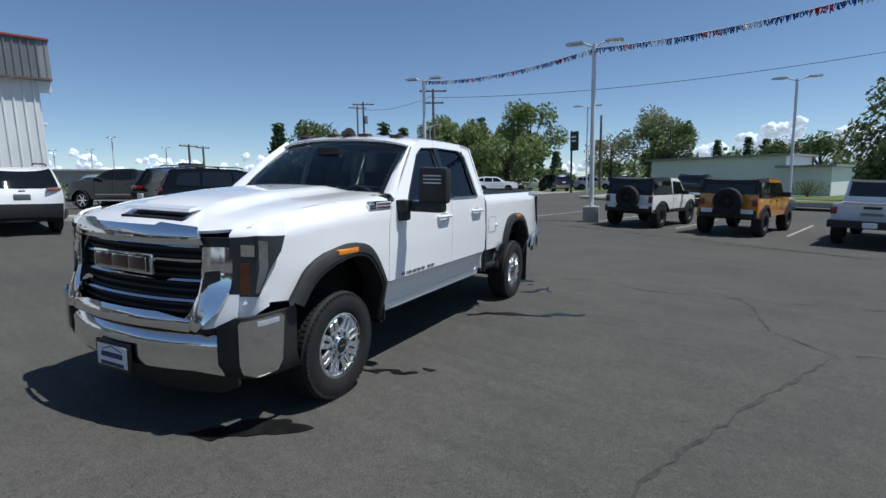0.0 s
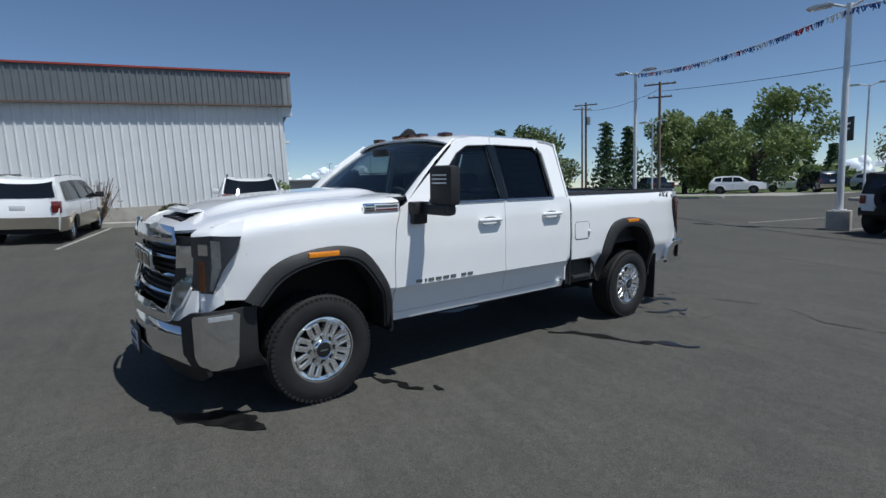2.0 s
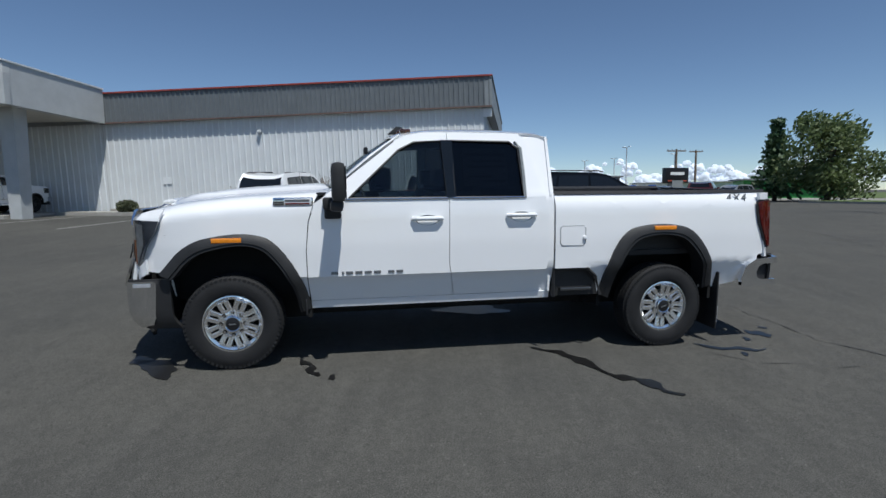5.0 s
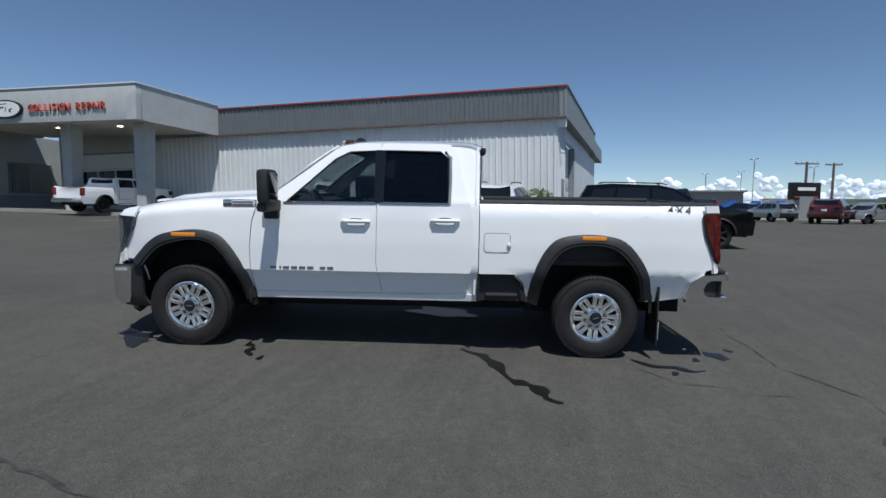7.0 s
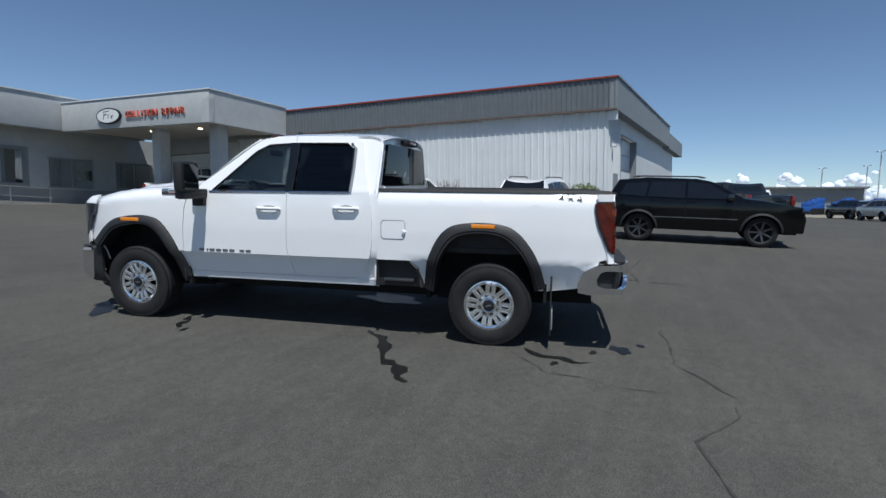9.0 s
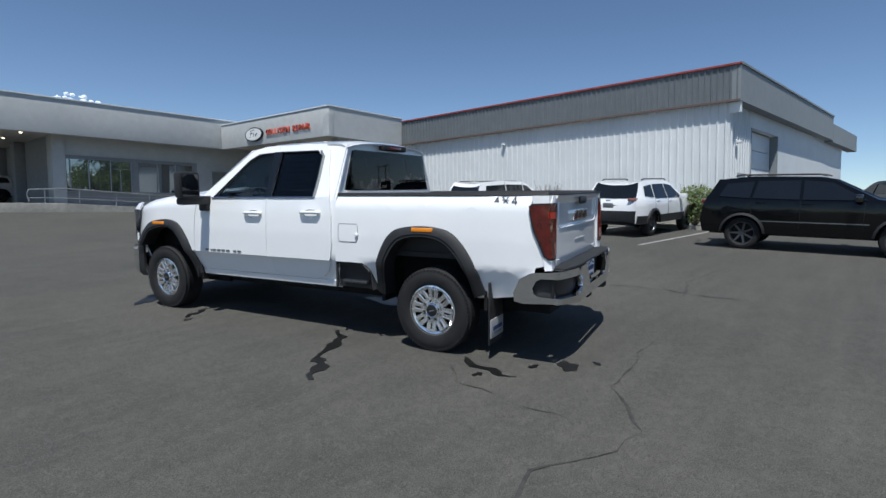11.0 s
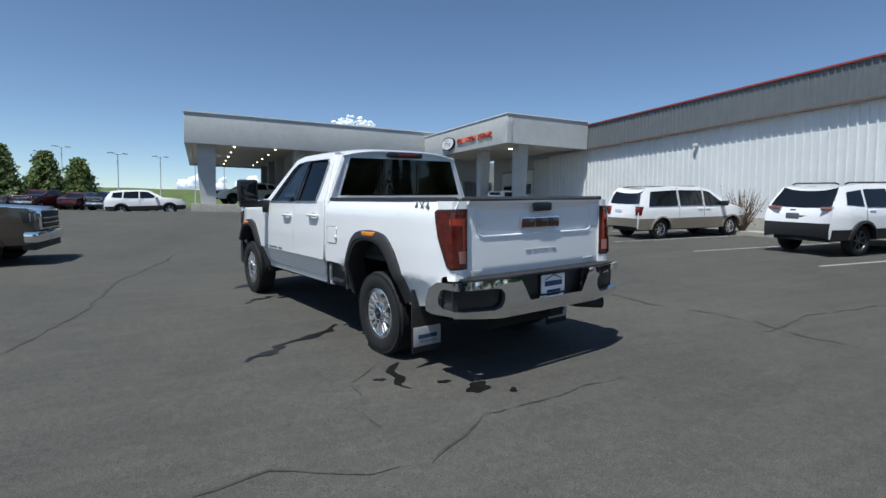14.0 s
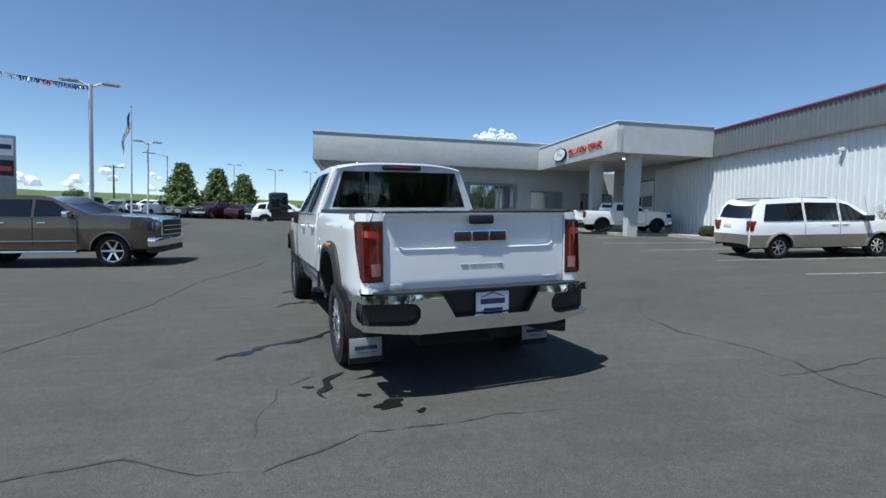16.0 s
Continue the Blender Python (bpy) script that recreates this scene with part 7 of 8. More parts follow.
# wheels
def truck_wheel():
    R, r, h = 0.41, 0.23, 0.135
    bm = bmesh.new()
    revolve(bm, [(r, -h * 0.8), (r + 0.02, -h), (R - 0.06, -h * 1.02), (R - 0.02, -h * 0.9), (R - 0.004, -h * 0.7), (R - 0.004, h * 0.7), (R - 0.02, h * 0.9), (R - 0.06, h * 1.02), (R - 0.1, h * 1.04), (r + 0.05, h * 1.0), (r + 0.022, h * 0.95), (r, h * 0.8)], 64)
    n = 64
    for row, (y0, y1) in enumerate(((-0.098, -0.058), (-0.05, -0.01), (0.01, 0.05), (0.058, 0.098))):
        for k in range(n):
            a = 2 * math.pi * (k + 0.5 * (row % 2)) / n
            m = Matrix.Rotation(a, 4, "Y")
            q = bmesh.ops.create_cube(bm, size=1)
            for v in q["verts"]:
                v.co = m @ Vector((R - 0.005 + v.co.x * 0.01, (y0 + y1) / 2 + v.co.y * (y1 - y0), v.co.z * 0.026))
    for k in range(n):
        a = 2 * math.pi * k / n
        m = Matrix.Rotation(a, 4, "Y")
        q = bmesh.ops.create_cube(bm, size=1)
        for v in q["verts"]:
            v.co = m @ Vector((R - 0.026 + v.co.x * 0.022, h * 0.92 + v.co.y * 0.012, v.co.z * (0.026 if k % 2 else 0.018)))
    tyre = flush(bm, "tyre", RUBBER, angle=30)
    bm = bmesh.new()
    revolve(bm, [(r + 0.002, -h * 0.8), (r - 0.02, -h * 0.6), (r - 0.03, h * 0.45), (r - 0.022, h * 0.74), (r - 0.004, h * 0.80), (r + 0.014, h * 0.84), (r + 0.016, h * 0.9), (r + 0.004, h * 0.92)], 56)
    revolve(bm, [(0.062, h * 0.80), (0.105, h * 0.80), (0.122, h * 0.74), (0.13, h * 0.5), (0.13, h * 0.2)], 40)
    for k in range(8):
        a = 2 * math.pi * (k + 0.5) / 8
        for off in (-0.027, 0.027):
            m = Matrix.Rotation(a, 4, "Y")
            q = bmesh.ops.create_cube(bm, size=1)
            es = set()
            for v in q["verts"]:
                t = v.co.x + 0.5
                v.co = m @ Vector((0.10 + t * (r - 0.022 - 0.10), h * (0.68 + 0.10 * t) + v.co.y * 0.035, off * (1 + 0.12 * t) + v.co.z * (0.038 + 0.006 * t)))
                es.update(v.link_edges)
            bmesh.ops.bevel(bm, geom=list(es), offset=0.008, segments=2, affect="EDGES")
        m = Matrix.Rotation(a, 4, "Y")
        for x0, w in ((0.116, 0.06), (r - 0.028, 0.085)):
            q = bmesh.ops.create_cube(bm, size=1)
            for v in q["verts"]:
                v.co = m @ Vector((x0 + v.co.x * 0.02, h * 0.68 + v.co.y * 0.04, v.co.z * w))
    rim = flush(bm, "rim", ALLOY, angle=30)
    # Backing as wide as the rim, black to imitate shaded spoke gaps.
    bm = bmesh.new()
    revolve(bm, [(0.001, h * 0.25), (r - 0.03, h * 0.2), (r - 0.03, 0)], 32)
    disc = flush(bm, "spoke_backing", DARK)
    bm = bmesh.new()
    revolve(bm, [(0.001, h * 1.0), (0.045, h * 0.99), (0.056, h * 0.97)], 32)
    cap = flush(bm, "centre_cap", SIGNBLACK)
    bm = bmesh.new()
    revolve(bm, [(0.056, h * 0.975), (0.062, h * 1.0), (0.069, h * 0.98), (0.074, h * 0.78)], 32)
    ring = flush(bm, "cap_ring", CHROME)
    # Dark disc just proud of the hub; its black imitates a shaded pocket.
    bm = bmesh.new()
    revolve(bm, [(0.001, h * 0.812), (0.017, h * 0.812), (0.0175, h * 0.78)], 14)
    bm.transform(Matrix.Translation((0.098, 0, 0)))
    pocket = flush(bm, "lug_pocket_shade", DARK)
    bm = bmesh.new()
    tube(bm, [(0.098, h * 0.72, 0), (0.098, h * 0.90, 0)], 0.010, 6)
    nut = flush(bm, "wheel_nut", CHROME)
    bm = solid_box(-0.028, 0.028, h * 1.005, h * 1.02, -0.006, 0.006)
    mark = flush(bm, "cap_mark", GREYMARK)
    return ("tyre", tyre), ("rim", rim), ("spoke_backing", disc), ("centre_cap", cap), ("cap_ring", ring), ("lug_pocket_shade", pocket), ("wheel_nut", nut), ("cap_mark", mark)


TW = truck_wheel()
for x in (0.0, -4.0):
    for s in (1, -1):
        w = new("wheel")
        w.parent = truck
        w.matrix_local = pose(x, s * 0.915, 0.405 if x else 0.44, 0, 17 if x else 0, 0 if s > 0 else 180)
        w["label"] = "machined aluminium wheel with all-terrain tyre"
        for nm, me in TW:
            for k in range(8 if nm in ("wheel_nut", "lug_pocket_shade") else 1):
                part(nm, me, None, w, "", pose(0, 0, 0, 0, 45 * k, 0))

# front: grille, lamps, bumper
def face(y, z, out=0.0):
    return (front_x(y, out - 0.055 * smooth((z - 0.74) / 0.35)), y, z)


part("grille_back", sheet([(-0.62, 0.80), (0.62, 0.80), (0.64, 1.30), (-0.64, 1.30)], lambda y, z: face(y, z, -0.09), (0.1, 0.1), (), 0.02), DARK, truck, "black grille mesh")
gr = part("grille_mesh", solid_box(0.5, 0.52, -0.5, 0.5, 0.85, 1.25), DARK, truck)
for i in range(11):
    z = 0.825 + i * 0.043
    part("grille_slat", sheet([(-0.61, z), (0.61, z), (0.61, z + 0.016), (-0.61, z + 0.016)], lambda y, q: face(y, q, -0.055), (0.12, 0), (), 0.012), TRIM, truck)
for z, e in ((0.885, 0), (1.01, 0), (1.135, 0), (1.235, 0)):
    part("grille_bar", sheet([(-0.60, z), (0.60, z), (0.60, z + 0.026), (-0.60, z + 0.026)], lambda y, q: face(y, q, -0.025 - 3 * abs(q - z - 0.013) * 0.3), (0.1, 0.013), (), 0.014), CHROME, truck, "chrome grille bar")
part("hood_chrome", sheet([(-0.66, 1.265), (-0.3, 1.262), (0.3, 1.262), (0.66, 1.265), (0.60, 1.375), (0.35, 1.395), (0.31, 1.375), (-0.31, 1.375), (-0.35, 1.395), (-0.60, 1.375)], lambda y, z: (front_x(y) - 0.035 - 0.75 * max(0, z - 1.30) ** 1.35, y, z), (0.08, 0.02), (), 0.02), CHROME, truck, "chrome grille header bar", angle=50)
for s in (1, -1):
    part("grille_surround", sheet([(s * a, z) for a, z in ((0.63, 1.235), (0.65, 1.25), (0.80, 1.255), (0.825, 1.235), (0.825, 1.0), (0.78, 0.86), (0.67, 0.735), (0.50, 0.735), (0.585, 0.84), (0.615, 0.95))], lambda y, z: face(y, z, 0.055 - 0.04 * smooth((0.66 - abs(y)) / 0.06) - 0.09 * max(0, z - 0.78)), (0.04, 0.03), (), 0.02), CHROME, truck, "chrome C-shaped grille surround", angle=50)
    part("surround_vent", sheet([(s * a, z) for a, z in ((0.675, 1.10), (0.76, 1.11), (0.765, 1.05), (0.70, 1.02), (0.66, 0.975), (0.662, 1.04))], lambda y, z: face(y, z, 0.061 - 0.09 * max(0, z - 0.78)), (0.05, 0.03), (), 0.006), SIGNBLACK, truck)
    part("lamp_bridge", sheet([(s * a, z) for a, z in ((0.60, 1.235), (0.845, 1.24), (0.845, 1.312), (0.60, 1.305))], lambda y, z: face(y, z, -0.02), (0.05, 0.05), (), 0.03), SIGNBLACK, truck, "black strip between grille and headlamp")
    part("corner_fill", sheet([(s * a, z) for a, z in ((0.64, 0.745), (0.70, 0.745), (0.86, 0.79), (0.86, 0.96), (0.79, 0.96))], lambda y, z: face(y, z, 0.012), (0.05, 0.05), (), 0.03), WHITE, truck)
    # headlamp wraps round the corner
    def lamp_pt(q, z, o=0.0):
        # q: 0 at the inner edge, 1 at the end along the wing
        pts = [(front_x(0.80) - 0.05, 0.80), (front_x(0.90) - 0.045, 0.90), (0.71, 0.955), (0.645, 0.985), (0.525, 1.005)]
        t = q * 4
        i = min(3, int(t))
        x = pts[i][0] + (pts[i + 1][0] - pts[i][0]) * (t - i)
        y = pts[i][1] + (pts[i + 1][1] - pts[i][1]) * (t - i)
        return (x + o * 0.8, s * (y + o * 0.7), z)
    hl = part("headlamp", sheet([(0, 0.945), (0.0, 1.315), (0.5, 1.33), (1.0, 1.318), (0.93, 1.22), (0.5, 0.95)], lambda q, z: lamp_pt(q, z, 0.012), (0.1, 0.05), (), 0.03), HEADLENS, truck, "smoked C-shaped headlamp")
    part("light_strip", sheet([(0.42, 0.97), (0.50, 0.97), (0.72, 1.12), (0.72, 1.29), (0.52, 1.30), (0.52, 1.12)], lambda q, z: lamp_pt(q, z, 0.016), (0.1, 0.05), (), 0.005), material("smoked_light_guide", (0.17, 0.18, 0.19), 0.2, 0.3, 0.2, 20, coat=1), hl)
    part("amber_reflector", sheet([(0.14, 0.96), (0.26, 0.96), (0.26, 1.16), (0.14, 1.16)], lambda q, z: lamp_pt(q, z, 0.0155), (0.1, 0.05), (), 0.004), material("dim_amber", (0.16, 0.055, 0.015), 0.3, 0, 0.2, 20), hl)
    part("projector", sheet([(0.16, 1.20), (0.42, 1.20), (0.42, 1.27), (0.16, 1.27)], lambda q, z: lamp_pt(q, z, 0.0155), (0.1, 0.05), (), 0.004), CHROME, hl)
    part("wing_brow", sheet([(0.0, 1.312), (0.0, 1.36), (0.25, 1.372), (0.5, 1.385), (0.75, 1.40), (1.0, 1.42), (1.0, 1.315), (0.5, 1.325)], lambda q, z: (lamp_pt(q, z, 0.006)[0] - 1.3 * max(0, z - 1.33) * (1 - 0.7 * q), lamp_pt(q, z, 0.006)[1] - s * 0.35 * max(0, z - 1.33), z), (0.1, 0.02), (), 0.02), WHITE, truck, angle=50)
    # white corner below the headlamp
    part("corner_panel", sheet([(0.0, 0.80), (0.0, 0.945), (0.5, 0.945), (0.72, 1.0), (0.72, 0.88), (0.5, 0.85), (0.25, 0.80)], lambda q, z: lamp_pt(q, z, 0.006), (0.1, 0.04), (), 0.02), WHITE, truck)
    # bumper corner
    def corner(q, z, o=0.0):
        pts = [(0.885, 0.77), (0.855, 0.86), (0.80, 0.95), (0.69, 1.005), (0.47, 1.035)]
        t = q * 4
        i = min(3, int(t))
        x = pts[i][0] + (pts[i + 1][0] - pts[i][0]) * (t - i)
        y = pts[i][1] + (pts[i + 1][1] - pts[i][1]) * (t - i)
        k = 0.10 * max(0, (0.55 - z) / 0.15) ** 2
        return (x + o * 0.8 - k, s * (y + o * 0.6 - k * 0.3), z)
    part("bumper_corner", sheet([(0.0, 0.40), (0.0, 0.77), (0.3, 0.825), (1.0, 0.845), (1.0, 0.42)], lambda q, z: corner(q, z), (0.08, 0.06), (), 0.03), TRIM, truck, "black plastic bumper corner")
    part("bumper_chrome", sheet([(0.37, 0.45), (0.36, 0.79), (0.40, 0.81), (0.86, 0.828), (0.895, 0.808), (0.87, 0.52), (0.80, 0.455), (0.55, 0.425)], lambda q, z: corner(q, z, 0.02), (0.08, 0.06), (), 0.02), CHROME, truck, "chrome bumper end")
    part("fog_lamp", sheet([(0.62, 0.772), (0.62, 0.802), (0.85, 0.81), (0.85, 0.78)], lambda q, z: corner(q, z, 0.028), (0.1, 0), (), 0.01), CLEARLENS, truck)
part("grille_lip", sheet([(-0.60, 0.725), (-0.42, 0.735), (0.42, 0.735), (0.60, 0.725), (0.60, 0.80), (0.36, 0.835), (-0.36, 0.835), (-0.60, 0.80)], lambda y, z: face(y, z, 0.025 - 0.35 * max(0, z - 0.79)), (0.1, 0.02), (), 0.02), CHROME, truck, "chrome lower grille lip")
part("bumper_gap", sheet([(-0.72, 0.66), (0.72, 0.66), (0.72, 0.74), (-0.72, 0.74)], lambda y, z: face(y, z, -0.02), (0.1, 0), (), 0.02), SIGNBLACK, truck)
part("front_bumper", sheet([(-0.78, 0.44), (-0.60, 0.47), (0.60, 0.47), (0.78, 0.44), (0.76, 0.70), (-0.76, 0.70)], lambda y, z: (front_x(y, 0.02) - 1.2 * max(0, 0.52 - z) ** 1.5 - 0.8 * max(0, z - 0.655), y, z), (0.08, 0.03), (), 0.03), CHROME, truck, "chrome front bumper", angle=50)
part("air_dam", sheet([(-0.78, 0.33), (-0.66, 0.27), (0.66, 0.27), (0.78, 0.33), (0.80, 0.47), (0.60, 0.48), (-0.60, 0.48), (-0.80, 0.47)], lambda y, z: face(y, z, -0.08 - 0.4 * max(0, 0.42 - z)), (0.1, 0.05), (), 0.03), TRIM, truck, "black plastic air dam")
REDDIM = material("dim_red_enamel", (0.06, 0.012, 0.012), 0.3, 0.3, 0.08, 10, coat=1)
em = part("grille_emblem", solid_box(0.93, 0.96, -0.30, 0.30, 1.055, 1.19, 0.012), CHROME, truck, "chrome-edged emblem")
part("emblem_field", solid_box(0.955, 0.963, -0.28, 0.28, 1.072, 1.174, 0.003), SIGNBLACK, em)
for a, b in ((-0.25, -0.09), (-0.08, 0.08), (0.09, 0.25)):
    part("emblem_block", solid_box(0.96, 0.971, a, b, 1.083, 1.163, 0.004), REDDIM, em)
    part("emblem_edge", solid_box(0.96, 0.968, a - 0.006, b + 0.006, 1.077, 1.169, 0.003), CHROME, em)
fp = part("front_plate", solid_box(1.035, 1.055, -0.19, 0.17, 0.405, 0.60, 0.01), SIGNBLACK, truck, "dealer plate in a black frame")
part("plate_face", solid_box(1.055, 1.059, -0.165, 0.145, 0.43, 0.575, 0.002), PLATE, fp)
part("plate_bar", solid_box(1.059, 1.061, -0.12, 0.10, 0.49, 0.525), INK, fp)
part("plate_bar", solid_box(1.059, 1.061, -0.13, 0.11, 0.435, 0.46), INK, fp)
bm = bmesh.new()
prism(bm, [(-0.11, 0.535), (-0.01, 0.565), (0.09, 0.535), (0.09, 0.542), (-0.01, 0.573), (-0.11, 0.542)], 1.059, 1.061, "YZ")
part("plate_peak", bm, INK, fp)

# rear: tailgate, lamps, bumper
def gate_x(y, z):
    x = -5.14 + 0.02 * abs(y) ** 2
    ins = smooth((0.735 - abs(y)) / 0.02) * smooth((z - 1.205) / 0.015) * smooth((1.45 - z) / 0.02)
    x += 0.018 * ins
    x -= 0.03 * smooth((z - 1.455) / 0.03)
    x += 0.03 * smooth((0.95 - z) / 0.12) * 0.6
    return x


gate = part("tailgate", sheet([(-0.845, 0.84), (0.845, 0.84), (0.845, 1.5), (-0.845, 1.5)], lambda y, z: (gate_x(y, z), y, z), (0.03, 0.0125), (), 0.04), WHITE, truck, "white tailgate with a raised lower panel", angle=50)
part("tailgate_cap", solid_box(-5.17, -5.07, -0.84, 0.84, 1.5, 1.515, 0.004), TRIM, gate)
part("tailgate_latch", solid_box(-5.185, -5.15, -0.115, 0.115, 1.405, 1.48, 0.02), SIGNBLACK, gate, "black tailgate handle")
for a, b in ((-0.24, -0.09), (-0.072, 0.072), (0.09, 0.24)):
    part("emblem_edge", solid_box(-5.152, -5.115, a - 0.007, b + 0.007, 1.252, 1.352, 0.004), CHROME, gate)
    part("emblem_block", solid_box(-5.158, -5.15, a, b, 1.262, 1.342, 0.003), REDDIM, gate, "dark red emblem block")
lip = [(-0.735, 1.44), (-0.735, 1.27), (-0.72, 1.225), (-0.68, 1.205), (-0.4, 1.203), (0, 1.203), (0.4, 1.203), (0.68, 1.205), (0.72, 1.225), (0.735, 1.27), (0.735, 1.44)]
part("panel_lip", tube(bmesh.new(), [(gate_x(0, 1.15) + 0.02 * y * y - 0.001, y, z) for y, z in lip], 0.007, 8), WHITE, gate, "raised edge of the inset panel")
PALEMARK = material("pale_grey_marking", (0.50, 0.51, 0.52), 0.4, 0.3, 0.05, 10)
for a, w in ((-0.21, 0.06), (-0.15, 0.02), (-0.09, 0.06), (-0.01, 0.06), (0.07, 0.06), (0.16, 0.07)):
    part("badge_bar", solid_box(-5.146, -5.135, a * 0.9 - w / 2, a * 0.9 + w / 2, 1.055, 1.067, 0.002), PALEMARK, gate)
part("badge_bar", solid_box(-5.14, -5.125, -0.78, -0.64, 0.918, 0.934, 0.002), PALEMARK, gate)
part("dealer_sticker", solid_box(-5.138, -5.12, 0.69, 0.80, 0.875, 0.925, 0.002), PALEMARK, gate)
for s in (1, -1):
    def lens_pt(q, z, o=0.0):
        pts = [(-5.145, 0.855), (-5.15, 0.93), (-5.12, 1.005), (-5.05, 1.03), (-4.955, 1.045)]
        t = q * 4
        i = min(3, int(t))
        x = pts[i][0] + (pts[i + 1][0] - pts[i][0]) * (t - i)
        y = pts[i][1] + (pts[i + 1][1] - pts[i][1]) * (t - i)
        lean = 0.06 * (1.42 - z) / 0.45 * q
        return (x - o * 0.7 - lean, s * (y + o * 0.6), z)
    tl = part("tail_lamp", sheet([(0, 0.965), (0, 1.425), (0.9, 1.42), (1.0, 1.40), (0.93, 1.2), (0.72, 0.99), (0.6, 0.965)], lambda q, z: lens_pt(q, z, 0.012), (0.1, 0.05), (), 0.03), material("dark_red_lens", (0.085, 0.008, 0.005), 0.08, 0, 0.3, 14, coat=1), truck, "dark red tail lamp")
    part("lamp_bezel", sheet([(-0.03, 0.95), (-0.03, 1.438), (0.9, 1.434), (1.03, 1.41), (0.97, 1.2), (0.77, 0.98), (0.62, 0.95)], lambda q, z: lens_pt(max(0, min(1, q)), z, 0.005), (0.1, 0.05), (), 0.02), SIGNBLACK, tl, "black lamp surround")
    part("lamp_strip", sheet([(0.10, 1.06), (0.10, 1.36), (0.16, 1.36), (0.16, 1.06)], lambda q, z: lens_pt(q, z, 0.016), (0.1, 0.1), (), 0.004), material("bright_red_lens", (0.34, 0.03, 0.012), 0.15, 0, 0.1, 20, coat=1), tl)
    part("lamp_strip", sheet([(0.16, 1.30), (0.16, 1.36), (0.55, 1.36), (0.55, 1.31)], lambda q, z: lens_pt(q, z, 0.016), (0.1, 0.1), (), 0.004), MATS["bright_red_lens"], tl)
    part("reversing_lamp", sheet([(0.06, 1.0), (0.06, 1.10), (0.32, 1.10), (0.30, 1.0)], lambda q, z: lens_pt(q, z, 0.017), (0.1, 0.1), (), 0.004), material("pinkish_clear_lens", (0.34, 0.16, 0.14), 0.15, 0, 0.1, 20, coat=1), tl)
    part("bed_corner", sheet([(0, 0.86), (0, 1.5), (0.9, 1.5), (0.75, 0.86)], lambda q, z: lens_pt(q, z, -0.006), (0.2, 0.1), (), 0.03), WHITE, truck)
    # mud flap with its plate
    fl = part("mud_flap", solid_box(-4.60, -4.585, *sorted((s * 0.72, s * 1.04)), 0.14, 0.72, 0.004), TRIM, truck, "black mud flap with a pale plate")
    part("flap_plate", solid_box(-4.612, -4.6, *sorted((s * 0.735, s * 1.03)), 0.20, 0.375, 0.004), material("pale_grey_plate", (0.42, 0.43, 0.45), 0.4, 0.3, 0.05, 20), fl)
    part("plate_bar", solid_box(-4.616, -4.611, *sorted((s * 0.78, s * 0.985)), 0.27, 0.305), INK, fl)
    part("plate_bar", solid_box(-4.616, -4.611, *sorted((s * 0.80, s * 0.965)), 0.235, 0.25), GREYMARK, fl)
    fl2 = part("mud_flap", solid_box(-0.62, -0.605, *sorted((s * 0.74, s * 1.03)), 0.48, 0.62, 0.004), TRIM, truck)


def bump(y, z, o=0.0):
    """Back face of the rear bumper."""
    a = abs(y)
    return (-5.33 - o + 0.10 * max(0, (a - 0.55) / 0.5) ** 2 + 0.25 * max(0, 0.64 - z) + 0.12 * max(0, z - 0.80), y, z)


rb = part("rear_bumper", sheet([(-1.05, 0.575), (-0.62, 0.535), (0.62, 0.535), (1.05, 0.575), (1.05, 0.625), (0.70, 0.615), (0.64, 0.63), (0.605, 0.68), (0.605, 0.745), (0.64, 0.785), (0.70, 0.795), (1.055, 0.795), (1.06, 0.86), (0.425, 0.86), (0.305, 0.655), (-0.375, 0.655), (-0.495, 0.86), (-1.06, 0.86), (-1.055, 0.795), (-0.70, 0.795), (-0.64, 0.785), (-0.605, 0.745), (-0.605, 0.68), (-0.64, 0.63), (-0.70, 0.615), (-1.05, 0.625)], bump, (0.07, 0.04), (), 0.04), CHROME, truck, "chrome step bumper", angle=45)
for s in (1, -1):
    part("step_pocket", sheet([(s * 0.56, 0.60), (s * 1.03, 0.60), (s * 1.03, 0.81), (s * 0.56, 0.81)], lambda y, z: bump(y, z, -0.06), (0.1, 0.1), (), 0.02), SIGNBLACK, rb, "black corner step pocket")
    def wrap(q, z):
        return (-5.235 + 0.44 * q, s * (1.045 + 0.015 * q), z)
    part("bumper_end", sheet([(0, 0.585), (0, 0.63), (0.40, 0.635), (0.50, 0.655), (0.53, 0.71), (0.46, 0.77), (0.36, 0.792), (0, 0.795), (0.0, 0.855), (0.55, 0.84), (0.80, 0.78), (0.92, 0.66), (0.9, 0.58), (0.7, 0.565)], wrap, (0.2, 0.1), (), 0.04), CHROME, rb, "chrome wrap-round end")
    part("end_pocket", sheet([(0.1, 0.60), (0.1, 0.82), (0.5, 0.81), (0.6, 0.62)], lambda q, z: (wrap(q, z)[0], wrap(q, z)[1] - s * 0.05, z), (0.3, 0.1), (), 0.01), TRIM, rb)
part("step_pad", sheet([(-5.30, -0.95), (-5.0, -0.95), (-5.0, 0.95), (-5.30, 0.95)], lambda x, y: (x + 0.08 * max(0, (abs(y) - 0.55) / 0.5) ** 2, y, 0.862), (0, 0.1), (), 0.015), TRIM, rb, "black step pad")
part("plate_recess", sheet([(-0.495, 0.64), (0.425, 0.64), (0.425, 0.86), (-0.495, 0.86)], lambda y, z: (-5.22, y, z), (0.2, 0.1), (), 0.02), SIGNBLACK, rb, "black plate recess")
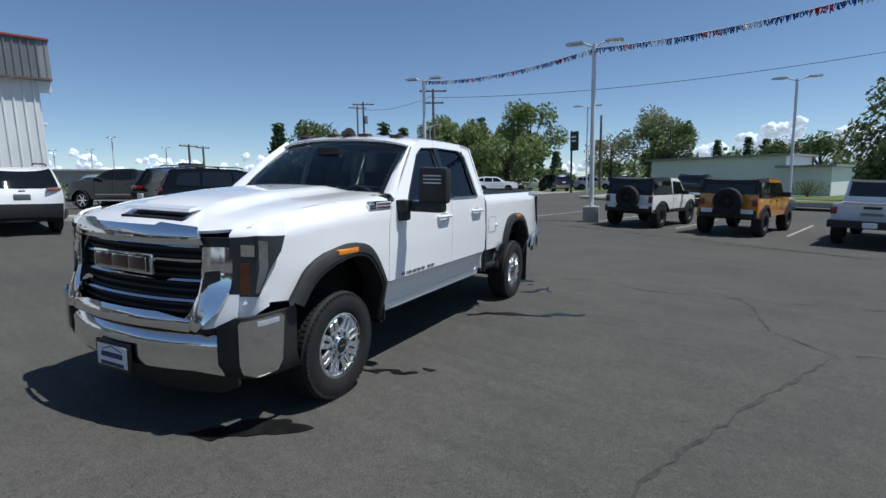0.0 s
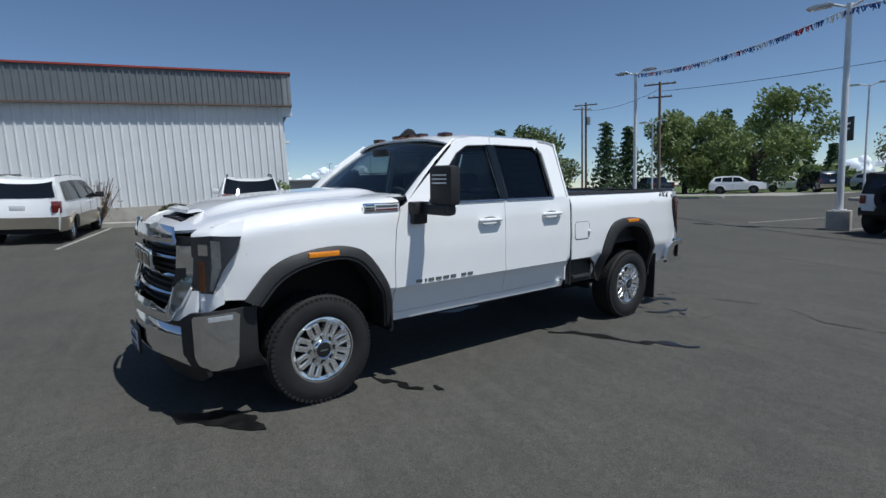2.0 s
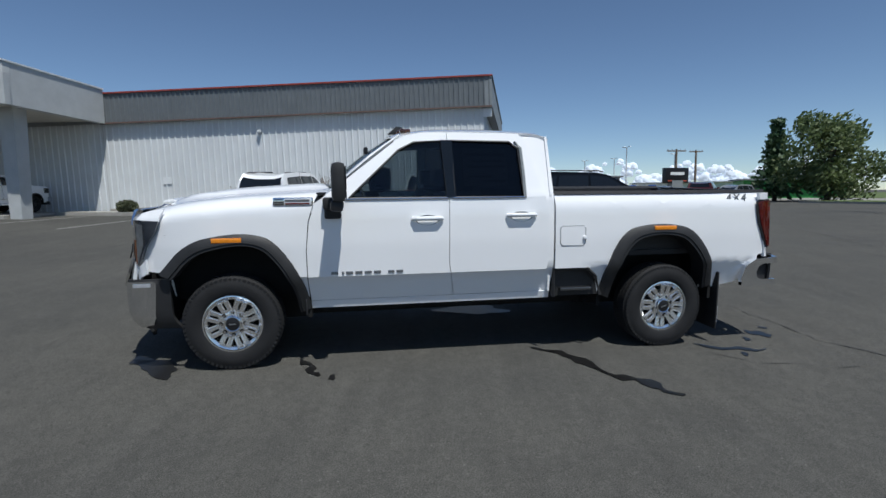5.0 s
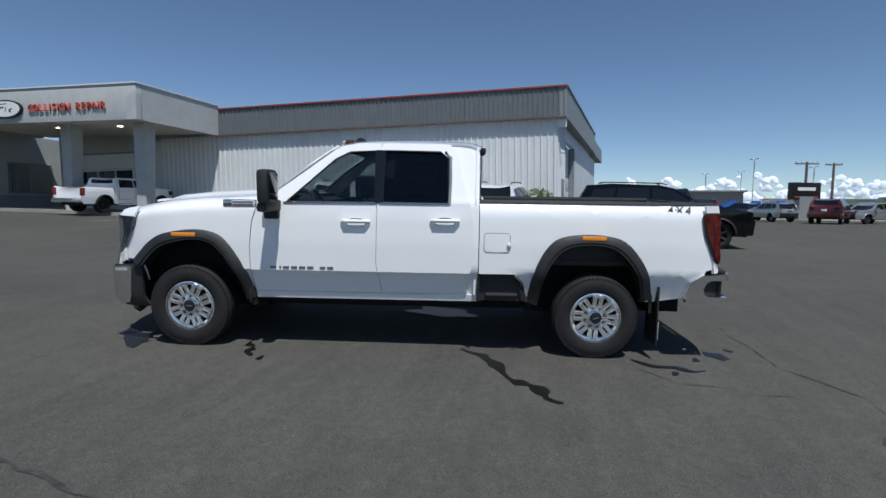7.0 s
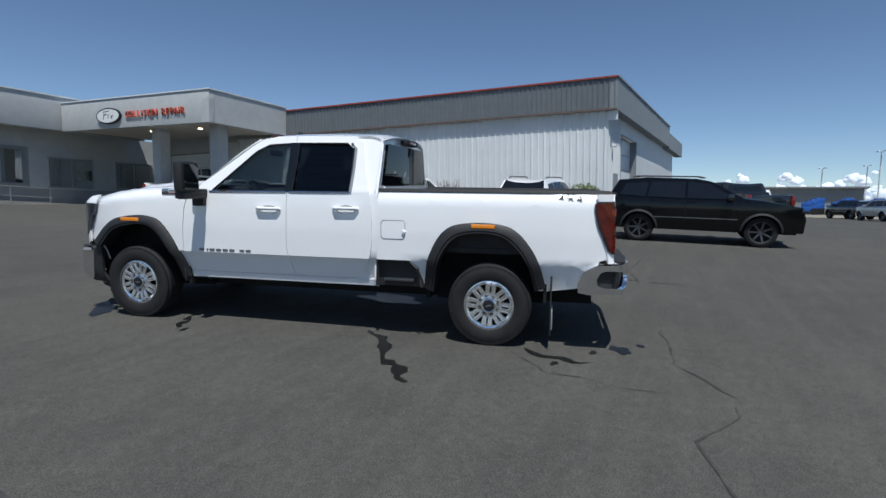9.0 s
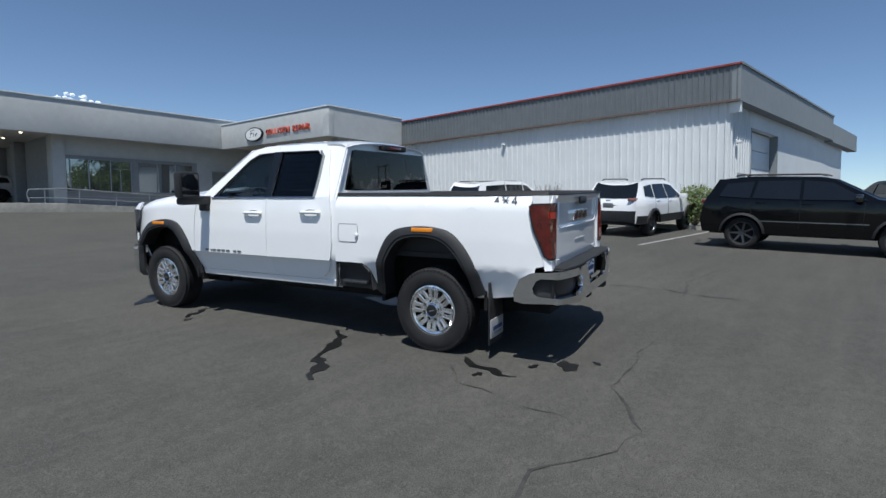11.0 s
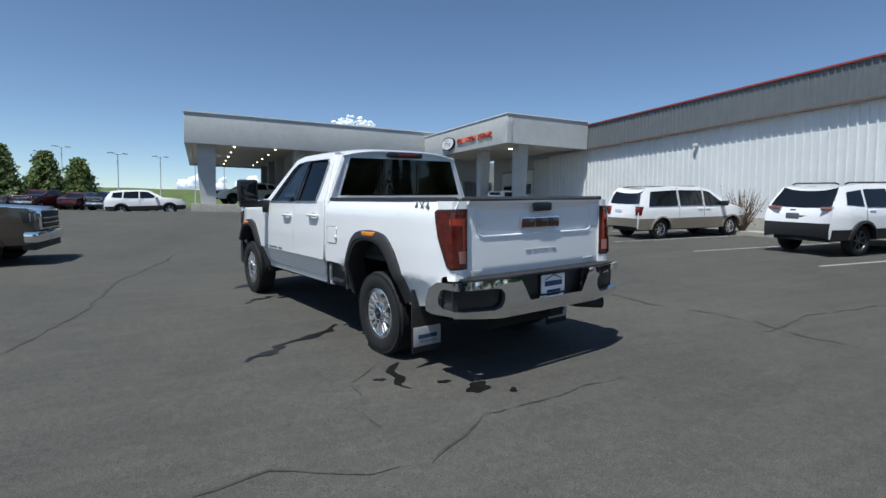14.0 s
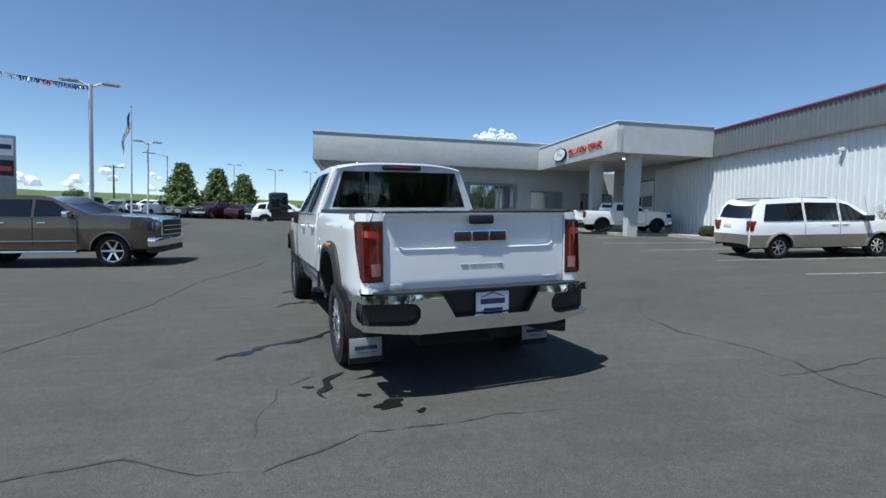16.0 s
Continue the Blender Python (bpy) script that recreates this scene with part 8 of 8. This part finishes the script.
rp = part("rear_plate", solid_box(-5.25, -5.235, -0.225, 0.085, 0.665, 0.835, 0.006), PLATE, truck, "white dealer plate")
part("plate_bar", solid_box(-5.253, -5.249, -0.185, 0.045, 0.73, 0.775), INK, rp)
part("plate_bar", solid_box(-5.253, -5.249, -0.165, 0.015, 0.67, 0.695), INK, rp)
bm = bmesh.new()
prism(bm, [(-0.18, 0.785), (-0.07, 0.822), (0.04, 0.785), (0.04, 0.793), (-0.07, 0.832), (-0.18, 0.793)], -5.253, -5.249, "YZ")
part("plate_peak", bm, INK, rp)
part("hitch", solid_box(-5.24, -4.9, -0.19, -0.05, 0.44, 0.58, 0.01), DARK, truck, "black tow hitch receiver")
part("hitch_bar", solid_box(-5.15, -4.95, -0.55, 0.45, 0.5, 0.6), DARK, truck)
bm = bmesh.new()
tube(bm, [(-4.4, -0.45, 0.5), (-4.9, -0.5, 0.5), (-5.1, -0.60, 0.49), (-5.22, -0.82, 0.475)], [0.05, 0.05, 0.055, 0.06], 16, False)
part("exhaust_pipe", bm, TRIM, truck, "dark steel exhaust tip")
part("spare_wheel", tube(bmesh.new(), [(-4.62, -0.05, 0.42), (-4.62, -0.05, 0.62)], 0.36, 24), RUBBER, truck)

# cabin
def seat(x, y, w, z0=0.95, h=0.72):
    bm = bmesh.new()
    box(bm, x - 0.28, x + 0.28, y - w / 2, y + w / 2, z0 - 0.2, z0, 0.05)
    q = box(bm, x - 0.36, x - 0.22, y - w / 2, y + w / 2, z0 - 0.02, z0 + h - 0.14, 0.05)
    st = part("seat", bm, INTERIOR, truck, "dark grey seat")
    hw2 = min(w, 0.3) / 2
    for c in ((y,) if w < 0.8 else (y - 0.45, y + 0.45)):
        part("headrest", solid_box(x - 0.38, x - 0.26, c - hw2, c + hw2, z0 + h - 0.1, z0 + h + 0.07, 0.04), INTERIOR, st)


seat(-1.55, 0.42, 0.55)
seat(-1.55, -0.42, 0.55)
seat(-2.38, 0.0, 1.5)
part("dashboard", sheet([(-0.78, -0.9), (-1.12, -0.9), (-1.12, 0.9), (-0.78, 0.9)], lambda x, y: (x, y, 1.47 + 0.05 * smooth((x + 1.12) / 0.2) + 0.04 * smooth((0.25 - abs(y - 0.42)) / 0.1)), (0.06, 0.1), (), 0.25), INTERIOR, truck, "charcoal dashboard")
bm = bmesh.new()
N1, N2 = 28, 8
rings = []
for i in range(N1):
    a = 2 * math.pi * i / N1
    rings.append([bm.verts.new(((0.185 + 0.017 * math.cos(b)) * math.cos(a), (0.185 + 0.017 * math.cos(b)) * math.sin(a), 0.017 * math.sin(b))) for b in [2 * math.pi * j / N2 for j in range(N2)]])
for i in range(N1):
    for j in range(N2):
        bm.faces.new((rings[i][j], rings[(i + 1) % N1][j], rings[(i + 1) % N1][(j + 1) % N2], rings[i][(j + 1) % N2]))
box(bm, -0.18, 0.18, -0.02, 0.02, -0.012, 0.0)
box(bm, -0.06, 0.06, -0.06, 0.06, -0.02, 0.02, 0.02)
part("steering_wheel", bm, INTERIOR, truck, "", pose(-1.17, 0.42, 1.43, 0, -62, 0))
part("cabin_mirror", solid_box(-1.20, -1.16, -0.13, 0.13, 1.90, 1.97, 0.015), SIGNBLACK, truck)
part("headliner", sheet([(-1.42, -0.72), (-2.8, -0.72), (-2.8, 0.72), (-1.42, 0.72)], lambda x, y: (x, y, 2.02), (0.5, 0.5), (), 0.01), material("grey_headliner", (0.22, 0.22, 0.21), 0.9), truck)
stk = part("window_sticker", sheet([(-2.02, 1.58), (-2.44, 1.58), (-2.44, 1.92), (-2.02, 1.92)], lambda x, z: (x, side_y(x, z) - 0.034, z), (0.2, 0.1), (), 0.002), PLATE, truck, "paper price sticker inside the rear door glass")
for z, a, b in ((1.86, -2.42, -2.05), (1.80, -2.40, -2.12), (1.75, -2.42, -2.06), (1.66, -2.3, -2.06), (1.62, -2.42, -2.2)):
    part("text_bar", sheet([(a, z), (b, z), (b, z + 0.018), (a, z + 0.018)], lambda x, q: (x, side_y(x, q) - 0.029, q), (0.3, 0), (), 0.001), SIGNBLACK, stk)
